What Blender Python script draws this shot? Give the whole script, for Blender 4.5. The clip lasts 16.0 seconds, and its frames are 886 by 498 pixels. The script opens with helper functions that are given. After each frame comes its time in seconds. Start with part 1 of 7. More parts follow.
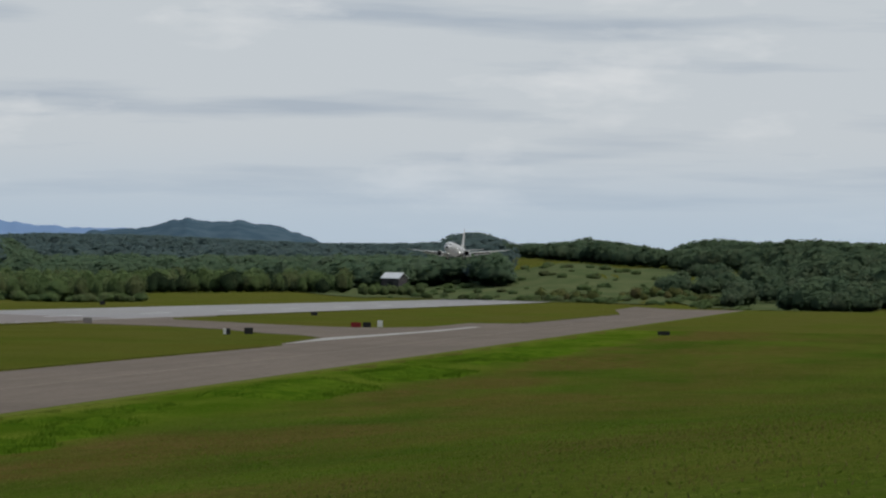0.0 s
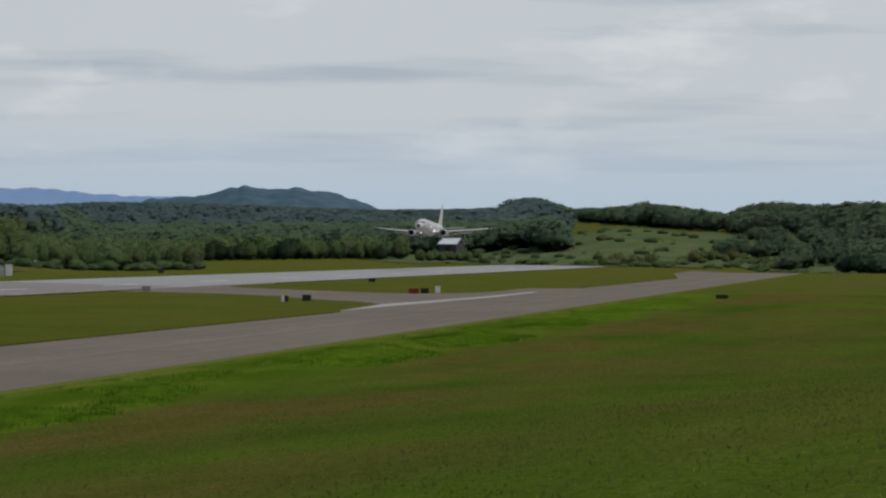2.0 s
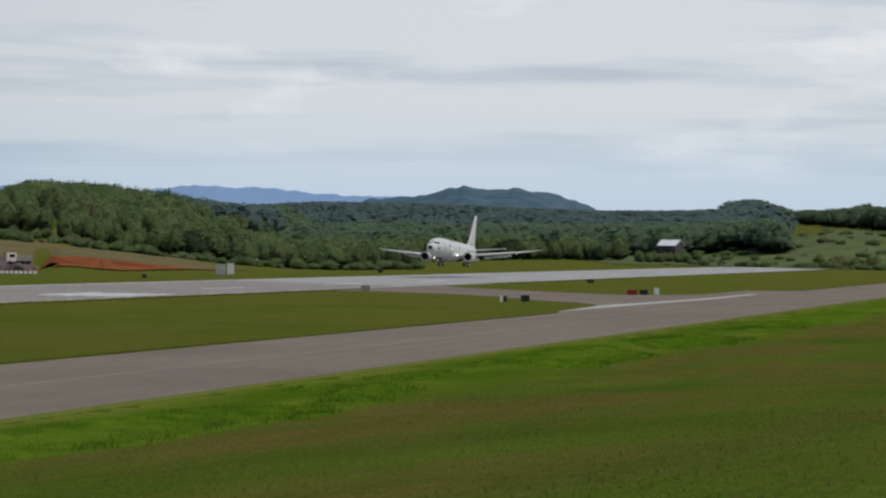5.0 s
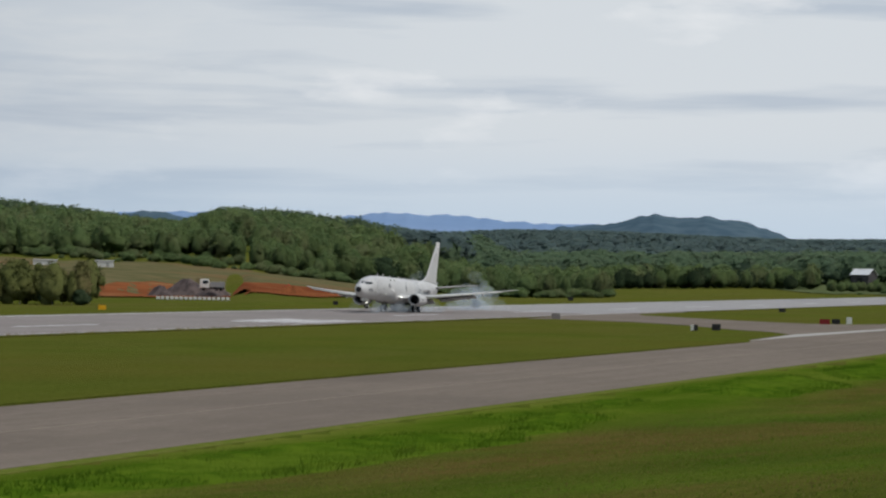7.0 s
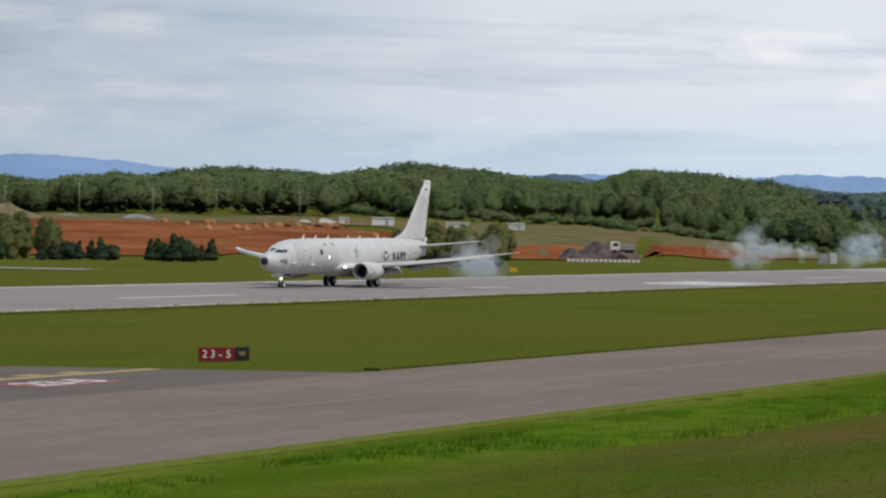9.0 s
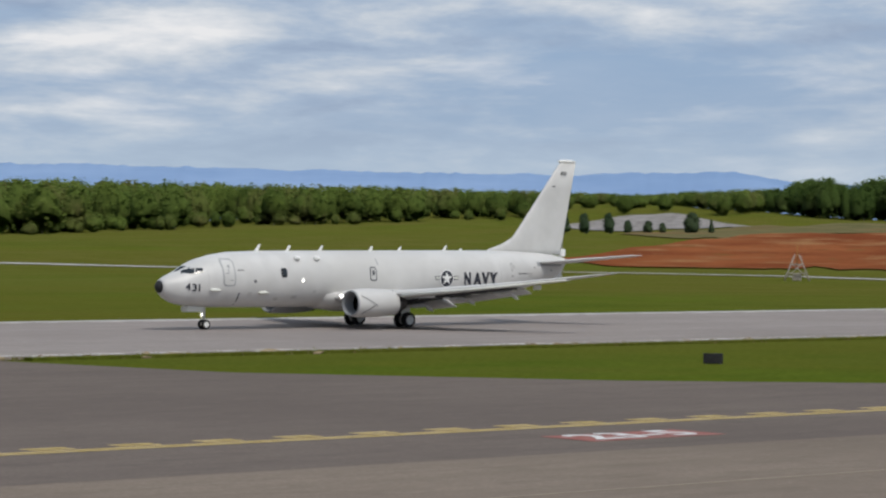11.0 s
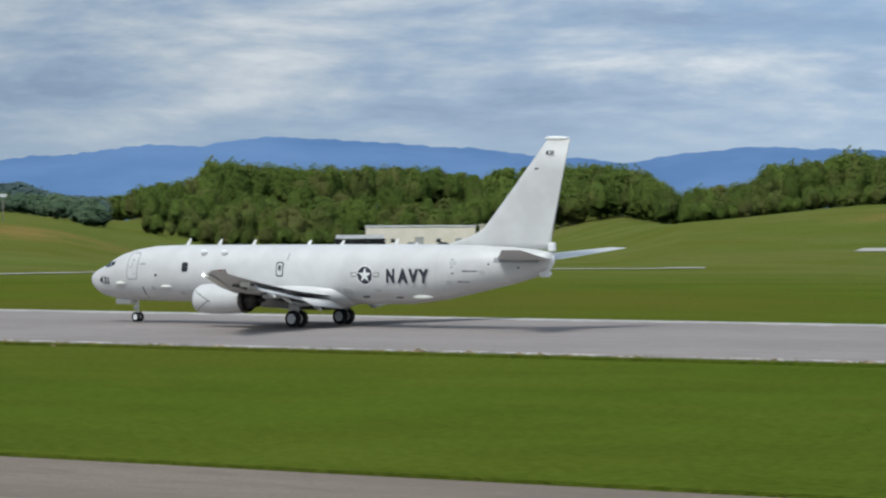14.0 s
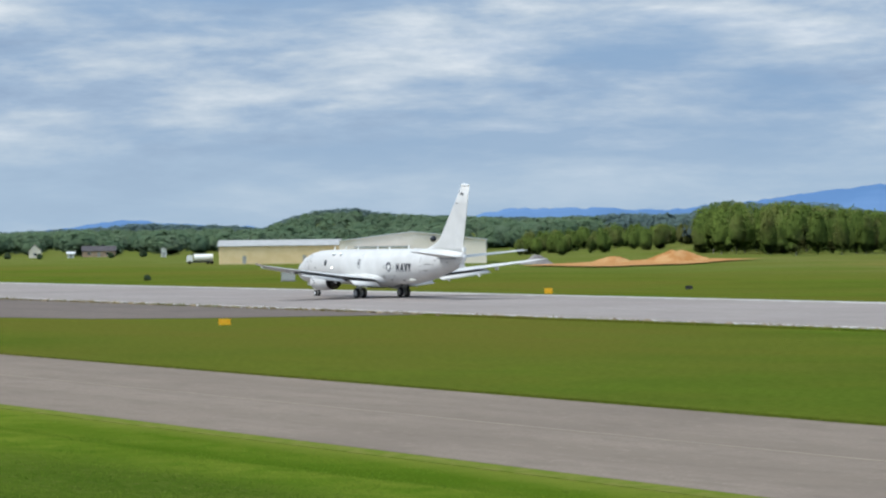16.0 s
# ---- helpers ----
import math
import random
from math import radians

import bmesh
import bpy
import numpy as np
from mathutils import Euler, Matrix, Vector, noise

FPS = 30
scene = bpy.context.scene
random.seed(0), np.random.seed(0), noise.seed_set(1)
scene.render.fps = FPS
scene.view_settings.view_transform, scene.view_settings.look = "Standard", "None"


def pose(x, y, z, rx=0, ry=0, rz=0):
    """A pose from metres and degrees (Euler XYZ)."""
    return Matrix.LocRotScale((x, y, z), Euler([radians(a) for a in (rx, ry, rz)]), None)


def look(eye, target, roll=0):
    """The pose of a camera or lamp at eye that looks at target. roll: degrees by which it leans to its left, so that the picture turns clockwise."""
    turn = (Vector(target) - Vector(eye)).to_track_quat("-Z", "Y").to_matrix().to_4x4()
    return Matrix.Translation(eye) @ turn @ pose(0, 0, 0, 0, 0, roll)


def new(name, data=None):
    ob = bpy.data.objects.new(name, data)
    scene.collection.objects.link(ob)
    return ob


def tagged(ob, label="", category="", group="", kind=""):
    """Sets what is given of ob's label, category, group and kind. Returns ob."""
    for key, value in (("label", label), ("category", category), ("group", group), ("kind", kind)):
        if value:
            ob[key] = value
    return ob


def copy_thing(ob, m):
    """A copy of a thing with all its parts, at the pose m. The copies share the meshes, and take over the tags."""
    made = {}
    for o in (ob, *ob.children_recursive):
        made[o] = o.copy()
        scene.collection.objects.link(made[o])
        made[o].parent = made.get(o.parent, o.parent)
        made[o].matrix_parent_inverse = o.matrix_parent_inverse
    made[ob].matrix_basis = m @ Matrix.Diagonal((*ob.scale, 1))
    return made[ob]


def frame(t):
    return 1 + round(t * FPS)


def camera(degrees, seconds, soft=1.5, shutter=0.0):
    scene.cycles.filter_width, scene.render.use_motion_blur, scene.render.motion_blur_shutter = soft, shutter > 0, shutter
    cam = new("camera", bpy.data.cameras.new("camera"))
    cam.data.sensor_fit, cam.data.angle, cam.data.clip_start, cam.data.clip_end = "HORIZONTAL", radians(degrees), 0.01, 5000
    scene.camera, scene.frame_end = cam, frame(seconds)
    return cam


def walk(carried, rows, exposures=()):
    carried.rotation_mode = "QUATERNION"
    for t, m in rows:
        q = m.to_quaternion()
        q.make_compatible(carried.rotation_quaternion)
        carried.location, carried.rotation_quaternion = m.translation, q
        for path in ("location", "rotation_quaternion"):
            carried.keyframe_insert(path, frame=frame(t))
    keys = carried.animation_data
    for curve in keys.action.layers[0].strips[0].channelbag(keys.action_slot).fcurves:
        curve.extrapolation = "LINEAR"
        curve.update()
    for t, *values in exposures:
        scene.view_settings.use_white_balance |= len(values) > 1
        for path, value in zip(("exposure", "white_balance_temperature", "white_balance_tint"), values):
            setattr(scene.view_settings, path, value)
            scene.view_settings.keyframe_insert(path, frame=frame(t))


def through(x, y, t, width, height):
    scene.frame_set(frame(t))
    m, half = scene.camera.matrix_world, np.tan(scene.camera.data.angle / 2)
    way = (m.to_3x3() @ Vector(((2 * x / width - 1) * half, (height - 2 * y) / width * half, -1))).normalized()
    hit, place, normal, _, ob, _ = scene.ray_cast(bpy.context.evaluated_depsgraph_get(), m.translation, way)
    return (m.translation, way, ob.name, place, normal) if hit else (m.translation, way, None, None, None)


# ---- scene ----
# Camera: a phone held by a standing person on a grass bank beside an airport taxiway.
EYE = 7.05                     # height of the lens above the runway
LINE = 157.0                   # distance of the aircraft's track from the lens
cam = camera(18.09, 16.0, soft=2.3, shutter=0.06)


def view(t, yaw, pitch, roll):
    return t, pose(0, 0, EYE, 90 + pitch, 0, -yaw) @ pose(0, 0, 0, 0, 0, roll)


LOOKS = [
    (0.0, 80.58, 0.67, 0.86), (0.5, 80.32, 0.42, 0.64), (1.0, 79.93, 0.35, 0.76), (1.5, 79.79, 0.05, 0.38),
    (2.0, 79.41, -0.05, 0.34), (2.5, 78.92, 0.04, 0.49), (3.0, 78.08, 0.17, 0.45), (3.5, 77.57, 0.03, 0.49),
    (3.7, 77.12, 0.10, 0.50), (5.8, 73.87, -0.35, 0.81), (6.0, 73.55, -0.36, 0.81), (6.5, 72.27, -0.06, 0.80)]
LOOKS += [
    (7.0, 70.98, 0.44, 0.95), (7.5, 69.77, 0.17, 0.99), (8.0, 68.17, -0.58, 1.12), (8.5, 65.79, -0.57, 1.07),
    (9.0, 62.56, -0.46, 0.80), (9.5, 59.03, -0.47, 0.91), (10.0, 53.63, -0.80, 0.55), (10.2, 51.66, -0.79, 0.53),
    (10.9, 42.10, -0.45, 0.60), (11.6, 28.90, 0.35, 0.75)]
LOOKS += [
    (12.3, 12.15, 0.94, 0.86), (12.5, 6.08, 0.37, 0.84), (12.7, 0.82, -0.65, 0.43), (13.0, -5.73, -0.98, 0.87),
    (13.2, -11.22, -0.74, 1.02), (13.5, -21.10, -0.50, 0.65), (13.7, -25.62, -0.62, 0.16), (14.0, -31.44, -0.55, -0.19),
    (14.2, -35.66, -0.97, -0.23), (14.5, -40.92, -0.71, -0.52), (15.0, -48.20, -0.79, -0.68), (15.5, -54.96, -0.39, -0.06),
    (16.0, -59.10, -0.28, -0.67)]
walk(cam, [view(*row) for row in LOOKS],
     exposures=[(0.0, -0.80, 6450, 9), (1.0, -0.80, 6450, 9), (2.0, -0.82, 6450, 9), (3.0, -0.60, 6450, 9), (3.5, -0.57, 6450, 9), (7.0, -0.54, 6500, 10), (8.0, -0.50, 6500, 10), (8.6, -0.38, 6500, 10), (9.5, -0.33, 6500, 11), (10.2, -0.26, 6500, 11), (12.5, -0.27, 6400, 9), (13.0, -0.07, 6330, 8), (13.5, -0.02, 6240, 8), (14.0, -0.04, 6150, 7), (14.5, 0.14, 6130, 7), (15.0, 0.29, 6100, 7), (16.0, 0.36, 6050, 7)])

# ---- world and sun ----
SUN_AZ, SUN_EL = 188.0, 55.0    # behind the lens, high, veiled by cloud
world = bpy.data.worlds.new("sky")
scene.world = world
world.use_nodes = True
wn, wl = world.node_tree.nodes, world.node_tree.links
wn.clear()


def wnode(kind, **sets):
    n = wn.new(kind)
    for k, v in sets.items():
        n.inputs[k].default_value = v
    return n


w_out = wn.new("ShaderNodeOutputWorld")
w_bg = wn.new("ShaderNodeBackground")
w_co = wn.new("ShaderNodeTexCoord")
w_sky = wn.new("ShaderNodeTexSky")
w_sky.sky_type = "NISHITA"
w_sky.sun_disc = False
w_sky.sun_elevation = radians(SUN_EL)
w_sky.sun_rotation = radians(SUN_AZ)
w_sky.air_density, w_sky.dust_density = 1.0, 2.0


def vec(op, a, b=None, scale=None):
    n = wn.new("ShaderNodeVectorMath")
    n.operation = op
    for i, v in enumerate((a, b)):
        if v is None:
            continue
        if isinstance(v, tuple):
            n.inputs[i].default_value = v
        else:
            wl.new(v, n.inputs[i])
    if scale is not None:
        if isinstance(scale, (int, float)):
            n.inputs["Scale"].default_value = scale
        else:
            wl.new(scale, n.inputs["Scale"])
    return n.outputs["Value" if op == "DOT_PRODUCT" else 0]


def ramp(value, stops):
    n = wn.new("ShaderNodeValToRGB")
    e = n.color_ramp.elements
    e[0].position, e[0].color = stops[0][0], (*stops[0][1], 1)
    e[1].position, e[1].color = stops[-1][0], (*stops[-1][1], 1)
    for p, c in stops[1:-1]:
        e.new(p).color = (*c, 1)
    wl.new(value, n.inputs["Fac"])
    return n.outputs["Color"]


def blend(fac, a, b):
    n = wn.new("ShaderNodeMix")
    n.data_type = "RGBA"
    for slot, v in (("Factor", fac), ("A", a), ("B", b)):
        if isinstance(v, tuple):
            n.inputs[slot].default_value = (*v, 1)
        else:
            wl.new(v, n.inputs[slot])
    return n.outputs["Result"]


def cloud_noise(scale, shift, detail, rough, distortion):
    mp = wn.new("ShaderNodeMapping")
    mp.inputs["Scale"].default_value = scale
    mp.inputs["Location"].default_value = shift
    wl.new(w_co.outputs["Generated"], mp.inputs["Vector"])
    n = wnode("ShaderNodeTexNoise", Scale=1.0, Detail=detail, Roughness=rough, Distortion=distortion)
    wl.new(mp.outputs[0], n.inputs["Vector"])
    return n.outputs["Fac"]


# clear sky low down is pale blue; thin cloud in flat decks lies over it
w_air = vec("ADD", vec("SCALE", w_sky.outputs["Color"], scale=0.02), (0.27, 0.40, 0.60))
sideways = vec("DOT_PRODUCT", w_co.outputs["Generated"], (math.sin(radians(84)), math.cos(radians(84)), 0.0))
upward = vec("DOT_PRODUCT", w_co.outputs["Generated"], (0.0, 0.0, 1.0))


def span(value, lo, hi, to_lo=0.0, to_hi=1.0, soft=True):
    n = wn.new("ShaderNodeMapRange")
    n.interpolation_type = "SMOOTHSTEP" if soft else "LINEAR"
    n.inputs["From Min"].default_value, n.inputs["From Max"].default_value = lo, hi
    n.inputs["To Min"].default_value, n.inputs["To Max"].default_value = to_lo, to_hi
    wl.new(value, n.inputs["Value"])
    return n.outputs["Result"]


def plus(a, b):
    n = wn.new("ShaderNodeMath")
    n.operation = "ADD"
    wl.new(a, n.inputs[0])
    wl.new(b, n.inputs[1])
    return n.outputs[0]


deck = cloud_noise((5.5, 5.5, 34.0), (3.1, 0.4, 1.7), 9.0, 0.58, 0.10)
puffs = cloud_noise((11.0, 11.0, 40.0), (0.6, 2.2, 4.0), 9.0, 0.56, 0.05)
streak = cloud_noise((6.0, 6.0, 75.0), (5.2, 8.1, 2.3), 8.0, 0.50, 0.10)
heads = cloud_noise((12.0, 12.0, 52.0), (1.3, 4.4, 0.7), 10.0, 0.60, 0.15)
body = ramp(heads, [(0.34, (0.36, 0.46, 0.62)), (0.45, (0.46, 0.57, 0.72)), (0.55, (0.65, 0.72, 0.80)), (0.69, (0.95, 0.96, 0.97))])
cover = ramp(deck, [(0.38, (0.12, 0.12, 0.12)), (0.52, (1.0, 1.0, 1.0))])
broken = blend(cover, w_air, body)
# towards the brighter side the cloud is an even pale sheet with grey streaks and a few white heads
even = blend(ramp(streak, [(0.50, (0.0, 0.0, 0.0)), (0.66, (0.75, 0.75, 0.75))]), (0.66, 0.705, 0.745), (0.44, 0.51, 0.60))
even = blend(ramp(puffs, [(0.56, (0.0, 0.0, 0.0)), (0.70, (0.8, 0.8, 0.8))]), even, (0.82, 0.84, 0.86))
w_all = blend(span(sideways, 0.78, 0.985), broken, even)
w_all = blend(span(upward, 0.012, 0.055, 0.75, 0.0), w_all, (0.50, 0.62, 0.75))
level_gain = plus(span(sideways, -0.75, 0.0, 0.66, 1.02), span(sideways, 0.84, 0.99, 0.0, 0.42))
wl.new(vec("SCALE", w_all, scale=level_gain), w_bg.inputs["Color"])
w_bg.inputs["Strength"].default_value = 1.0
wl.new(w_bg.outputs[0], w_out.inputs[0])

sun = new("sun", bpy.data.lights.new("sun", "SUN"))
sun.data.energy, sun.data.angle, sun.data.color = 2.7, radians(18), (1.0, 0.95, 0.87)
sun.matrix_world = look((0, 0, 0), (-math.sin(radians(SUN_AZ)) * math.cos(radians(SUN_EL)),
                                    -math.cos(radians(SUN_AZ)) * math.cos(radians(SUN_EL)), -math.sin(radians(SUN_EL))))


# ---- materials ----
def material(name, base, rough=0.8, metal=0.0, spec=0.5):
    m = bpy.data.materials.new(name)
    m.use_nodes = True
    b = m.node_tree.nodes["Principled BSDF"]
    b.inputs["Base Color"].default_value = (*base, 1)
    b.inputs["Roughness"].default_value = rough
    b.inputs["Metallic"].default_value = metal
    b.inputs["Specular IOR Level"].default_value = spec
    return m


def node(m, kind, **sets):
    n = m.node_tree.nodes.new(kind)
    for k, v in sets.items():
        n.inputs[k].default_value = v
    return n


def link(m, a, b):
    m.node_tree.links.new(a, b)


def mix(m, fac, a, b, blend="MIX"):
    n = m.node_tree.nodes.new("ShaderNodeMix")
    n.data_type, n.blend_type = "RGBA", blend
    for slot, v in (("Factor", fac), ("A", a), ("B", b)):
        if isinstance(v, tuple):
            n.inputs[slot].default_value = (*v, 1)
        elif isinstance(v, (int, float)):
            n.inputs[slot].default_value = v
        else:
            link(m, v, n.inputs[slot])
    return n.outputs["Result"]


def noise_of(m, vec, scale, detail=4.0, lo=0.4, hi=0.6, rough=0.55):
    n = node(m, "ShaderNodeTexNoise", Scale=scale, Detail=detail, Roughness=rough)
    link(m, vec, n.inputs["Vector"])
    r = node(m, "ShaderNodeMapRange")
    r.inputs["From Min"].default_value, r.inputs["From Max"].default_value = lo, hi
    link(m, n.outputs["Fac"], r.inputs["Value"])
    return r.outputs["Result"]


def where(m, stretch=None):
    g = m.node_tree.nodes.new("ShaderNodeNewGeometry")
    if stretch is None:
        return g.outputs["Position"]
    mp = m.node_tree.nodes.new("ShaderNodeMapping")
    mp.inputs["Scale"].default_value = stretch
    link(m, g.outputs["Position"], mp.inputs["Vector"])
    return mp.outputs[0]


def bump(m, height, strength, distance):
    n = node(m, "ShaderNodeBump", Strength=strength, Distance=distance)
    link(m, height, n.inputs["Height"])
    link(m, n.outputs[0], m.node_tree.nodes["Principled BSDF"].inputs["Normal"])


def base_of(m, colour):
    link(m, colour, m.node_tree.nodes["Principled BSDF"].inputs["Base Color"])


def speckled(name, dark, light, scale=2.0, rough=0.85, bumps=0.0, stains=None, spec=0.3, metal=0.0):
    """A plain surface with grain at two scales."""
    m = material(name, dark, rough, metal, spec)
    p = where(m)
    c = mix(m, noise_of(m, p, scale, 6), dark, light)
    if stains:
        c = mix(m, noise_of(m, p, scale * 0.13, 3, 0.5, 0.75), c, stains)
    base_of(m, c)
    if bumps:
        bump(m, noise_of(m, p, scale * 5, 3, 0.2, 0.8), bumps, 0.03)
    return m


def grass_material():
    """Mown airfield grass, browner towards the east end of the field."""
    m = material("grass", (0.07, 0.12, 0.02), 1.0, 0, 0.0)
    along = where(m, (0.75, 1.0, 1.0))
    c = mix(m, noise_of(m, along, 0.045, 5, 0.42, 0.58), (0.074, 0.114, 0.013), (0.116, 0.166, 0.018))
    c = mix(m, noise_of(m, along, 0.35, 6, 0.40, 0.66), c, (0.084, 0.128, 0.015))
    c = mix(m, noise_of(m, along, 0.017, 5, 0.42, 0.60), c, (0.148, 0.130, 0.026))
    c = mix(m, noise_of(m, where(m, (0.45, 1.0, 1.0)), 0.06, 6, 0.48, 0.66, 0.65), c, (0.126, 0.138, 0.024))
    c = mix(m, noise_of(m, along, 0.11, 5, 0.50, 0.70, 0.6), c, (0.132, 0.140, 0.021))
    sep = node(m, "ShaderNodeSeparateXYZ")
    link(m, where(m), sep.inputs[0])
    # Olive brown is mixed in towards the east, broken up by noise.
    east = node(m, "ShaderNodeMapRange")
    east.interpolation_type = "SMOOTHSTEP"
    east.inputs["From Min"].default_value, east.inputs["From Max"].default_value = 20.0, 330.0
    link(m, sep.outputs["X"], east.inputs["Value"])
    dry = node(m, "ShaderNodeMath")
    dry.operation = "MULTIPLY"
    link(m, east.outputs[0], dry.inputs[0])
    link(m, noise_of(m, where(m, (0.25, 1.0, 1.0)), 0.035, 5, 0.30, 0.62, 0.6), dry.inputs[1])
    c = mix(m, dry.outputs[0], c, mix(m, noise_of(m, along, 0.09, 5), (0.128, 0.120, 0.026), (0.162, 0.134, 0.040)))
    # the middle of the field is the lushest
    aside = node(m, "ShaderNodeMath")
    aside.operation = "ADD"
    aside.inputs[1].default_value = 15.0
    link(m, sep.outputs["X"], aside.inputs[0])
    out_x = node(m, "ShaderNodeMath")
    out_x.operation = "ABSOLUTE"
    link(m, aside.outputs[0], out_x.inputs[0])
    middle = node(m, "ShaderNodeMapRange")
    middle.interpolation_type = "SMOOTHSTEP"
    middle.inputs["From Min"].default_value, middle.inputs["From Max"].default_value = 35.0, 115.0
    middle.inputs["To Min"].default_value, middle.inputs["To Max"].default_value = 0.6, 0.0
    link(m, out_x.outputs[0], middle.inputs["Value"])
    c = mix(m, middle.outputs[0], c, mix(m, noise_of(m, along, 0.12, 6, 0.38, 0.62, 0.65), (0.076, 0.128, 0.012), (0.118, 0.180, 0.018)))
    # the rough slopes north of the field are paler, with bleached stalks
    rough_y = node(m, "ShaderNodeMapRange")
    rough_y.interpolation_type = "SMOOTHSTEP"
    rough_y.inputs["From Min"].default_value, rough_y.inputs["From Max"].default_value = 240.0, 360.0
    link(m, sep.outputs["Y"], rough_y.inputs["Value"])
    west = node(m, "ShaderNodeMapRange")
    west.interpolation_type = "SMOOTHSTEP"
    west.inputs["From Min"].default_value, west.inputs["From Max"].default_value = 260.0, 120.0
    link(m, sep.outputs["X"], west.inputs["Value"])
    pale = node(m, "ShaderNodeMath")
    pale.operation = "MULTIPLY"
    link(m, rough_y.outputs[0], pale.inputs[0])
    link(m, west.outputs[0], pale.inputs[1])
    stalks = node(m, "ShaderNodeMath")
    stalks.operation = "MULTIPLY"
    link(m, pale.outputs[0], stalks.inputs[0])
    link(m, noise_of(m, where(m, (0.6, 1.0, 1.0)), 0.05, 6, 0.28, 0.62, 0.65), stalks.inputs[1])
    c = mix(m, stalks.outputs[0], c, mix(m, noise_of(m, along, 0.03, 5), (0.150, 0.182, 0.048), (0.196, 0.188, 0.066)))
    # worn dry slopes on the rises beyond the runway: centre and half widths
    for cx, cy, rx, ry in ((-391, 380, 52, 46), (-360, 410, 40, 36), (-300, 450, 30, 30), (-175, 497, 40, 26), (-120, 505, 26, 18)):
        d = node(m, "ShaderNodeVectorMath")
        d.operation = "MULTIPLY_ADD"
        d.inputs[1].default_value, d.inputs[2].default_value = (1 / rx, 1 / ry, 0), (-cx / rx, -cy / ry, 0)
        link(m, where(m), d.inputs[0])
        ln = node(m, "ShaderNodeVectorMath")
        ln.operation = "LENGTH"
        link(m, d.outputs[0], ln.inputs[0])
        near = node(m, "ShaderNodeMapRange")
        near.interpolation_type = "SMOOTHSTEP"
        near.inputs["From Min"].default_value, near.inputs["From Max"].default_value = 0.35, 1.25
        near.inputs["To Min"].default_value, near.inputs["To Max"].default_value = 1.0, 0.0
        link(m, ln.outputs["Value"], near.inputs["Value"])
        worn = node(m, "ShaderNodeMath")
        worn.operation = "MULTIPLY"
        link(m, near.outputs[0], worn.inputs[0])
        link(m, noise_of(m, where(m), 0.07, 6, 0.38, 0.52, 0.65), worn.inputs[1])
        c = mix(m, worn.outputs[0], c, (0.330, 0.205, 0.080))
    fine = noise_of(m, where(m, (0.8, 1.0, 1.0)), 2.6, 6, 0.36, 0.64, 0.7)
    c = mix(m, fine, mix(m, 0.45, c, (0.048, 0.072, 0.006)), mix(m, 0.35, c, (0.142, 0.176, 0.028)))
    base_of(m, c)
    bump(m, fine, 0.7, 0.15)
    return m


def clay_material():
    """Bare red clay: orange where it is dry, dark red where it was dug, with pale tracks along the slope."""
    m = material("red_clay", (0.24, 0.07, 0.03), 1.0, 0, 0.0)
    p = where(m)
    c = mix(m, noise_of(m, p, 0.022, 5, 0.40, 0.60, 0.6), (0.285, 0.100, 0.040), (0.175, 0.050, 0.022))
    c = mix(m, noise_of(m, p, 0.11, 6, 0.50, 0.68, 0.65), c, (0.150, 0.046, 0.022))
    c = mix(m, noise_of(m, p, 0.055, 5, 0.54, 0.70, 0.6), c, (0.335, 0.185, 0.085))
    c = mix(m, noise_of(m, p, 0.07, 6, 0.60, 0.72, 0.7), c, (0.120, 0.110, 0.035))
    c = mix(m, noise_of(m, p, 0.9, 5, 0.45, 0.75, 0.7), c, (0.220, 0.080, 0.034))
    base_of(m, c)
    bump(m, noise_of(m, p, 0.5, 5, 0.2, 0.8), 0.8, 0.5)
    return m


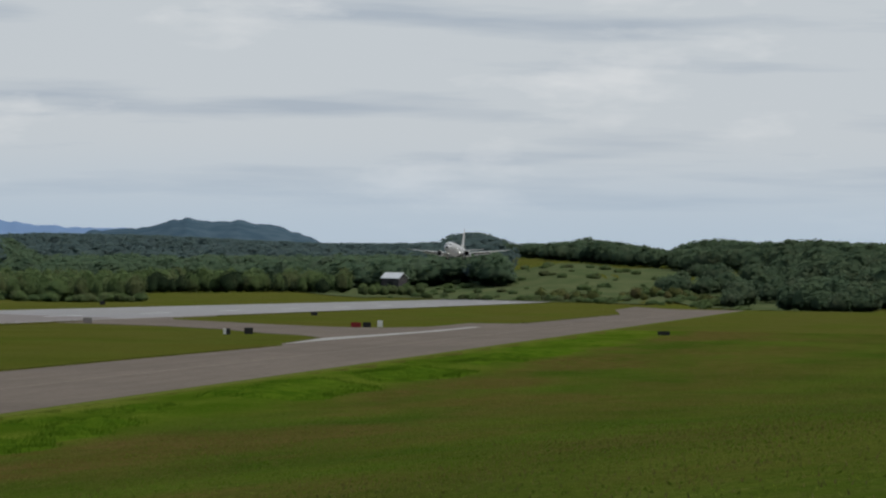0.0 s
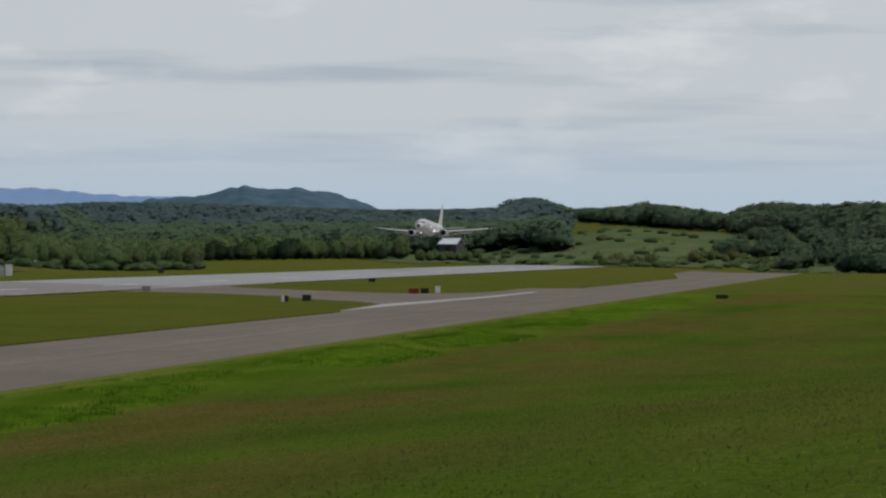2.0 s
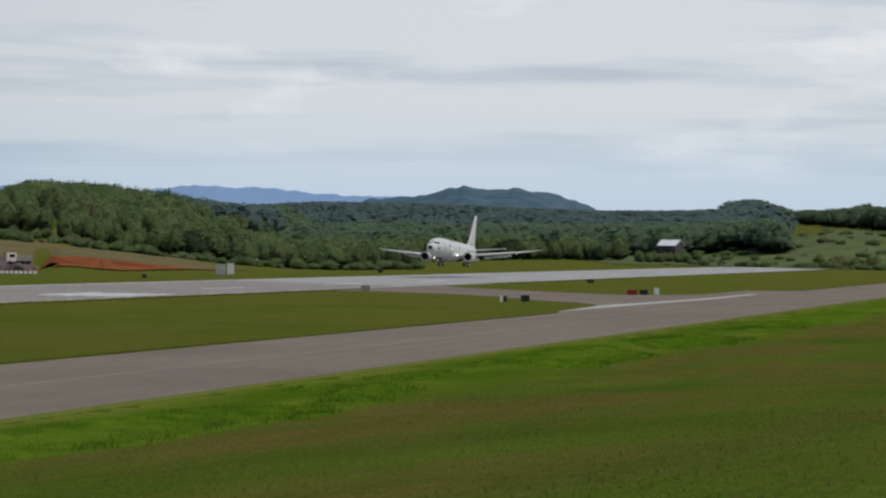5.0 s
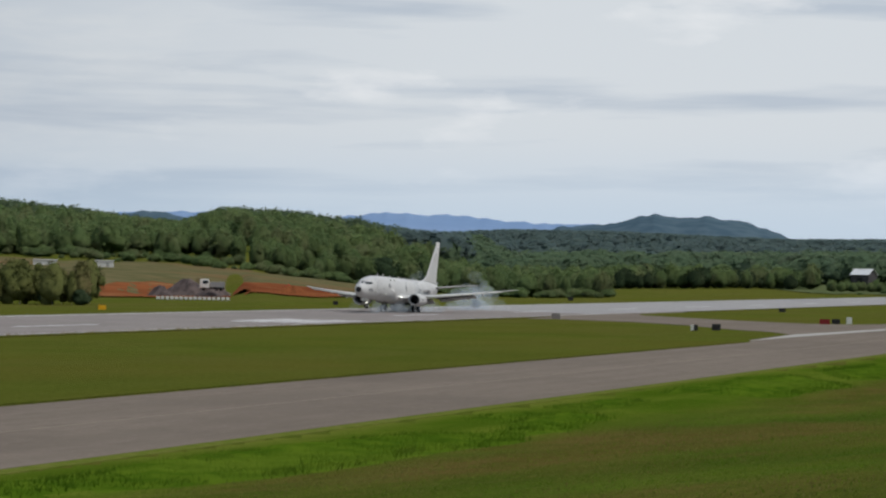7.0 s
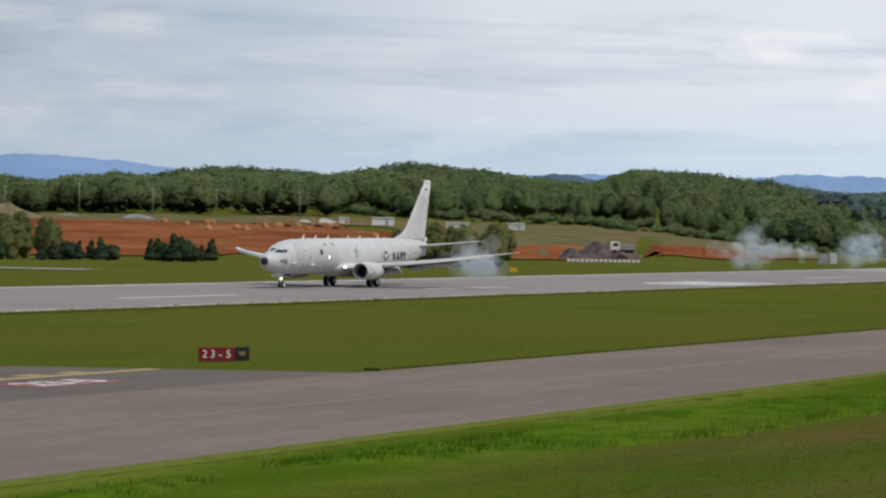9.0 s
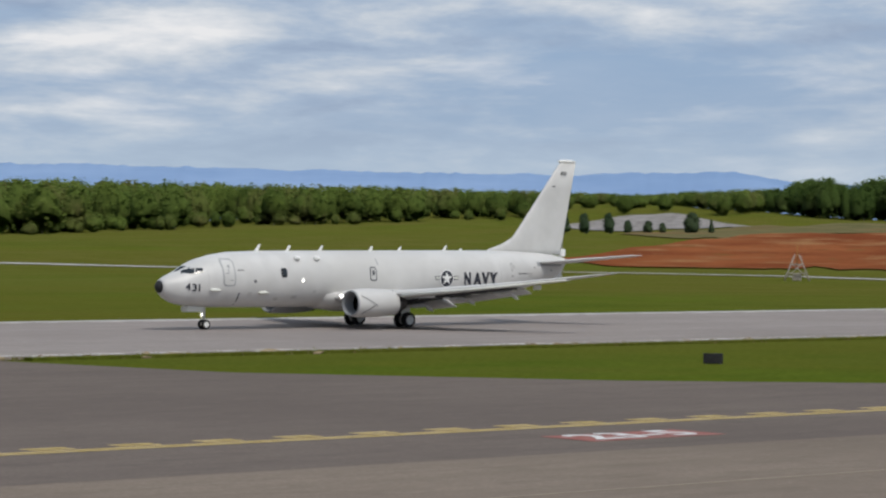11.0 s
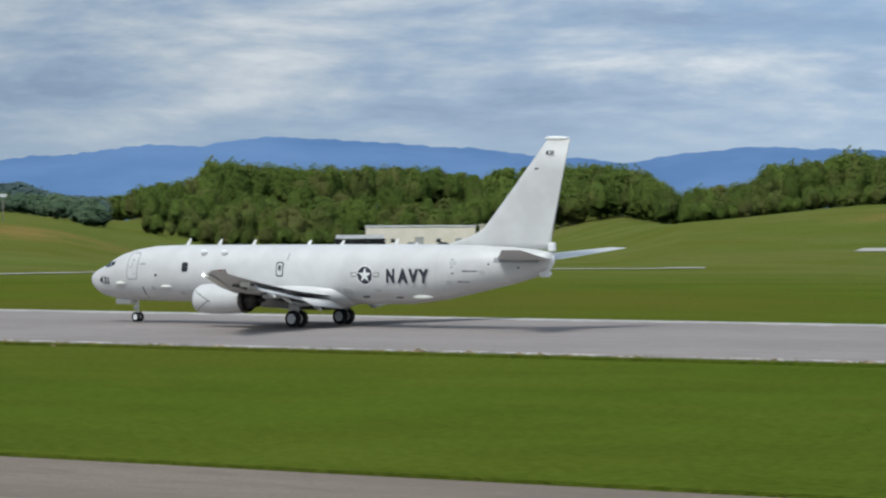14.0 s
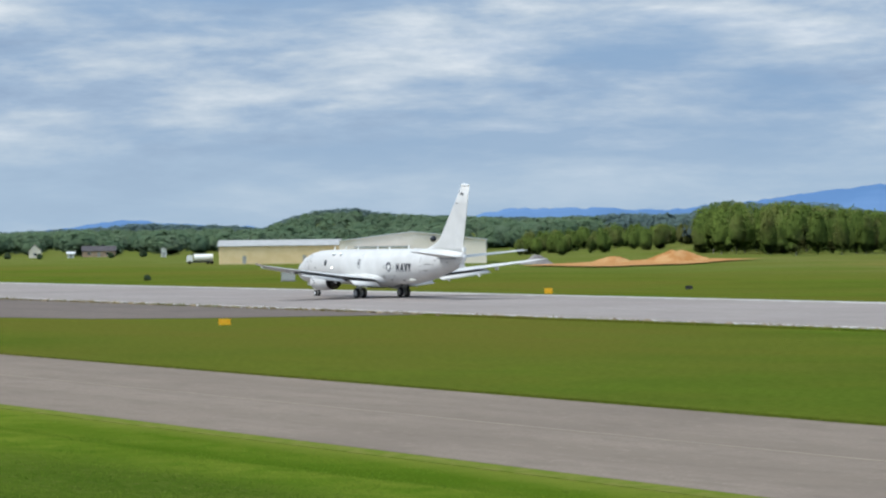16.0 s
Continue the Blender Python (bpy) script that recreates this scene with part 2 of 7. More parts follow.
def meadow_material():
    """The uncut bank: bright green grass in broad patches, reddish where it has gone to seed, brighter towards the foot."""
    m = material("meadow", (0.07, 0.12, 0.02), 1.0, 0, 0.0)
    p = where(m)
    along = where(m, (0.40, 1.1, 1.0))
    green = mix(m, noise_of(m, along, 0.09, 5, 0.38, 0.62), (0.054, 0.092, 0.009), (0.092, 0.132, 0.015))
    red = mix(m, noise_of(m, along, 0.5, 5), (0.104, 0.082, 0.020), (0.138, 0.100, 0.030))
    sep = node(m, "ShaderNodeSeparateXYZ")
    link(m, p, sep.inputs[0])
    # seed heads stand east of the eye, thickest half way down the slope
    east = node(m, "ShaderNodeMapRange")
    east.interpolation_type = "SMOOTHSTEP"
    east.inputs["From Min"].default_value, east.inputs["From Max"].default_value = 0.0, 30.0
    link(m, sep.outputs["X"], east.inputs["Value"])
    down = node(m, "ShaderNodeMapRange")
    down.inputs["From Min"].default_value, down.inputs["From Max"].default_value = 0.0, 26.0
    down.inputs["To Min"].default_value, down.inputs["To Max"].default_value = 0.35, 0.95
    link(m, sep.outputs["Y"], down.inputs["Value"])
    seedy = node(m, "ShaderNodeMath")
    seedy.operation = "MULTIPLY"
    link(m, down.outputs[0], seedy.inputs[0])
    link(m, east.outputs[0], seedy.inputs[1])
    patchy = node(m, "ShaderNodeMath")
    patchy.operation = "MULTIPLY"
    link(m, seedy.outputs[0], patchy.inputs[0])
    link(m, noise_of(m, along, 0.055, 6, 0.40, 0.56, 0.62), patchy.inputs[1])
    upper = mix(m, patchy.outputs[0], green, red)
    upper = mix(m, noise_of(m, p, 2.5, 6, 0.52, 0.78), upper, (0.140, 0.150, 0.036))
    upper = mix(m, noise_of(m, where(m, (1.0, 0.35, 1.0)), 0.9, 6, 0.50, 0.74, 0.7), upper, (0.062, 0.098, 0.010))
    wav = node(m, "ShaderNodeTexNoise", Scale=0.08, Detail=4.0)
    link(m, along, wav.inputs["Vector"])
    off_ = node(m, "ShaderNodeMath")
    off_.operation = "MULTIPLY_ADD"
    off_.inputs[1].default_value = 7.0
    link(m, wav.outputs["Fac"], off_.inputs[0])
    link(m, sep.outputs["Y"], off_.inputs[2])
    foot = node(m, "ShaderNodeMapRange")
    foot.inputs["From Min"].default_value, foot.inputs["From Max"].default_value = 34.0, 38.5
    link(m, off_.outputs[0], foot.inputs["Value"])
    low = mix(m, noise_of(m, along, 0.13, 5, 0.40, 0.60), (0.068, 0.116, 0.008), (0.124, 0.166, 0.018))
    low = mix(m, noise_of(m, p, 0.7, 5, 0.45, 0.70, 0.65), low, (0.066, 0.122, 0.008))
    c = mix(m, foot.outputs[0], upper, low)
    dry = node(m, "ShaderNodeMapRange")
    dry.inputs["From Min"].default_value, dry.inputs["From Max"].default_value = 45.5, 48.0
    link(m, off_.outputs[0], dry.inputs["Value"])
    c = mix(m, dry.outputs[0], c, (0.150, 0.172, 0.028))
    base_of(m, c)
    bump(m, noise_of(m, p, 4.0, 5, 0.3, 0.7), 0.55, 0.18)
    return m


def pavement_material(name, dark, light, streak, rough=0.95, gloss=0.06):
    m = material(name, dark, rough, 0, gloss)
    p = where(m)
    c = mix(m, noise_of(m, where(m, (0.03, 1.0, 1.0)), 0.35, 5, 0.35, 0.65), dark, light)
    c = mix(m, noise_of(m, p, 0.05, 4, 0.45, 0.7), c, streak)
    c = mix(m, noise_of(m, where(m, (0.35, 1.0, 1.0)), 0.7, 6, 0.50, 0.72, 0.7), c, tuple(x * 0.72 for x in dark))
    c = mix(m, noise_of(m, where(m, (0.5, 1.0, 1.0)), 1.9, 4, 0.56, 0.74, 0.7), c, tuple(x * 1.15 for x in light))
    c = mix(m, noise_of(m, p, 9.0, 3, 0.3, 0.7), c, tuple(x * 0.90 for x in dark))
    base_of(m, c)
    bump(m, noise_of(m, p, 25.0, 3, 0.2, 0.8), 0.3, 0.02)
    return m


def leaf_material(name, a, b, c3, spread=0.22, upright=0.5, through=0.15, lumps=0.0):
    """Leaves: light passes through them as well as off them. lumps: relief of the leaf masses, in metres."""
    m = material(name, a, 0.9, 0, 0.0)
    g = m.node_tree.nodes.new("ShaderNodeNewGeometry")
    c = mix(m, noise_of(m, g.outputs["Position"], 0.06, 3, 0.38, 0.62), a, b)
    c = mix(m, noise_of(m, g.outputs["Position"], 0.075, 3, 0.50, 0.66), c, c3)
    if lumps:
        c = mix(m, noise_of(m, g.outputs["Position"], 1.1 / lumps, 4, 0.35, 0.65, 0.65), mix(m, 0.5, c, tuple(x * 0.75 for x in a)), c)
    v = node(m, "ShaderNodeMapRange")
    v.inputs["To Min"].default_value, v.inputs["To Max"].default_value = 1 - spread, 1 + spread
    link(m, g.outputs["Random Per Island"], v.inputs["Value"])
    h = node(m, "ShaderNodeHueSaturation")
    link(m, v.outputs[0], h.inputs["Value"])
    link(m, c, h.inputs["Color"])
    base_of(m, h.outputs[0])
    tr = node(m, "ShaderNodeBsdfTranslucent")
    # a crown catches light as a whole, so its leaves lean their shading upwards
    lift = node(m, "ShaderNodeVectorMath")
    lift.operation = "ADD"
    lift.inputs[1].default_value = (0, 0, upright)
    if lumps:
        bm_ = node(m, "ShaderNodeBump", Strength=0.45, Distance=lumps * 0.6)
        link(m, noise_of(m, g.outputs["Position"], 0.8 / lumps, 4, 0.25, 0.75, 0.6), bm_.inputs["Height"])
        link(m, bm_.outputs[0], lift.inputs[0])
    else:
        link(m, g.outputs["Normal"], lift.inputs[0])
    unit = node(m, "ShaderNodeVectorMath")
    unit.operation = "NORMALIZE"
    link(m, lift.outputs[0], unit.inputs[0])
    link(m, unit.outputs[0], m.node_tree.nodes["Principled BSDF"].inputs["Normal"])
    link(m, h.outputs[0], tr.inputs["Color"])
    mx = node(m, "ShaderNodeMixShader", Fac=through)
    out = m.node_tree.nodes["Material Output"]
    link(m, m.node_tree.nodes["Principled BSDF"].outputs[0], mx.inputs[1])
    link(m, tr.outputs[0], mx.inputs[2])
    link(m, mx.outputs[0], out.inputs["Surface"])
    return m


GRASS, MEADOW = grass_material(), meadow_material()
RUNWAY = pavement_material("grooved_runway", (0.278, 0.244, 0.226), (0.352, 0.312, 0.288), (0.230, 0.200, 0.186), 0.85, 0.10)
RUNWAY_PALE = pavement_material("pale_runway", (0.36, 0.345, 0.335), (0.44, 0.42, 0.41), (0.32, 0.30, 0.29), 0.8, 0.16)
TAXI = pavement_material("taxiway_asphalt", (0.204, 0.166, 0.132), (0.270, 0.222, 0.180), (0.160, 0.130, 0.106))
OLD_TAR = pavement_material("dark_asphalt", (0.150, 0.124, 0.108), (0.190, 0.158, 0.136), (0.124, 0.102, 0.090))
SHOULDER = speckled("pale_shoulder", (0.36, 0.34, 0.31), (0.46, 0.44, 0.40), 0.8)
DRY = speckled("dry_verge_grass", (0.112, 0.146, 0.022), (0.155, 0.168, 0.038), 1.4, 1.0, 0, None, 0.0)
WORN_LINE = speckled("worn_white_paint", (0.26, 0.24, 0.225), (0.60, 0.57, 0.53), 0.5, 0.9, 0, (0.24, 0.20, 0.16))
WHITE_LINE = speckled("white_paint", (0.62, 0.61, 0.60), (0.72, 0.71, 0.70), 1.2)
YELLOW_LINE = speckled("yellow_paint", (0.46, 0.34, 0.12), (0.54, 0.42, 0.20), 1.2)
FADED_LINE = speckled("faded_yellow_paint", (0.235, 0.195, 0.150), (0.265, 0.222, 0.165), 1.2)
RED_CLAY = clay_material()
TAN_CLAY = speckled("tan_clay", (0.36, 0.170, 0.060), (0.46, 0.27, 0.120), 0.25, 1.0, 0.5, None, 0.0)
BARE_SOIL = speckled("bare_soil", (0.16, 0.12, 0.075), (0.34, 0.27, 0.17), 1.2, 1.0, 0, None, 0.0)
GRAVEL = speckled("grey_gravel", (0.18, 0.16, 0.15), (0.30, 0.28, 0.26), 0.3, 0.95, 0.5)
LEAF = leaf_material("spring_leaves", (0.122, 0.180, 0.044), (0.192, 0.262, 0.060), (0.232, 0.232, 0.084), 0.20, 3.2, 0.48, 0.9)
LEAF_DEEP = leaf_material("deep_green_leaves", (0.094, 0.154, 0.041), (0.130, 0.199, 0.055), (0.153, 0.199, 0.069), 0.18, 3.2, 0.48, 0.9)
# The next four leaf colours have distance haze mixed in, bluer with range.
LEAF_MILD = leaf_material("mild_hazed_leaves", (0.144, 0.214, 0.089), (0.199, 0.269, 0.105), (0.217, 0.245, 0.117), 0.18, 3.5, 0.48, 1.0)
LEAF_DIM = leaf_material("dim_hazed_leaves", (0.110, 0.164, 0.098), (0.136, 0.190, 0.105), (0.156, 0.195, 0.117), 0.14, 3.2, 0.48, 1.2)
LEAF_FAR = leaf_material("far_hazed_leaves", (0.114, 0.175, 0.106), (0.137, 0.200, 0.114), (0.147, 0.198, 0.127), 0.10, 3.0, 0.42)
LEAF_HAZE = leaf_material("blue_hazed_leaves", (0.113, 0.164, 0.160), (0.128, 0.181, 0.168), (0.134, 0.181, 0.179), 0.06, 3.0, 0.4)
LEAF_DARK = leaf_material("conifer_leaves", (0.034, 0.055, 0.029), (0.049, 0.073, 0.036), (0.057, 0.075, 0.039), 0.2, 0.5, 0.15, 0.8)
LEAF_BROWN = leaf_material("shrub_leaves", (0.095, 0.114, 0.038), (0.146, 0.152, 0.053), (0.164, 0.133, 0.063), 0.25, 0.6, 0.2, 0.6)
BARK = speckled("grey_bark", (0.26, 0.23, 0.18), (0.44, 0.41, 0.34), 3.0)
# Backdrop colours with the haze mixed in; the air itself has none.
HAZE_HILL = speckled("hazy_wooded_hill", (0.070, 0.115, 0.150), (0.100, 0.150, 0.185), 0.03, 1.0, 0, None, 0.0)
HAZE_BLUE = speckled("haze_tinted_ridge", (0.102, 0.185, 0.340), (0.132, 0.222, 0.385), 0.003, 1.0, 0, None, 0.0)
HAZE_PALE = speckled("pale_haze_ridge", (0.22, 0.33, 0.52), (0.26, 0.37, 0.56), 0.003, 1.0, 0, None, 0.0)
PAINT = speckled("grey_white_aircraft_paint", (0.585, 0.58, 0.565), (0.64, 0.635, 0.62), 0.6, 0.42, 0, (0.54, 0.53, 0.51), 0.5)
PAINT_WARM = speckled("off_white_aircraft_paint", (0.68, 0.68, 0.62), (0.74, 0.74, 0.68), 0.6, 0.4)
PAINT_DARK = speckled("shaded_grey_paint", (0.30, 0.31, 0.32), (0.36, 0.37, 0.38), 0.8, 0.5)
PAINT_SEAM = speckled("weathered_grey_paint", (0.47, 0.465, 0.455), (0.54, 0.535, 0.52), 2.0, 0.5)
# Dark grey that puts shade into plates under the wing and belly.
BAY_SHADE = speckled("bay_shade_grey", (0.050, 0.052, 0.055), (0.085, 0.085, 0.088), 1.5, 0.7)
BURNT = speckled("heat_stained_metal", (0.045, 0.042, 0.040), (0.090, 0.082, 0.075), 4.0, 0.45, 0, None, 0.5, 0.6)
BLACK = speckled("matt_black", (0.018, 0.018, 0.020), (0.030, 0.030, 0.032), 3.0, 0.6)
RUBBER = speckled("tyre_rubber", (0.015, 0.015, 0.016), (0.028, 0.028, 0.028), 6.0, 0.85)
INK = speckled("dark_grey_marking", (0.030, 0.032, 0.045), (0.040, 0.042, 0.055), 3.0, 0.6)
STEEL = speckled("bare_steel", (0.28, 0.28, 0.28), (0.42, 0.42, 0.42), 3.0, 0.4, 0, None, 0.5, 0.8)
GLASS_DARK = material("cockpit_glass", (0.02, 0.025, 0.03), 0.08, 0, 0.6)
RED_PAINT = speckled("red_paint", (0.55, 0.04, 0.03), (0.62, 0.06, 0.045), 2.0, 0.6)
SIGN_RED = speckled("sign_red", (0.20, 0.015, 0.018), (0.25, 0.022, 0.022), 3.0, 0.6)
SIGN_YELLOW = speckled("sign_yellow", (0.80, 0.40, 0.01), (0.85, 0.46, 0.02), 3.0, 0.6)
SIGN_WHITE = speckled("sign_white", (0.78, 0.78, 0.76), (0.84, 0.84, 0.82), 3.0, 0.6)
WALL_TAN = speckled("tan_sheet_metal", (0.74, 0.57, 0.30), (0.80, 0.63, 0.36), 0.4, 0.6)
WALL_CREAM = speckled("cream_sheet_metal", (0.80, 0.72, 0.60), (0.85, 0.77, 0.66), 0.4, 0.6)
WALL_WHITE = speckled("white_siding", (0.68, 0.68, 0.66), (0.76, 0.76, 0.74), 0.4, 0.6)
WALL_BRICK = speckled("tan_brick", (0.42, 0.29, 0.20), (0.50, 0.36, 0.26), 1.0, 0.9)
ROOF_GREY = speckled("grey_roofing", (0.34, 0.34, 0.33), (0.44, 0.44, 0.43), 0.5, 0.7)
ROOF_WHITE = speckled("white_metal_roof", (0.66, 0.67, 0.68), (0.74, 0.75, 0.76), 0.5, 0.5)
ROOF_DARK = speckled("dark_shingles", (0.06, 0.055, 0.06), (0.10, 0.09, 0.095), 1.0, 0.9)
WOOD_POLE = speckled("weathered_wood", (0.28, 0.25, 0.21), (0.40, 0.37, 0.32), 2.0)


def glowing(name, colour, strength):
    m = material(name, colour, 0.3)
    b = m.node_tree.nodes["Principled BSDF"]
    b.inputs["Emission Color"].default_value = (*colour, 1)
    b.inputs["Emission Strength"].default_value = strength
    return m


ROUGH = speckled("rough_ground", (0.115, 0.112, 0.050), (0.165, 0.140, 0.070), 0.12, 1.0, 0, (0.20, 0.12, 0.06), 0.0)
DULL = speckled("far_pasture", (0.092, 0.122, 0.050), (0.130, 0.150, 0.066), 0.06, 1.0, 0, None, 0.0)
LAMP = glowing("landing_light", (1.0, 0.97, 0.9), 6.0)


# ---- mesh helpers ----
def mesh_of(name, verts, faces, mat_, smooth=False):
    me = bpy.data.meshes.new(name)
    me.from_pydata([tuple(v) for v in verts], [], faces)
    for mm in (mat_ if isinstance(mat_, (list, tuple)) else [mat_]):
        me.materials.append(mm)
    if smooth:
        me.shade_smooth()
    me.update()
    return me


def part(name, me, parent, label=""):
    ob = new(name, me)
    ob.parent = parent
    return tagged(ob, label) if label else ob


def thing(name, label, category, m=None, group="", kind="", data=None):
    ob = new(name, data)
    if m is not None:
        ob.matrix_basis = m
    return tagged(ob, label, category, group, kind)


def box(x0, y0, z0, x1, y1, z1, mat_, name="box", bevel=0.0):
    bm = bmesh.new()
    bmesh.ops.create_cube(bm, size=1.0, matrix=Matrix.Translation(((x0 + x1) / 2, (y0 + y1) / 2, (z0 + z1) / 2))
                          @ Matrix.Diagonal((abs(x1 - x0), abs(y1 - y0), abs(z1 - z0), 1)))
    if bevel:
        bmesh.ops.bevel(bm, geom=list(bm.edges), offset=bevel, segments=2, affect="EDGES")
    me = bpy.data.meshes.new(name)
    bm.to_mesh(me)
    bm.free()
    me.materials.append(mat_)
    return me


def loft(rings, mat_, name="loft", caps=True, smooth=True, closed=True):
    """Rings of equal length joined one after another."""
    n = len(rings[0])
    verts = [p for r in rings for p in r]
    faces = []
    for i in range(len(rings) - 1):
        for j in range(n if closed else n - 1):
            k = (j + 1) % n
            faces.append((i * n + j, i * n + k, (i + 1) * n + k, (i + 1) * n + j))
    if caps:
        faces += [tuple(range(n - 1, -1, -1)), tuple((len(rings) - 1) * n + j for j in range(n))]
    me = mesh_of(name, verts, faces, mat_, smooth)
    bm = bmesh.new()
    bm.from_mesh(me)
    bmesh.ops.recalc_face_normals(bm, faces=bm.faces)
    bm.to_mesh(me)
    bm.free()
    return me


def tube(points, radii, mat_, name="tube", seg=10):
    """A round bar through the points."""
    rings = []
    for i, p in enumerate(points):
        a, b = Vector(points[max(0, i - 1)]), Vector(points[min(len(points) - 1, i + 1)])
        q = (b - a).to_track_quat("Z", "Y")
        r = radii[i] if isinstance(radii, (list, tuple)) else radii
        rings.append([Vector(p) + q @ Vector((r * math.cos(2 * math.pi * j / seg), r * math.sin(2 * math.pi * j / seg), 0))
                      for j in range(seg)])
    return loft(rings, mat_, name)


def slab(outline, z, mat_, name="slab", thick=0.25):
    """A flat paved shape with an edge."""
    n = len(outline)
    verts = [(x, y, z) for x, y in outline] + [(x, y, z - thick) for x, y in outline]
    faces = [tuple(range(n))] + [(j, j + n, (j + 1) % n + n, (j + 1) % n) for j in range(n)]
    me = mesh_of(name, verts, faces, mat_)
    bm = bmesh.new()
    bm.from_mesh(me)
    bmesh.ops.recalc_face_normals(bm, faces=bm.faces)
    bmesh.ops.triangulate(bm, faces=[f for f in bm.faces if len(f.verts) > 4])
    bm.to_mesh(me)
    bm.free()
    return me


def letters(text, size, mat_, name="lettering", spacing=1.0, bold=0.0):
    """Flat letters of the built-in font as a mesh, centred, in the XZ plane, read from -Y."""
    cu = bpy.data.curves.new(name, "FONT")
    cu.body, cu.size, cu.align_x, cu.align_y, cu.extrude = text, size, "CENTER", "CENTER", 0.004
    cu.space_character, cu.offset = spacing, bold
    ob = bpy.data.objects.new(name, cu)
    scene.collection.objects.link(ob)
    me = bpy.data.meshes.new_from_object(ob.evaluated_get(bpy.context.evaluated_depsgraph_get()))
    bpy.data.objects.remove(ob)
    me.transform(Matrix.Rotation(math.pi / 2, 4, "X"))
    me.materials.clear()
    me.materials.append(mat_)
    me.name = name
    return me


# ---- the ground ----
AZ = [-75, -66, -62.9, -62, -57, -53, -50, -47.4, -45.7, -43.9, -41.1, -39.1, -38, -36, -30, -28, -26.7, -23.2, -19.8, -18.4, -16.3, -12.1,
      -8, -4, 2, 8, 14, 20, 32, 44, 49, 54, 60, 65, 67, 69, 71, 72.5, 77, 80, 83, 86, 89, 95]
R_NEAR = [1300, 1300, 1380, 1400, 900, 640, 620, 600, 600, 600, 600, 600, 620, 800, 800, 640, 600, 600, 600, 600, 600, 600,
          600, 600, 590, 590, 580, 580, 640, 760, 760, 760, 780, 850, 900, 1000, 1100, 1250, 1250, 1250, 1150, 1000, 900, 900]
Z_NEAR = [1, 1, 1, 1, 0, 0.8, 0.8, 3, 5.4, 7.9, 8.4, 5.7, 2.9, 0.3, 0.3, 3, 6.6, 9.6, 12.5, 12.3, 8, 3.6,
          2.6, 2.4, 2.2, 2, 2.2, 2.4, 4, 7, 7.5, 7.5, 7, 6, 5, 3, 1, 0.5, 3.0, 4.0, 11, 2, 0, 0]
R_FAR = [2600, 2600, 2400, 2300, 1700, 900, 1100, 1900, 1900, 1900, 1600, 1100, 1000, 960, 960, 900, 760, 720, 700, 700, 700, 760,
         800, 700, 720, 760, 860, 760, 900, 1000, 900, 1000, 1200, 1250, 1250, 1300, 1400, 3500, 3500, 3000, 1700, 1500, 1150, 1150]
Z_FAR = [3, 6, 6, 20, 9, 2.6, 2, 4, 7, 8, 15, 10, 8, 13, 12, 11, 6, 11, 12, 12, 11, 7,
         8, 6, 6, 5, 8, 5, 6, 18, 12, 11, 19, 21, 23, 18, 10, 47, 43, 39, 21, 17, 14, 14]


def smooth(a, b, x):
    t = np.clip((x - a) / (b - a), 0, 1)
    return t * t * (3 - 2 * t)


def ground_z(x, y):
    """Height of the land: a level airfield, the bank where the camera stands, and rising land beyond."""
    x, y = np.asarray(x, float), np.asarray(y, float)
    r, az = np.hypot(x, y), np.degrees(np.arctan2(x, y))
    rn, zn = np.interp(az, AZ, R_NEAR), np.interp(az, AZ, Z_NEAR)
    rf, zf = np.interp(az, AZ, R_FAR), np.interp(az, AZ, Z_FAR)
    start = np.interp(az, [-75, 60, 70, 78, 84, 86, 95], [0, 0, 480, 1000, 1150, 780, 780])
    start = np.clip(np.where(start < 330, rn - 200, start), 330, rn - 60)
    z = zn * smooth(start, rn, r) + (zf - zn) * smooth(rn, rf, r) - 25.0 * smooth(rf, rf + 900, r)
    dip = smooth(66, 74, az) * (1 - smooth(100, 110, az))
    z = z - 2.5 * dip * smooth(start, start + 120, r) * (1 - smooth(rn - 150, rn + 250, r))
    # the airfield itself stays level
    level = np.maximum(smooth(185, 300, y), np.maximum(smooth(1125, 1300, x), smooth(800, 900, x) * (1 - smooth(85, 110, y))))
    level = np.maximum(level, smooth(950, 1300, -x))
    z = z * level
    back = np.where((y < 45) & (r < 700), 1.0, 0.0)
    bank = 5.35 * np.exp(-(x / 120.0) ** 2) * np.clip(1 - np.maximum(y, 0) / 41.0, 0, 1) ** 1.15
    bank = bank * (1 - smooth(60, 300, -y))
    lip = 0.22 * np.exp(-((y - 37.5 + 1.5 * np.sin(x / 17.0)) / 1.8) ** 2) * (np.abs(x) < 260)
    return z + bank + lip * back


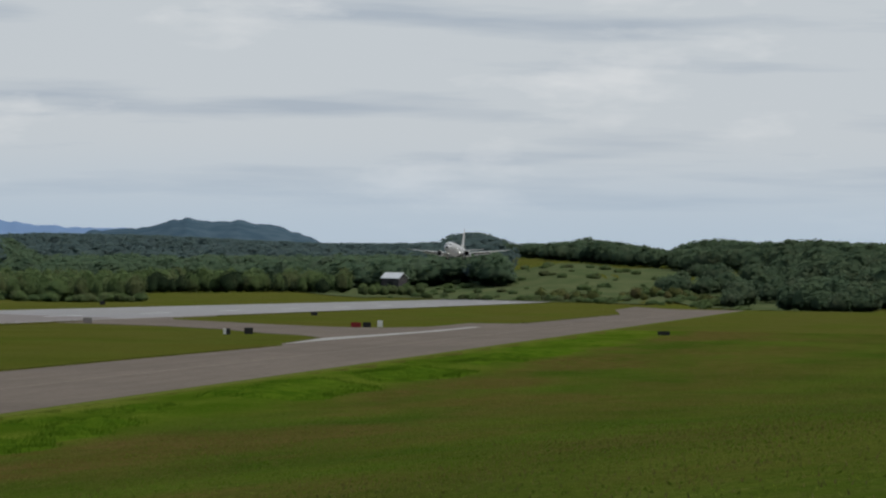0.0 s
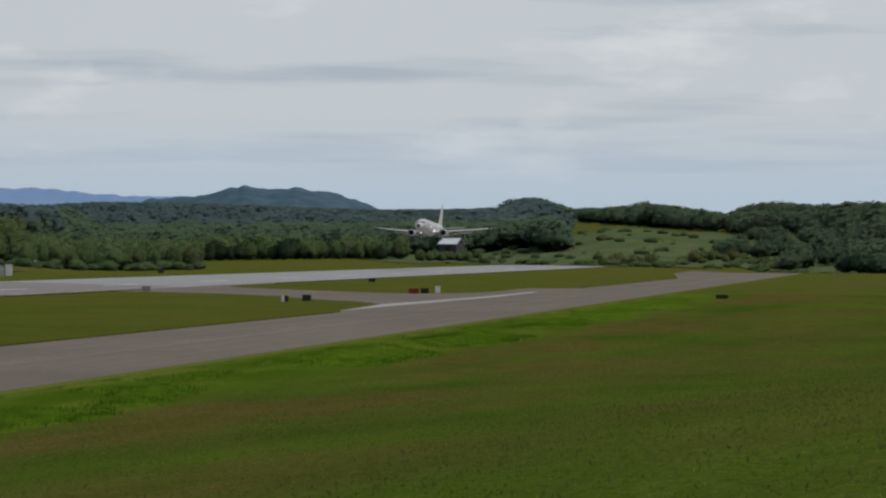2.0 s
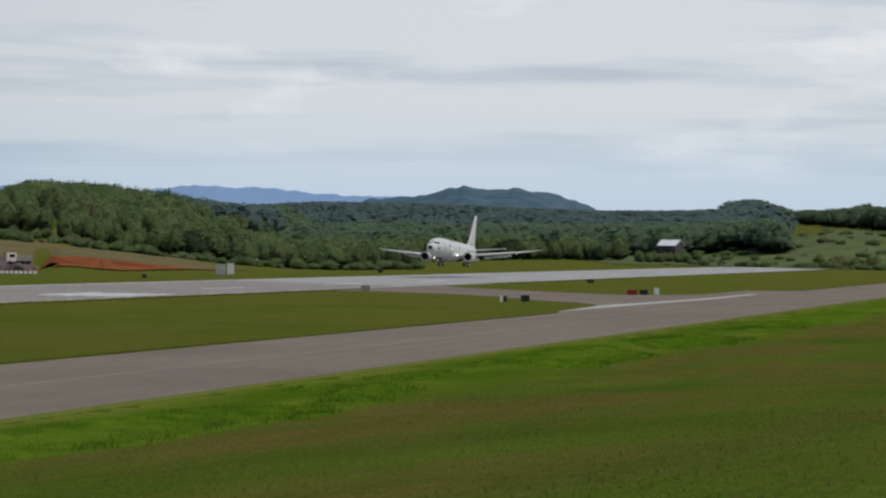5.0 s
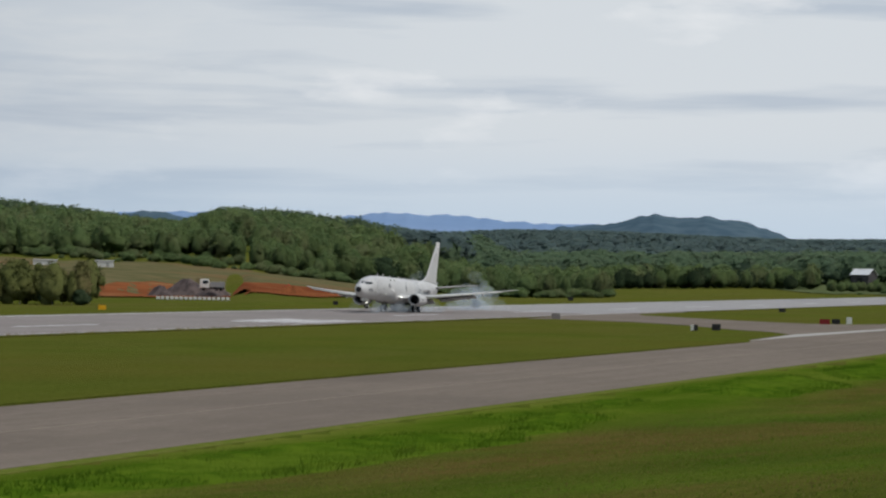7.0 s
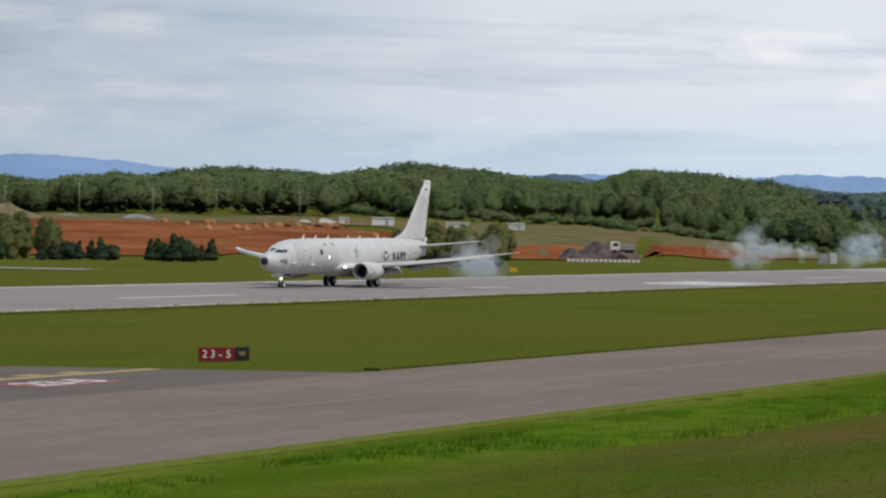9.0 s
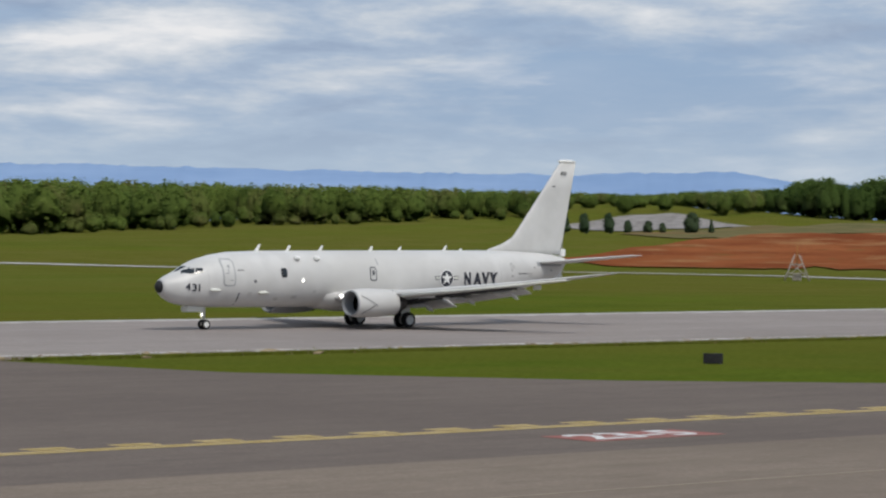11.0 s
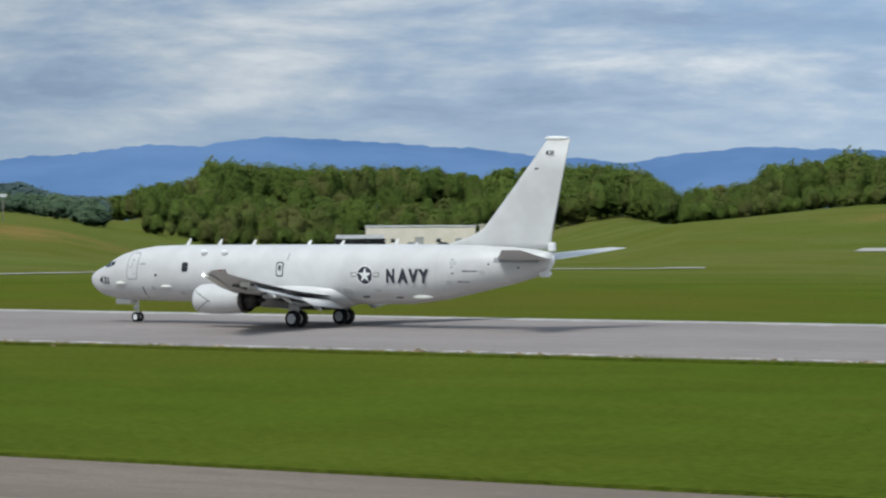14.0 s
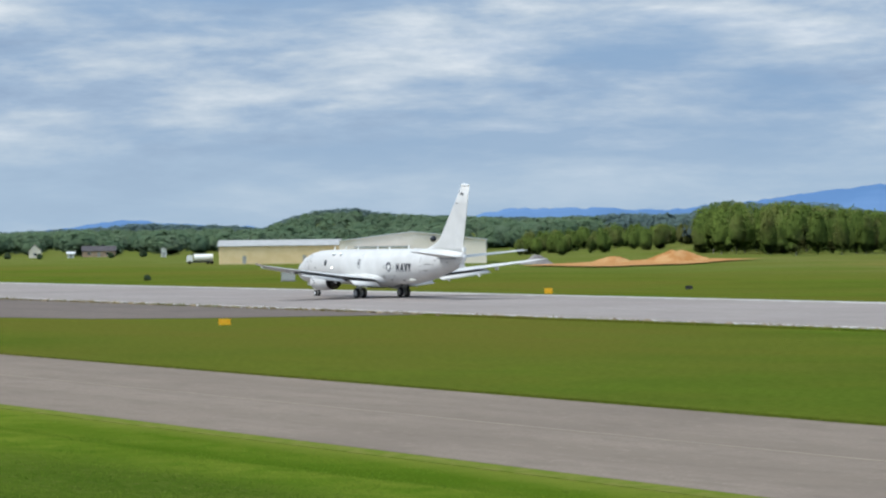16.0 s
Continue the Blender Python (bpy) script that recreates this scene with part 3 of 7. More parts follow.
def sheet(name, radii, angles, mat_, label):
    rr, aa = np.meshgrid(radii, np.radians(angles), indexing="ij")
    x, y = rr * np.sin(aa) + 0.7, rr * np.cos(aa) - 0.9
    z = ground_z(x, y)
    nr, na = x.shape
    idx = np.arange(nr * na).reshape(nr, na)
    quads = np.stack([idx[:-1, :-1], idx[1:, :-1], idx[1:, 1:], idx[:-1, 1:]], -1).reshape(-1, 4)
    me = bpy.data.meshes.new(name)
    me.vertices.add(nr * na)
    me.vertices.foreach_set("co", np.stack([x, y, z], -1).astype(np.float32).ravel())
    me.loops.add(quads.size)
    me.loops.foreach_set("vertex_index", quads[:, ::-1].astype(np.int32).ravel())
    me.polygons.add(len(quads))
    me.polygons.foreach_set("loop_start", (np.arange(len(quads)) * 4).astype(np.int32))
    cx, cy = x[:-1, :-1].ravel(), y[:-1, :-1].ravel()
    me.polygons.foreach_set("material_index", ((cy < 44) & (np.abs(cx) < 420) & (cy > -300)).astype(np.int32))
    me.update(calc_edges=True)
    me.materials.append(mat_)
    me.materials.append(MEADOW)
    me.shade_smooth()
    return tagged(new(name, me), label, "ground", kind="structure")


ang = np.concatenate([np.arange(-180, -80, 4.0), np.arange(-80, 100, 0.6), np.arange(100, 180.1, 4.0)])
ang[-1] = 180.0
rad = np.concatenate([[0.002, 2, 4, 7], np.arange(10, 120, 1.5), np.arange(120, 320, 8), np.arange(320, 1500, 18), np.arange(1500, 4900, 120)])
sheet("ground", rad, ang, GRASS, "green airfield grass rising to low wooded hills")


# ---- pavements ----
def paved(name, outline, z, mat_, label, category="pavement"):
    return tagged(new(name, slab(outline, z, mat_, name)), label, category, kind="structure")


RW0, RW1 = 128.2, 173.8
runway = paved("runway", [(-900, RW0), (1120, RW0), (1120, RW1), (-900, RW1)], 0.04, RUNWAY, "pale grey grooved runway with worn white stripes", "runway")
# A slab in a paler tone covers the runway's east end.
paved("runway_section", [(455, RW0 + 0.3), (1119, RW0 + 0.3), (1119, RW1 - 0.3), (490, RW1 - 0.3)], 0.047, RUNWAY_PALE, "pale end section of the runway", "runway")
for name, ya, yb in (("runway_shoulder", RW0 - 2.6, RW0), ("runway_shoulder", RW1, RW1 + 2.6)):
    paved(name, [(-900, ya), (1115, ya), (1115, yb), (-900, yb)], 0.03, SHOULDER if ya > 150 else TAXI, "pale strip of bleached concrete along the runway edge")
paved("taxiway", [(-900, 45.0), (800, 45.0), (800, 64.6), (-900, 64.6)], 0.04, TAXI, "brown-grey asphalt taxiway with darker bands", "taxiway")
paved("verge_dry", [(-900, 43.9), (760, 43.9), (760, 45.0), (-900, 45.0)], 0.03, DRY, "strip of dry yellow grass beside the taxiway", "verge")
paved("taxiway_link", [(287, 64.6), (297, 67), (330, 69.5), (344, 75), (352, 81.5), (375, 93.3), (391, 105.6), (400, 119), (402, 125.6), (470, 125.6), (454, 121), (437, 108.5),
                       (419, 95.2), (408, 84.1), (408, 76.5), (424, 72.3), (441, 72.5), (469, 73), (471, 66), (478, 64.6)], 0.035, TAXI, "grey asphalt link between taxiway and runway", "taxiway")
paved("bleached_edge", [(293, 66.0), (330, 69.0), (344, 68.2), (385, 66.4), (432, 66.6), (430, 65.2), (385, 64.4), (338, 65.6), (310, 66.2)], 0.045, SHOULDER, "bleached pale edge of the old taxiway", "pavement")
paved("taxiway_link", [(22, 64.6), (116, 64.6), (110, 79), (102, 87), (92, 95), (80, 110), (76, 125.6), (36, 125.6), (34, 90)], 0.035, OLD_TAR, "dark asphalt link with a runway holding line", "taxiway")
paved("taxiway_link", [(-214, 125.6), (-221, 108), (-228, 100), (-246, 94), (-300, 64.6), (-350, 64.6), (-330, 100), (-330, 125.6)], 0.035, OLD_TAR, "dark asphalt link leaving the runway", "taxiway")
paved("taxiway_turn", [(640, 64.6), (800, 64.6), (860, 82), (760, 78), (690, 70)], 0.035, TAXI, "grey asphalt where the taxiway bends", "taxiway")


for x0, x1, y in ((-900, 20, 64.6), (118, 284, 64.6), (480, 640, 64.6)):
    paved("turf_edge", [(x0, y), (x1, y), (x1, y + 0.9), (x0, y + 0.9)], 0.16, GRASS, "raised turf edge beside the taxiway", "grass")
for x0, x1, y in ((-900, -332, 124.7), (-212, 34, 124.7), (78, 400, 124.7), (502, 1100, 124.7)):
    paved("turf_edge", [(x0, y), (x1, y), (x1, y + 0.9), (x0, y + 0.9)], 0.16, GRASS, "raised turf edge beside the runway", "grass")


def stripe(name, x0, x1, y0, y1, z, mat_, label):
    return tagged(new(name, slab([(x0, y0), (x1, y0), (x1, y1), (x0, y1)], z, mat_, name, 0.01)), label, "marking", kind="structure")


for i in range(0, 15):
    x0 = 214 + 61 * i
    stripe("centre_stripe", x0, x0 + 20.5, 144.2, 145.1, 0.055, WHITE_LINE, "worn white centre stripe on the runway")
for y in (RW0 + 0.6, RW1 - 1.5):
    stripe("edge_line", -900, 1118, y, y + 0.9, 0.052, WORN_LINE, "white edge line along the runway")
for i in range(4):
    stripe("touchdown_bar", 330, 352, 132 + i * 3, 133.8 + i * 3, 0.056, WHITE_LINE, "white touchdown bar on the runway")
stripe("taxi_line", -900, 800, 54.64, 54.82, 0.052, FADED_LINE, "faded yellow taxiway centre line")


# ---- backdrop of hills ----
def ridge(name, az_el, dist, drop, mat_, label, rough, seed):
    """A far range whose crest follows bearings and elevations."""
    a = np.array(az_el, float).reshape(-1, 2)
    az = np.arange(a[0, 0], a[-1, 0] + 0.01, 0.05)
    el = np.interp(az, a[:, 0], a[:, 1])
    rng = np.random.default_rng(seed)
    k = np.convolve(rng.normal(0, 1, len(az) + 40), np.hanning(7), "same")[20:-20] * rough * 0.8
    k += np.convolve(rng.normal(0, 1, len(az) + 40), np.hanning(39), "same")[20:-20] * rough * 0.5
    top = EYE + dist * np.tan(np.radians(el))
    verts, faces = [], []
    steps = ((-0.16, 0.0), (-0.10, 0.45), (-0.04, 0.85), (0.0, 1.0), (0.06, 0.7))
    for d, h in steps:
        for j in range(len(az)):
            r = dist * (1 + d) + (8 * math.sin(az[j] * 3.1 + d * 60) if 0 < h < 1 else 0)
            verts.append((r * math.sin(radians(az[j])), r * math.cos(radians(az[j])), -drop + (top[j] + drop) * h + (k[j] if h == 1.0 else 0.0)))
    n = len(az)
    for i in range(len(steps) - 1):
        for j in range(n - 1):
            faces.append((i * n + j, i * n + j + 1, (i + 1) * n + j + 1, (i + 1) * n + j))
    return tagged(new(name, mesh_of(name, verts, faces, mat_, True)), label, "hills", kind="structure")


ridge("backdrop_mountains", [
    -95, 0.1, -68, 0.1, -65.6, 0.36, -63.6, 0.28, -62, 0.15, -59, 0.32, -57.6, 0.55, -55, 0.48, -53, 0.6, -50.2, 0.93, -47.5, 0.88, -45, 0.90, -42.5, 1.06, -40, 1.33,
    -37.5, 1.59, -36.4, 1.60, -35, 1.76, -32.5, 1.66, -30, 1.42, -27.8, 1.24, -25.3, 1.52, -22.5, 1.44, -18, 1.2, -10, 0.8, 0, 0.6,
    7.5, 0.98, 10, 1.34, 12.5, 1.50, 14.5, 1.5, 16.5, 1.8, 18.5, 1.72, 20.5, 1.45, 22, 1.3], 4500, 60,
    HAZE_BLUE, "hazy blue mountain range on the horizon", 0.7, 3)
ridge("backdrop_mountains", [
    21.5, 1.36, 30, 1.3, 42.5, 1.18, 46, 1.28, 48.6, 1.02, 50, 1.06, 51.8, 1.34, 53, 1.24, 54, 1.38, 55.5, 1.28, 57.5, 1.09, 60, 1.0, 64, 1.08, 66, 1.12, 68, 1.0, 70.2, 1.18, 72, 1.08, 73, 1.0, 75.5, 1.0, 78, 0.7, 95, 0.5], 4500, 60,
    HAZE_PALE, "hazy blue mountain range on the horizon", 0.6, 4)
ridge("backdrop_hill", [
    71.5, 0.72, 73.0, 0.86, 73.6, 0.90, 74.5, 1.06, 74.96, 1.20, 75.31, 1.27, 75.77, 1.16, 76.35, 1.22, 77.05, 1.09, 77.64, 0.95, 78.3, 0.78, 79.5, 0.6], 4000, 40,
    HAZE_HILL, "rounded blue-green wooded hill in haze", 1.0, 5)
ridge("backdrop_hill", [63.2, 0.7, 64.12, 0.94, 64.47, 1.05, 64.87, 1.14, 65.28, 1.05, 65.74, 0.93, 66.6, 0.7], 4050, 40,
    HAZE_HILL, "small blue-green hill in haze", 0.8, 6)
# ---- trees ----
def ico(level):
    bm = bmesh.new()
    bmesh.ops.create_icosphere(bm, subdivisions=level, radius=1.0)
    v = np.array([x.co[:] for x in bm.verts])
    f = np.array([[x.index for x in p.verts] for p in bm.faces])
    bm.free()
    return v, f


ICO1, ICO2, ICO3 = ico(1), ico(2), ico(3)


def lumpy(rng, unit, amount, waves):
    """A unit ball swollen by smooth lumps of several sizes."""
    k = np.zeros(len(unit))
    for i in range(waves):
        q = rng.normal(0, 1, 3)
        q *= rng.uniform(2.5, 8.0) / np.linalg.norm(q)
        k += np.sin(unit @ q + rng.uniform(0, 6.28)) * 2.5 / np.linalg.norm(q)
    return unit * (1 + amount * k + rng.normal(0, 0.04, len(unit)))[:, None]


def tree_shape(rng, blobs, leaves, leaf_size, limbs=0, conifer=False, b0=0.11, b1=0.17, foot=0.22, wide=0.24, core=ICO2):
    """A tree one unit high: trunk, limbs, and a lumpy crown with smaller leaf masses on it and a fringe of loose leaves.
    Returns vertices, triangles, material of each triangle."""
    vs, fs, ms = [], [], []
    count = 0

    def push(v, f, m_):
        nonlocal count
        vs.append(v)
        fs.append(f + count)
        ms.append(np.full(len(f), m_))
        count += len(v)

    def limb(a, b, r0, r1):
        a, b = np.array(a), np.array(b)
        d = (b - a) / np.linalg.norm(b - a)
        s = np.cross(d, (0.3, 0.9, 0.1))
        s /= np.linalg.norm(s)
        t = np.cross(d, s)
        k = 5
        an = np.arange(k) * 2 * np.pi / k
        ring = np.cos(an)[:, None] * s + np.sin(an)[:, None] * t
        v = np.concatenate([a + ring * r0, b + ring * r1])
        f = []
        for j in range(k):
            q = (j + 1) % k
            f += [(j, q, k + q), (j, k + q, k + j)]
        push(v, np.array(f), 1)

    lean = rng.normal(0, 0.02, 2)
    limb((0, 0, -0.02), (lean[0], lean[1], 0.72), 0.010, 0.004)
    centres = []
    if not conifer:
        half = (0.97 - foot) / 2
        c, size = np.array([lean[0], lean[1], foot + half]), np.array([wide * rng.uniform(0.9, 1.1), wide * rng.uniform(0.9, 1.1), half * rng.uniform(0.88, 0.97)])
        ball = lumpy(rng, core[0], 0.10, 9)
        ball[:, :2] *= (1.0 - 0.22 * ball[:, 2:3])
        push(ball * size * 0.93 + c, core[1], 0)
        centres += [(c, size * 1.03)] * max(3, 2 * blobs)
    for i in range(blobs):
        if conifer:
            h = 0.15 + 0.8 * (i + 0.5) / blobs
            w = 0.22 * (1.04 - h) + 0.02
            c = np.array([rng.normal(0, 0.02), rng.normal(0, 0.02), h])
            size = np.array([w, w, 0.12])
        else:
            # smaller masses sit half sunk in the crown, the last one on top
            h = foot + 0.06 + (0.84 - foot) * ((i + rng.uniform(0.2, 0.8)) / blobs)
            k = (h - foot) / (0.97 - foot)
            an = 2.4 * i + rng.uniform(-0.6, 0.6)
            d = wide * math.sqrt(max(0.05, 1 - (2 * k - 1) ** 2)) * rng.uniform(0.50, 0.80)
            if i == blobs - 1:
                d *= 0.4
            size = rng.uniform(b0, b1) * np.array([0.95, 0.95, rng.uniform(1.0, 1.6)])
            c = np.array([d * math.cos(an) + lean[0], d * math.sin(an) + lean[1], min(h, 0.99 - size[2])])
        centres.append((c, size))
        push(lumpy(rng, ICO2[0], 0.08, 5) * size + c, ICO2[1], 0)
        if limbs and i < limbs:
            limb((lean[0] * 0.6, lean[1] * 0.6, 0.12 + 0.2 * rng.random()), c, 0.007, 0.003)
    # loose leaves lie over the masses and ragged beyond them
    pick = rng.integers(len(centres), size=leaves)
    cc = np.array([centres[k][0] for k in pick])
    ss = np.array([centres[k][1] for k in pick])
    d = rng.normal(0, 1, (leaves, 3))
    d[:, 2] += 0.25
    d /= np.linalg.norm(d, axis=1)[:, None]
    p = cc + d * ss * rng.uniform(0.90, 1.16, (leaves, 1))
    n_ = d + rng.normal(0, 0.45, (leaves, 3))
    n_ /= np.linalg.norm(n_, axis=1)[:, None]
    a = np.cross(n_, rng.normal(0, 1, (leaves, 3)))
    a /= np.linalg.norm(a, axis=1)[:, None]
    b = np.cross(n_, a)
    s = leaf_size * rng.uniform(0.5, 1.3, (leaves, 1))
    v = np.stack([p - a * s - b * s * 0.6, p + a * s - b * s * 0.5, p + b * s], 1).reshape(-1, 3)
    push(v, np.arange(3 * leaves).reshape(-1, 3), 0)
    return np.concatenate(vs), np.concatenate(fs), np.concatenate(ms)


TREE_RNG = np.random.default_rng(11)
FINE = [tree_shape(TREE_RNG, 3, 640, 0.025, 0, False, 0.07, 0.11, 0.02, 0.20) for _ in range(8)]
OPEN = [tree_shape(TREE_RNG, 4, 850, 0.022, 2, False, 0.06, 0.10, 0.26, 0.145) for _ in range(8)]
SPARSE = [tree_shape(TREE_RNG, 4, 420, 0.020, 4, False, 0.06, 0.09, 0.40, 0.11) for _ in range(4)]
MID = [tree_shape(TREE_RNG, 1, 300, 0.036, 0, False, 0.10, 0.13, 0.02, 0.245) for _ in range(8)]
COARSE = [tree_shape(TREE_RNG, 0, 160, 0.060, 0, False, 0.14, 0.20, 0.00, 0.32) for _ in range(8)]


def wood(name, spots, shapes, mats, label, category="woodland", kind="stuff"):
    """Many trees joined in one object. spots: x, y, z, height, width factor."""
    rng = np.random.default_rng(len(spots))
    vs, fs, ms, count = [], [], [], 0
    for x, y, z, h, w in spots:
        v, f, m_ = shapes[rng.integers(len(shapes))]
        a = rng.uniform(0, 2 * math.pi)
        c, s = math.cos(a), math.sin(a)
        q = np.stack([(v[:, 0] * c - v[:, 1] * s) * h * w + x, (v[:, 0] * s + v[:, 1] * c) * h * w + y, v[:, 2] * h + z], -1)
        vs.append(q)
        fs.append(f + count)
        ms.append(m_)
        count += len(q)
    v, f, m_ = np.concatenate(vs), np.concatenate(fs), np.concatenate(ms)
    me = bpy.data.meshes.new(name)
    me.vertices.add(len(v))
    me.vertices.foreach_set("co", v.astype(np.float32).ravel())
    me.loops.add(f.size)
    me.loops.foreach_set("vertex_index", f.astype(np.int32).ravel())
    me.polygons.add(len(f))
    me.polygons.foreach_set("loop_start", (np.arange(len(f)) * 3).astype(np.int32))
    me.polygons.foreach_set("material_index", m_.astype(np.int32))
    for mm in mats:
        me.materials.append(mm)
    me.update(calc_edges=True)
    me.shade_smooth()
    return tagged(new(name, me), label, category, kind=kind)


# bearing and elevation of the tree tops against the sky
CREST = [(-75, .25), (-68, .18), (-66, .25), (-65.5, .33), (-63.6, .27), (-62.7, .20), (-62.4, .35), (-61.7, .55), (-61, .60), (-60.1, .47), (-58.7, .40),
         (-57, .36), (-55, .42), (-53.9, .40), (-53.6, .57), (-53.2, .66), (-52.7, .55), (-52, .60), (-50.8, .48), (-50, .36), (-49, .27), (-46.8, .25),
         (-45.4, .33), (-43.4, .30), (-42.2, .60), (-41.2, .75), (-40.2, .86), (-39.8, .75), (-39.2, .58), (-38, .60), (-37.6, .82), (-36.5, .98)]
CREST += [(-36.2, 1.36), (-35.5, 1.28), (-34.7, 1.22), (-31.7, 1.18), (-30.6, 1.0), (-30.3, 1.12), (-28.2, 1.24), (-27.5, 1.2), (-27.05, .89), (-26.6, .62),
          (-26.1, .74), (-25.1, .84), (-24.85, 1.15), (-24.2, 1.24), (-23, 1.5), (-22.2, 1.36), (-21.4, 1.58), (-20.6, 1.47), (-20, 1.56), (-19.4, 1.28),
          (-19.1, 1.63), (-18.5, 1.81), (-18.1, 1.6), (-17.9, 1.2), (-17.3, 1.35), (-16.4, 1.52), (-15.3, 1.62), (-15.1, 1.2), (-14.1, 1.07), (-13.3, 1.05)]
CREST += [(-12.6, .97), (-12.1, .75), (-11.4, .86), (-10.9, 1.02), (-9.3, 1.05), (-8.95, 1.27), (-8.4, 1.14), (-7.0, 1.13), (-6.65, 1.68), (-6.28, 1.76),
          (-5.2, 1.54), (-4.5, 1.43), (-3.95, 1.3), (-3.1, 1.45), (-.7, 1.54), (.2, 1.46), (1.6, 1.34), (2.4, 1.26), (3, 1.36), (4.9, 1.27), (5.8, 1.19),
          (6.7, 1.11), (7.2, .98), (7.9, 1.11), (9, 1.17), (9.6, 1.01), (10.7, .91), (11.9, .93), (12.6, 1.08), (13.7, 1.18), (15.1, 1.26), (20, 1.1)]
CREST += [(30, 1.0), (40, .9), (44.6, .80), (45.7, .89), (47.4, .97), (47.6, 1.15), (48.35, 1.19), (48.7, .99), (49.1, 1.16), (49.96, 1.29), (50.3, 1.04),
          (50.7, .78), (51.5, .76), (52.1, .82), (53.1, 1.03), (54.4, .86), (55, .97), (55.7, 1.04), (56.7, 1.01), (57.2, 1.14), (58.5, 1.22), (60.2, 1.08),
          (61.1, 1.22), (61.8, 1.35), (62.5, 1.27), (63.3, 1.23), (64, 1.12), (64.6, 1.03), (65.6, .95), (65.9, 1.08), (66.5, 1.26), (67.9, 1.21)]
CREST += [(68.5, 1.13), (69.1, 1.10), (69.8, .95), (70.3, .83), (70.9, .79), (72.3, .88), (74.4, .88), (76.1, .82), (78.1, .76), (79.6, .78), (80.65, .82),
          (80.95, .98), (81.25, 1.03), (81.6, .93), (81.95, .80), (83.1, .86), (83.55, .95), (84.4, .85), (84.8, .78), (85.3, .71), (85.5, .84), (85.9, .93),
          (86.4, 1.0), (87, .90), (87.7, .97), (88.3, .96), (89.6, .90), (97, .8)]
CREST_AZ, CREST_EL = np.array(CREST, float).T


def belt(rng, az0, az1, r0, r1, per_degree, h0, h1, wide=1.0, crest=False):
    """Places for trees between two bearings and two distances (functions of the bearing or numbers). No tree stands above
    the crest line; the trees of a crest row reach up to it."""
    out = []
    for az in np.arange(az0, az1, 1.0 / per_degree):
        a = az + rng.uniform(-0.5, 0.5) / per_degree
        lo = r0(a) if callable(r0) else r0
        hi = r1(a) if callable(r1) else r1
        r = rng.uniform(min(lo, hi - 5), hi)
        x, y = r * math.sin(radians(a)), r * math.cos(radians(a))
        z = float(ground_z(x, y)) - 0.3
        cap = EYE + r * math.tan(radians(float(np.interp(a, CREST_AZ, CREST_EL)))) - z
        h = min(rng.uniform(h0, h1), cap * rng.uniform(0.90, 1.0))
        if crest:
            h = min(cap * rng.uniform(0.92, 1.03), h1 * 1.5)
        if h > 1.0:
            out.append((x, y, z, h, wide * rng.uniform(0.8, 1.25) * min(1.6, max(1.0, h0 / h))))
    return out


def near_r(a):
    return float(np.interp(a, AZ, R_NEAR))


def far_r(a):
    return float(np.interp(a, AZ, R_FAR))


def off(f, d):
    return lambda a: f(a) + d


WR = np.random.default_rng(5)
wood("woodland", belt(WR, -7, 22, off(near_r, 4), off(near_r, 30), 8, 14, 21, 0.95, True), OPEN, [LEAF, BARK], "tall spring-green trees with pale trunks along the fence")
wood("woodland", belt(WR, -8, 22, off(near_r, 25), off(near_r, 80), 6, 13, 20, 1.2, True) + belt(WR, -8, 22, off(near_r, -2), off(near_r, 4), 11, 1.4, 3.2, 2.0), MID, [LEAF, BARK], "spring-green deciduous trees along the airport fence")
wood("undergrowth", belt(WR, -7, 22, off(near_r, 4), off(near_r, 11), 9, 3.0, 6.5, 1.5), COARSE, [LEAF_DEEP, BARK], "shady green undergrowth between the trunks", "undergrowth")
wood("woodland", belt(WR, -7, 22, off(near_r, -2), off(near_r, 5), 1.6, 12, 17, 1.0), SPARSE, [LEAF, BARK], "slender pale-trunked trees before the wood")
wood("woodland", belt(WR, -27, -13, off(far_r, -20), off(far_r, 60), 10, 10, 17, 1.1, True) + belt(WR, -27, -13, off(far_r, -45), off(far_r, -15), 9, 3, 7, 1.7), FINE, [LEAF, BARK], "deciduous trees behind a grass rise")
wood("woodland", belt(WR, -15.5, -7, off(far_r, -10), off(far_r, 60), 10, 10, 16, 1.2, True) + belt(WR, -10.4, -7, off(near_r, 40), off(far_r, -15), 14, 4, 8, 1.5) + belt(WR, -15.5, -10.4, off(far_r, -45), off(far_r, -12), 7, 4, 7, 1.5), FINE, [LEAF, BARK], "low deciduous trees behind a grass rise")
wood("woodland", belt(WR, -38.5, -26.8, off(far_r, -60), far_r, 10, 12, 18, 1.1, True) + belt(WR, -37.5, -26.8, lambda a: max(792, near_r(a)), off(far_r, -60), 9, 9, 14, 1.3) + belt(WR, -37.5, -32.6, 770, 800, 6, 4, 8, 1.5), FINE, [LEAF, BARK], "tall deciduous trees behind the airport buildings")
wood("woodland", belt(WR, -53.8, -48.5, lambda a: min(760, near_r(a) + 60), lambda a: min(far_r(a), 900), 22, 9, 13, 1.0, True) + belt(WR, -57.5, -53.8, 900, 1100, 16, 6, 9, 1.2), FINE, [LEAF, BARK], "young deciduous trees at the field edge")
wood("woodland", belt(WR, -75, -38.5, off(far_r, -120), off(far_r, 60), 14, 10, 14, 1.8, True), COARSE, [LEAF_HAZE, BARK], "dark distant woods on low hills")
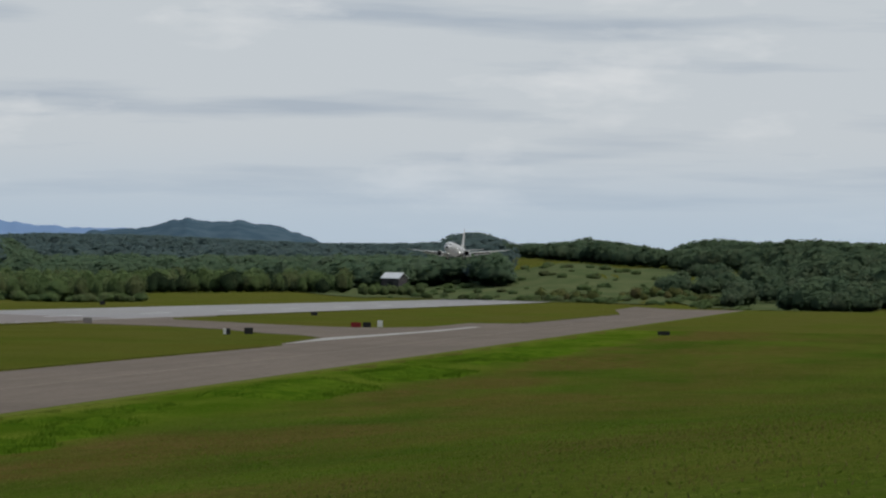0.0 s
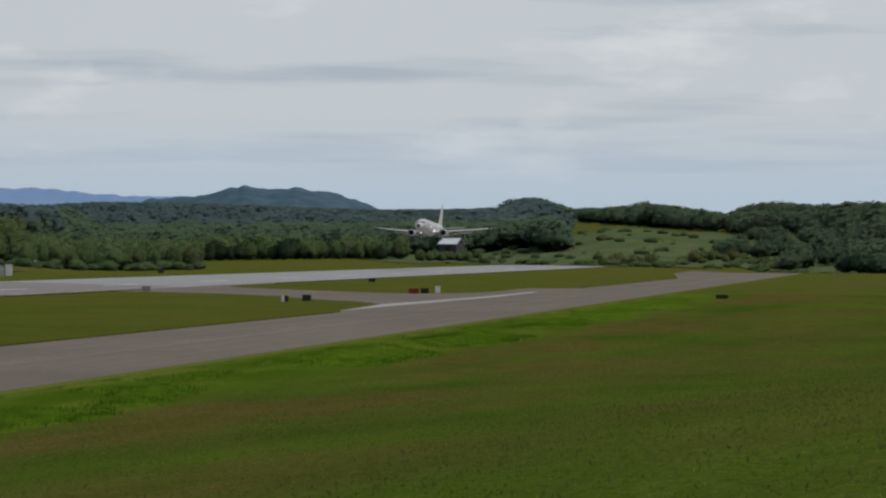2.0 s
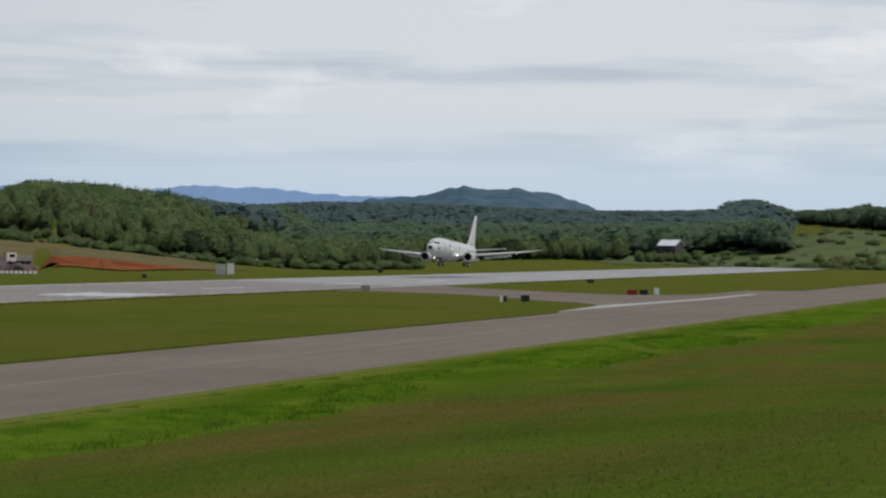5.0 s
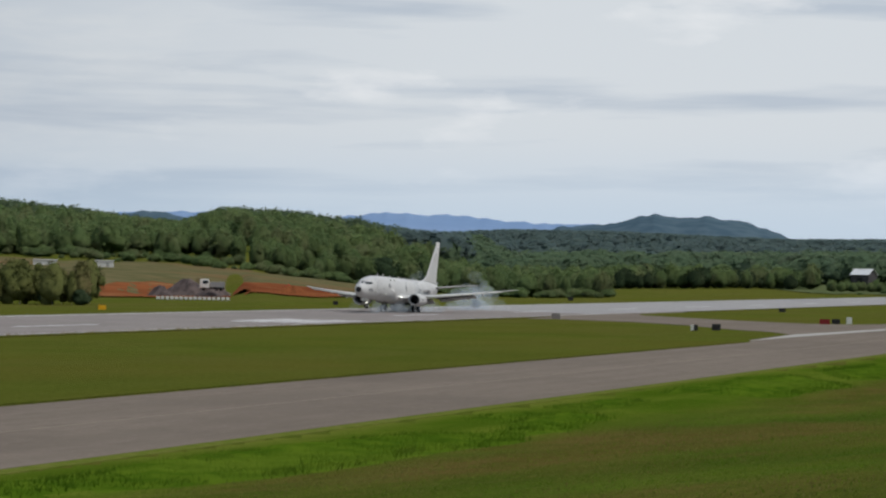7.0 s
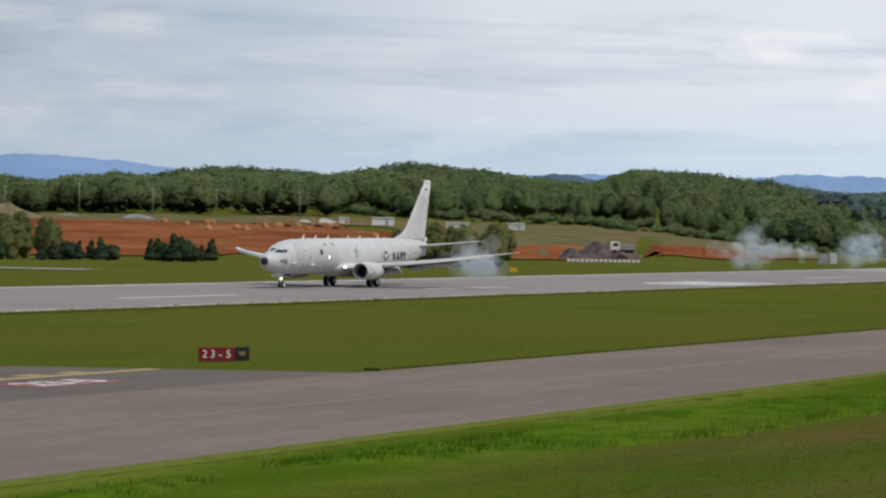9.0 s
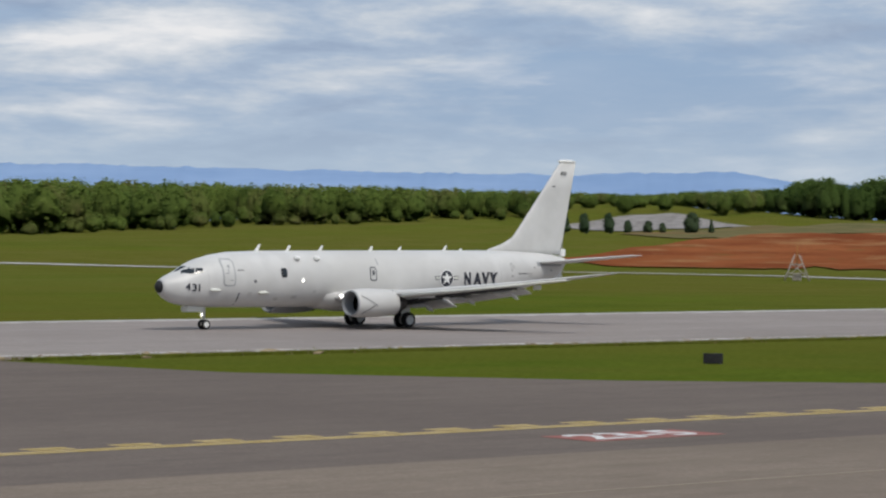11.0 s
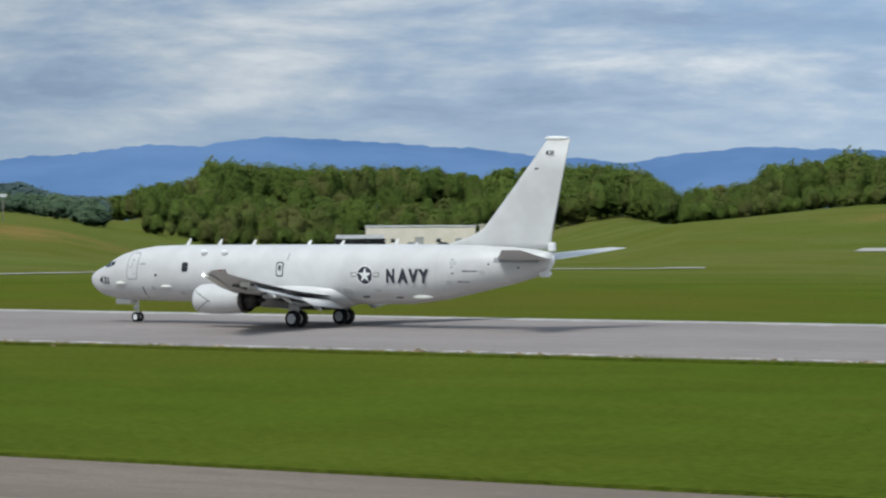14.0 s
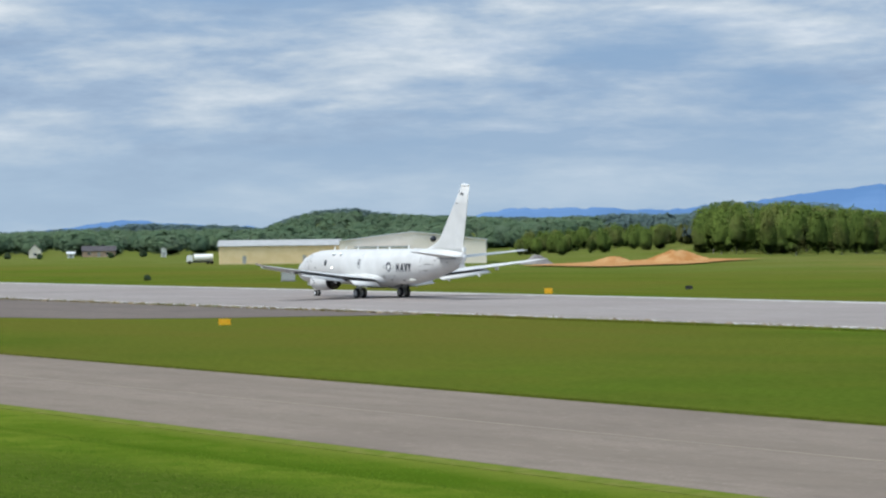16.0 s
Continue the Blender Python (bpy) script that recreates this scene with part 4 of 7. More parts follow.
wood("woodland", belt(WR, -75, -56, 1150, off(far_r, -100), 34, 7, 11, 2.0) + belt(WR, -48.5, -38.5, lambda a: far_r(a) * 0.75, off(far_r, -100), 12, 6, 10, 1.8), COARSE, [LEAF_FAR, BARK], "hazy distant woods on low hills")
wood("woodland", belt(WR, 21, 47, off(near_r, 120), off(far_r, 60), 12, 9, 14, 1.3, True) + belt(WR, 21, 43, off(near_r, 110), off(near_r, 160), 5, 3, 6, 1.7), MID, [LEAF, BARK], "scattered deciduous trees on rising ground")
wood("woodland", belt(WR, 46.8, 50.5, off(far_r, -40), off(far_r, 40), 13, 9, 14, 1.2, True), FINE, [LEAF_DEEP, BARK], "group of dense green trees on the rise")
wood("woodland", belt(WR, 50.3, 72, far_r, off(far_r, 60), 14, 10, 15, 1.6, True), MID, [LEAF_DIM, BARK], "dark woods along the crest of a long hill")
wood("woodland", belt(WR, 51, 70.5, off(near_r, 130), off(far_r, -20), 25, 9, 14, 1.5), MID, [LEAF_MILD, BARK], "mixed woods on a long hill")
wood("woodland", belt(WR, 63.5, 69.5, 985, 1010, 5, 8, 12.5, 1.3), FINE, [LEAF_MILD, BARK], "rounded pale green trees before the long hill")
wood("woodland", belt(WR, 67.5, 74.4, 960, 1330, 22, 7, 12, 1.4) + belt(WR, 74.4, 78.6, 1240, 1340, 16, 7, 12, 1.4), MID, [LEAF_MILD, BARK], "green trees at the near edge of the valley forest")
wood("scrub", belt(WR, 60.5, 74.5, 935, 985, 12, 1.2, 4.2, 2.2), COARSE, [LEAF_MILD, BARK], "low green scrub along the foot of the woods", "scrub")
wood("woodland", belt(WR, 74.5, 78.2, 1230, 1300, 14, 7, 10.5, 1.5), MID, [LEAF_DARK, BARK], "dark stand of trees in the valley")
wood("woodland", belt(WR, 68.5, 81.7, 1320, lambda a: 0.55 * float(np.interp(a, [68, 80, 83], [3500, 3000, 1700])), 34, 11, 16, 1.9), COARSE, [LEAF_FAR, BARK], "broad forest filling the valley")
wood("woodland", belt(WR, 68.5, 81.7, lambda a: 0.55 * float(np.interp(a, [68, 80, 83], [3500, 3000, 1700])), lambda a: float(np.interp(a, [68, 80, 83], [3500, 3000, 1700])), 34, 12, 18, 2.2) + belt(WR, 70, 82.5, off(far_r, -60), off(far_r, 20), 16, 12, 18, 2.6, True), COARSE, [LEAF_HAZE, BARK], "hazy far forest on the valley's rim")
wood("woodland", belt(WR, 80.5, 97, off(far_r, -60), off(far_r, 60), 15, 10, 15, 1.9, True) + belt(WR, 79, 97, off(far_r, -170), off(far_r, -60), 14, 8, 13, 1.8) + belt(WR, 85.2, 97, off(near_r, -40), off(far_r, -120), 14, 6, 11, 1.7), COARSE, [LEAF_DIM, BARK], "dark woods past the end of the taxiway")
wood("thicket", belt(WR, 78.9, 80.2, 1205, 1228, 10, 4.6, 6.4, 1.5), MID, [LEAF_MILD, BARK], "low green thicket before the barn", "thicket")
wood("scrub", belt(WR, 79.5, 87, off(near_r, -120), off(near_r, 300), 26, 1.2, 3.4, 2.6), COARSE, [LEAF_MILD, BARK], "brown-green scrub on a low rise", "scrub")
wood("scrub", belt(WR, 82.6, 83.8, off(near_r, -60), off(near_r, 20), 9, 3.5, 5.5, 1.9) + belt(WR, 84.3, 86.2, off(near_r, -60), off(near_r, 20), 7, 3.0, 5.0, 1.9), MID, [LEAF_BROWN, BARK], "rounded brown-green bushes on a low rise", "scrub")

# ---- grass on the bank ----
def tufts(name, spots, blades, h0, h1, spread, width, mat_, label):
    """Clumps of grass blades in one object."""
    rng = np.random.default_rng(len(spots))
    n = len(spots) * blades
    base = np.repeat(np.array(spots, float), blades, axis=0)
    base[:, :2] += rng.normal(0, spread, (n, 2))
    base[:, 2] = ground_z(base[:, 0], base[:, 1])
    h = rng.uniform(h0, h1, n)
    a = rng.uniform(0, 2 * np.pi, n)
    lean = rng.normal(0, 0.35, (n, 2)) * h[:, None]
    w = width * rng.uniform(0.6, 1.3, n)
    side = np.stack([np.cos(a) * w, np.sin(a) * w, np.zeros(n)], -1)
    tip = base + np.concatenate([lean, h[:, None]], 1)
    v = np.stack([base - side, base + side, tip], 1).reshape(-1, 3)
    me = bpy.data.meshes.new(name)
    me.vertices.add(len(v))
    me.vertices.foreach_set("co", v.astype(np.float32).ravel())
    me.loops.add(len(v))
    me.loops.foreach_set("vertex_index", np.arange(len(v), dtype=np.int32))
    me.polygons.add(n)
    me.polygons.foreach_set("loop_start", (np.arange(n) * 3).astype(np.int32))
    me.materials.append(mat_)
    me.update(calc_edges=True)
    return tagged(new(name, me), label, "grass", kind="stuff")


def blade_material(name, a, b, c3):
    return leaf_material(name, a, b, c3, 0.14, 2.5, 0.45)


GREEN_BLADE = blade_material("green_blades", (0.102, 0.177, 0.015), (0.158, 0.232, 0.026), (0.188, 0.210, 0.045))
LUSH_BLADE = blade_material("lush_blades", (0.070, 0.143, 0.010), (0.104, 0.182, 0.014), (0.126, 0.189, 0.020))
SEED_BLADE = blade_material("seed_heads", (0.165, 0.135, 0.048), (0.195, 0.160, 0.058), (0.180, 0.185, 0.062))
GR = np.random.default_rng(21)


def bank_spots(n, x0, x1, y0, y1):
    return np.stack([GR.uniform(x0, x1, n), GR.uniform(y0, y1, n), np.zeros(n)], -1)


tufts("bank_grass", bank_spots(14000, 15, 260, -6, 37), 5, 0.02, 0.06, 0.4, 0.018, GREEN_BLADE, "short green grass blades on the bank")
tufts("bank_grass", bank_spots(7000, -150, 20, 18, 43), 5, 0.02, 0.06, 0.4, 0.018, GREEN_BLADE, "short green grass blades on the bank")
seed = bank_spots(8000, 15, 230, -4, 35)
keep = np.array([noise.noise(Vector((x * 0.03, y * 0.11, 2.0))) > 0.0 for x, y, _ in seed])
tufts("seed_grass", seed[keep], 4, 0.04, 0.09, 0.6, 0.012, SEED_BLADE, "reddish seed heads in the uncut grass")


# unmown rank grass along the foot of the bank: a thick mat with steep edges, cut by two mown notches
def mat_height(x, y):
    x, y = np.asarray(x, float), np.asarray(y, float)
    wave = 0.5 * np.sin(x / 9.0) + 0.35 * np.sin(x / 3.7 + 1.0)
    h = smooth(41.7 + wave, 41.0 + wave, y) * smooth(31.5 + 2 * wave, 35.5 + wave, y)
    for x0, y0, run, gap in ((68.3, 40.6, 0.67, 4.5), (139.0, 42.0, 1.0, 6.0)):
        d = x - (x0 - (y0 - y) * run)
        h = h * (1 - smooth(-gap - 3.0, -gap, d) * (1 - smooth(-0.45, 0.25, d)))
    patch = np.sin(x / 6.3 + 0.8 * np.sin(y / 1.7)) + 0.8 * np.sin(x / 14.1 + y / 3.1 + 2.0) + 0.5 * np.sin(x / 2.9 - y / 2.3)
    return 0.26 * h * smooth(-0.9, 0.5, patch) * smooth(8, 40, x) * (1 - smooth(300, 380, x))


xs, ys = np.arange(-150, 380, 0.55), np.arange(31.0, 43.0, 0.3)
gx, gy = np.meshgrid(xs, ys, indexing="ij")
lump = np.array([noise.noise(Vector((a * 0.9, b * 1.4, 5.0))) for a, b in zip(gx.ravel(), gy.ravel())]).reshape(gx.shape)
mh = mat_height(gx, gy)
gz = ground_z(gx, gy) - 0.06 + mh * (0.85 + 0.5 * lump)
idx = np.arange(gx.size).reshape(gx.shape)
quads = np.stack([idx[:-1, :-1], idx[1:, :-1], idx[1:, 1:], idx[:-1, 1:]], -1).reshape(-1, 4)
quads = quads[(mh > 0.02).ravel()[quads].any(1)]
LUSH_MAT = speckled("rank_grass", (0.052, 0.104, 0.006), (0.092, 0.150, 0.011), 0.6, 1.0, 0.9, (0.112, 0.160, 0.016), 0.0)
tagged(new("rank_grass", mesh_of("rank_grass", np.stack([gx, gy, gz], -1).reshape(-1, 3), [tuple(int(q) for q in f) for f in quads], LUSH_MAT, True)),
       "thick mat of rank dark green grass along the foot of the bank", "grass", kind="stuff")
lush = bank_spots(14000, -120, 260, 32.5, 42.0)
keep = mat_height(lush[:, 0], lush[:, 1]) > 0.10
tufts("lush_grass", lush[keep], 8, 0.14, 0.29, 0.35, 0.022, LUSH_BLADE, "rank dark green grass blades along the foot of the bank")


edge = np.stack([GR.uniform(-330, 420, 1500), GR.normal(125.5, 0.30, 1500), np.zeros(1500)], -1)
tufts("edge_grass", edge, 9, 0.06, 0.36, 0.3, 0.05, SEED_BLADE, "ragged brown grass along the runway edge")


def clods(name, n, x0, x1, y, spread, r0, r1, mat_, label):
    """Small lumps of earth and broken edge, joined."""
    rng = np.random.default_rng(n)
    vs, fs = [], []
    for i in range(n):
        s = rng.uniform(r0, r1)
        c = np.array([rng.uniform(x0, x1), rng.normal(y, spread), 0.05])
        vs.append(ICO1[0] * (1 + rng.normal(0, 0.2, (len(ICO1[0]), 1))) * (s * rng.uniform(1, 2.5), s, s * 0.7) + c)
        fs.append(ICO1[1] + i * len(ICO1[0]))
    me = mesh_of(name, np.concatenate(vs), [tuple(int(q) for q in f) for f in np.concatenate(fs)], mat_)
    return tagged(new(name, me), label, "earth", kind="stuff")


clods("edge_clods", 900, -300, 330, 125.9, 0.45, 0.08, 0.30, BARE_SOIL, "small tan clods of earth along the runway edge")
clods("edge_clods", 900, -300, 330, 126.3, 0.55, 0.08, 0.26, SHOULDER, "small pale chunks of broken concrete along the runway edge")


# ---- patches of bare earth and far paths ----
def polar(az, r):
    return r * math.sin(radians(az)), r * math.cos(radians(az))


def patch(name, az0, az1, r0, r1, mat_, label, seed=1, lift=0.28, ragged=0.05):
    """A sheet of other ground that follows the land, with a ragged edge. r0, r1: lists of (bearing, distance)."""
    rng = np.random.default_rng(seed)
    az = np.arange(az0, az1 + 0.01, 0.25)
    lo = np.interp(az, *np.array(r0, float).T)
    hi = np.interp(az, *np.array(r1, float).T)
    wid = hi - lo
    for arr, sgn in ((lo, 1), (hi, -1)):
        arr += sgn * wid * ragged * np.abs(np.convolve(rng.normal(0, 1, len(az) + 12), np.hanning(7), "same")[6:-6])
    edge = np.minimum(1, np.minimum(np.arange(len(az)), np.arange(len(az))[::-1]) / 6.0)
    midr = (lo + hi) / 2
    lo, hi = midr + (lo - midr) * edge, midr + (hi - midr) * edge
    k = 14
    rr = lo[None] + (hi - lo)[None] * np.linspace(0, 1, k)[:, None]
    aa = np.radians(az)[None].repeat(k, 0)
    x, y = rr * np.sin(aa), rr * np.cos(aa)
    z = ground_z(x, y) + lift
    idx = np.arange(x.size).reshape(x.shape)
    faces = np.stack([idx[:-1, :-1], idx[:-1, 1:], idx[1:, 1:], idx[1:, :-1]], -1).reshape(-1, 4)[:, ::-1]
    return tagged(new(name, mesh_of(name, np.stack([x, y, z], -1).reshape(-1, 3), [tuple(int(q) for q in f) for f in faces], mat_, True)), label, "bare earth", kind="structure")


patch("clay_slope", 42.5, 63.5, [(42, 590), (44, 560), (50, 545), (55, 565), (60, 600), (64, 640)], [(42, 610), (44, 650), (47, 740), (50, 775), (56, 790), (60, 770), (63.5, 690)], RED_CLAY, "bare slope of red clay at a building site", 2)
patch("clay_slope", 62.8, 67.8, [(63, 590), (68, 610)], [(63, 680), (65, 760), (68, 660)], RED_CLAY, "strip of bare red clay", 3)
patch("clay_slope", 65.9, 69.9, [(65, 612), (70, 640)], [(65, 650), (68.5, 760), (70, 800)], RED_CLAY, "strip of bare red clay", 4, 0.32)
patch("clay_slope", -57.5, -52.5, [(-58, 560), (-52, 600)], [(-58, 650), (-55, 690), (-52, 640)], TAN_CLAY, "patch of bare tan soil", 5)
patch("gravel_lot", 42.5, 46.8, [(42, 760), (47, 800)], [(42, 830), (45, 900), (47, 830)], GRAVEL, "grey gravel terrace above the clay", 6)
patch("rough_ground", 57, 71, [(57, 775), (61, 760), (63.5, 670), (66, 640), (71, 680)], [(58, 900), (63, 930), (67, 960), (69.5, 960)], ROUGH, "rough brown-green ground behind the clay", 13, 0.25)
patch("rough_ground", 44, 58.5, [(44, 655), (50, 770), (58.5, 770)], [(44, 800), (50, 860), (58.5, 900)], ROUGH, "rough brown-green ground behind the clay", 14, 0.25)
patch("far_pasture", 77, 90, [(77, 1180), (90, 800)], [(77, 1500), (84, 1480), (90, 1100)], DULL, "dull green pasture with scrub past the taxiway", 12, 0.3)
patch("clay_slope", 12, 24, [(12, 480), (24, 460)], [(12, 486), (24, 480)], TAN_CLAY, "thin strip of tan soil", 10, 0.2)


def strip(name, line, width, mat_, label, category="path"):
    """A path along a line of points."""
    pts = [Vector((x, y)) for x, y in line]
    dense = []
    for i in range(len(pts) - 1):
        for k in range(12):
            dense.append(pts[i].lerp(pts[i + 1], k / 12))
    dense.append(pts[-1])
    verts, faces = [], []
    for i, p in enumerate(dense):
        d = (dense[min(i + 1, len(dense) - 1)] - dense[max(i - 1, 0)]).normalized()
        q = Vector((-d.y, d.x)) * width / 2
        for e in (p + q, p - q):
            verts.append((e.x, e.y, float(ground_z(e.x, e.y)) + 0.12))
    for i in range(len(dense) - 1):
        faces.append((2 * i, 2 * i + 1, 2 * i + 3, 2 * i + 2))
    return tagged(new(name, mesh_of(name, verts, faces, mat_)), label, category, kind="structure")


strip("perimeter_road", [(336, 232), (334, 253), (337, 275), (340, 294), (345, 318), (338, 346), (300, 388), (240, 422), (175, 447), (100, 454), (25, 458), (-60, 448), (-108, 438), (-180, 425)], 6.5, SHOULDER, "pale perimeter road across the grass")
strip("perimeter_road", [(-182, 372), (-207, 359), (-230, 341), (-249, 319), (-257, 286), (-253, 245)], 4.5, SHOULDER, "pale perimeter road across the grass")
tagged(new("apron", slab([(-250, 480), (-330, 520), (-470, 560), (-560, 640), (-430, 740), (-330, 640), (-235, 560)], 0.2, SHOULDER, "apron", 0.4)), "pale concrete apron before a long building", "pavement", kind="structure")


# ---- signs, lights and boxes of the airfield ----
def sign(label, x, y, w, h, face, rz, text=None, ink=SIGN_WHITE, low=0.03, size=0.5, name="airfield_sign", category="sign", group=""):
    """A panel in a frame on two short posts."""
    t = thing(name, label, category, pose(x, y, float(ground_z(x, y)), 0, 0, rz), group)
    part("panel", box(-w / 2, -0.09, low, w / 2, 0.09, low + h, face, "panel", 0.02), t)
    for sx in (-0.35, 0.35):
        part("post", tube([(sx * w, 0, -0.2), (sx * w, 0, low + 0.02)], 0.04, STEEL, "post", 8), t)
    if text:
        chars = [c for c in text if c != " "]
        step = w * 0.86 / len(chars)
        for i, ch in enumerate(chars):
            me = letters(ch, size, ink, "sign_letter", 1.0, 0.004)
            me.transform(Matrix.Translation((step * (i - (len(chars) - 1) / 2), -0.10, low + h / 2)))
            part("sign_letter", me, t, "plain sign letter")
    return t


t = sign("red runway holding sign with white 23-5 on short posts", 120.7, 75.6, 1.86, 0.70, SIGN_RED, -58, "23 - 5", size=0.56)
sign("black location sign with a yellow W beside the red holding sign", 121.95, 74.85, 0.74, 0.70, BLACK, -58, "W", YELLOW_LINE, size=0.36)
sign("dark back of an airfield sign in the grass", 108.6, 105, 1.08, 0.56, BLACK, -46)
sign("black airfield sign low in the grass", 388, 33, 1.7, 0.55, BLACK, -85)
sign("dark red airfield sign beside the link", 406.5, 80.4, 1.5, 0.75, SIGN_RED, -79)
sign("dark airfield sign beside the link", 409.5, 79.3, 1.2, 0.75, BLACK, -79)
sign("white-faced airfield sign beside the link", 413, 78, 0.8, 1.0, SIGN_WHITE, -79)
sign("white-faced airfield sign beside the link", 341, 84, 0.85, 0.7, SIGN_WHITE, -76)
sign("black airfield sign beside the link", 340.2, 83.6, 0.5, 0.75, BLACK, -76)
sign("dark airfield sign at the grass edge", 344.5, 82, 1.1, 0.8, BLACK, -76)
sign("dark airfield sign at the runway edge", 534, 114, 1.3, 0.7, BLACK, -78)
sign("olive airfield sign at the runway edge", 404, 121, 1.3, 0.8, GRAVEL, -73)
sign("dark airfield sign beyond the runway", 667, 196, 1.3, 1.0, BLACK, -73)
sign("black distance sign with a white 4 beside the runway", -189, 183, 1.15, 1.15, BLACK, 46, "4", size=1.15)
sign("yellow airfield sign beside the link", -201.5, 100, 0.98, 0.5, SIGN_YELLOW, 64)
sign("yellow airfield sign beyond the runway", -275, 179, 0.95, 0.65, SIGN_YELLOW, 57)
sign("dark airfield sign beyond the runway", -280, 203, 0.9, 0.45, BLACK, 54)
sign("dark airfield sign beyond the runway", -205, 205, 0.7, 0.4, BLACK, 45)
sign("yellow and white airfield sign beyond the runway", 394, 192, 1.2, 0.7, SIGN_YELLOW, -64)
sign("dark airfield sign beyond the runway", 505, 196, 0.9, 0.7, BLACK, -69)


def cabinet(label, x, y, w, d, h, m_, rz):
    t = thing("equipment_cabinet", label, "cabinet", pose(x, y, float(ground_z(x, y)), 0, 0, rz))
    part("body", box(-w / 2, -d / 2, 0.15, w / 2, d / 2, h, m_, "body", 0.05), t)
    part("roof_cap", box(-w / 2 - 0.08, -d / 2 - 0.08, h, w / 2 + 0.08, d / 2 + 0.08, h + 0.1, m_, "roof_cap", 0.03), t)
    part("door", box(-w * 0.3, -d / 2 - 0.03, 0.3, w * 0.3, -d / 2, h - 0.2, m_, "door", 0.01), t)
    part("plinth", box(-w / 2 - 0.15, -d / 2 - 0.15, -0.3, w / 2 + 0.15, d / 2 + 0.15, 0.15, GRAVEL, "plinth"), t)


cabinet("white equipment cabinet beside the runway", 579, 204.5, 1.5, 1.2, 2.6, WALL_WHITE, -70)
cabinet("weathered grey equipment cabinet beside the runway", 575.5, 205.6, 2.2, 1.2, 2.4, ROOF_GREY, -70)
cabinet("pale grey equipment cabinet in the grass", -396, 208, 2.2, 1.4, 1.7, ROOF_GREY, 62)

# runway holding line: a solid yellow line, a gap and dashes, with red surface markings
for y, dash in ((73.3, False), (73.75, False), (74.3, True), (74.8, True)):
    if dash:
        for i in range(24):
            x0 = 30 + i * 3.3
            stripe("hold_dash", x0, x0 + 1.6, y, y + 0.28, 0.052, YELLOW_LINE, "yellow dash of the runway holding line")
    else:
        stripe("hold_line", 26, 112, y, y + 0.25, 0.052, YELLOW_LINE, "solid yellow runway holding line")
MARK_RED = speckled("faded_red_surface_paint", (0.26, 0.085, 0.07), (0.34, 0.14, 0.115), 1.0, 0.85, 0, (0.20, 0.14, 0.12))
for cx, cy in ((67.5, 69.0), (99.5, 70.2)):
    stripe("red_marking", cx - 3.2, cx + 3.2, cy - 1.3, cy + 1.3, 0.05, MARK_RED, "faded red painted runway marking")
    me = letters("23-5", 2.9, WHITE_LINE, "painted_number", 1.0, 0.05)
    me.transform(Matrix.Translation((cx, cy, 0.064)) @ Matrix.Rotation(-math.pi / 2, 4, "X"))
    tagged(new("painted_number", me), "white painted 23-5 on a red marking", "marking", kind="structure")


# ---- buildings ----
def wall_with(t, w, h, z0, y, m_, openings, name="wall", glass=GLASS_DARK):
    """A front wall with openings cut through, each filled by a frame and pane. openings: x0, x1, z0, z1, kind."""
    xs = sorted({-w / 2, w / 2, *[o[0] for o in openings], *[o[1] for o in openings]})
    zs = sorted({z0, h, *[o[2] for o in openings], *[o[3] for o in openings]})
    bm = bmesh.new()
    for i in range(len(xs) - 1):
        for j in range(len(zs) - 1):
            cx, cz = (xs[i] + xs[i + 1]) / 2, (zs[j] + zs[j + 1]) / 2
            if any(o[0] < cx < o[1] and o[2] < cz < o[3] for o in openings):
                continue
            bmesh.ops.create_cube(bm, size=1.0, matrix=Matrix.Translation((cx, y + 0.12, cz)) @ Matrix.Diagonal((xs[i + 1] - xs[i], 0.24, zs[j + 1] - zs[j], 1)))
    bmesh.ops.remove_doubles(bm, verts=bm.verts, dist=0.001)
    me = bpy.data.meshes.new(name)
    bm.to_mesh(me)
    bm.free()
    me.materials.append(m_)
    part(name, me, t)
    for x0, x1, a, b, kind in openings:
        if kind == "window":
            f = part("window", box(x0, y + 0.06, a, x1, y + 0.16, b, WALL_WHITE, "window", 0.0), t)
            part("pane", box(x0 + 0.08, y + 0.04, a + 0.08, x1 - 0.08, y + 0.058, b - 0.08, glass, "pane"), f)
        else:
            # a dark opening gets a black panel painted for the shade inside
            d = part("door", box(x0, y + 0.05, a, x1, y + 0.15, b, ROOF_GREY if kind == "door" else BLACK, "door"), t)
            part("handle", box(x0 + 0.12, y + 0.0, (a + b) / 2 - 0.1, x0 + 0.2, y + 0.05, (a + b) / 2 + 0.1, STEEL, "handle"), d)


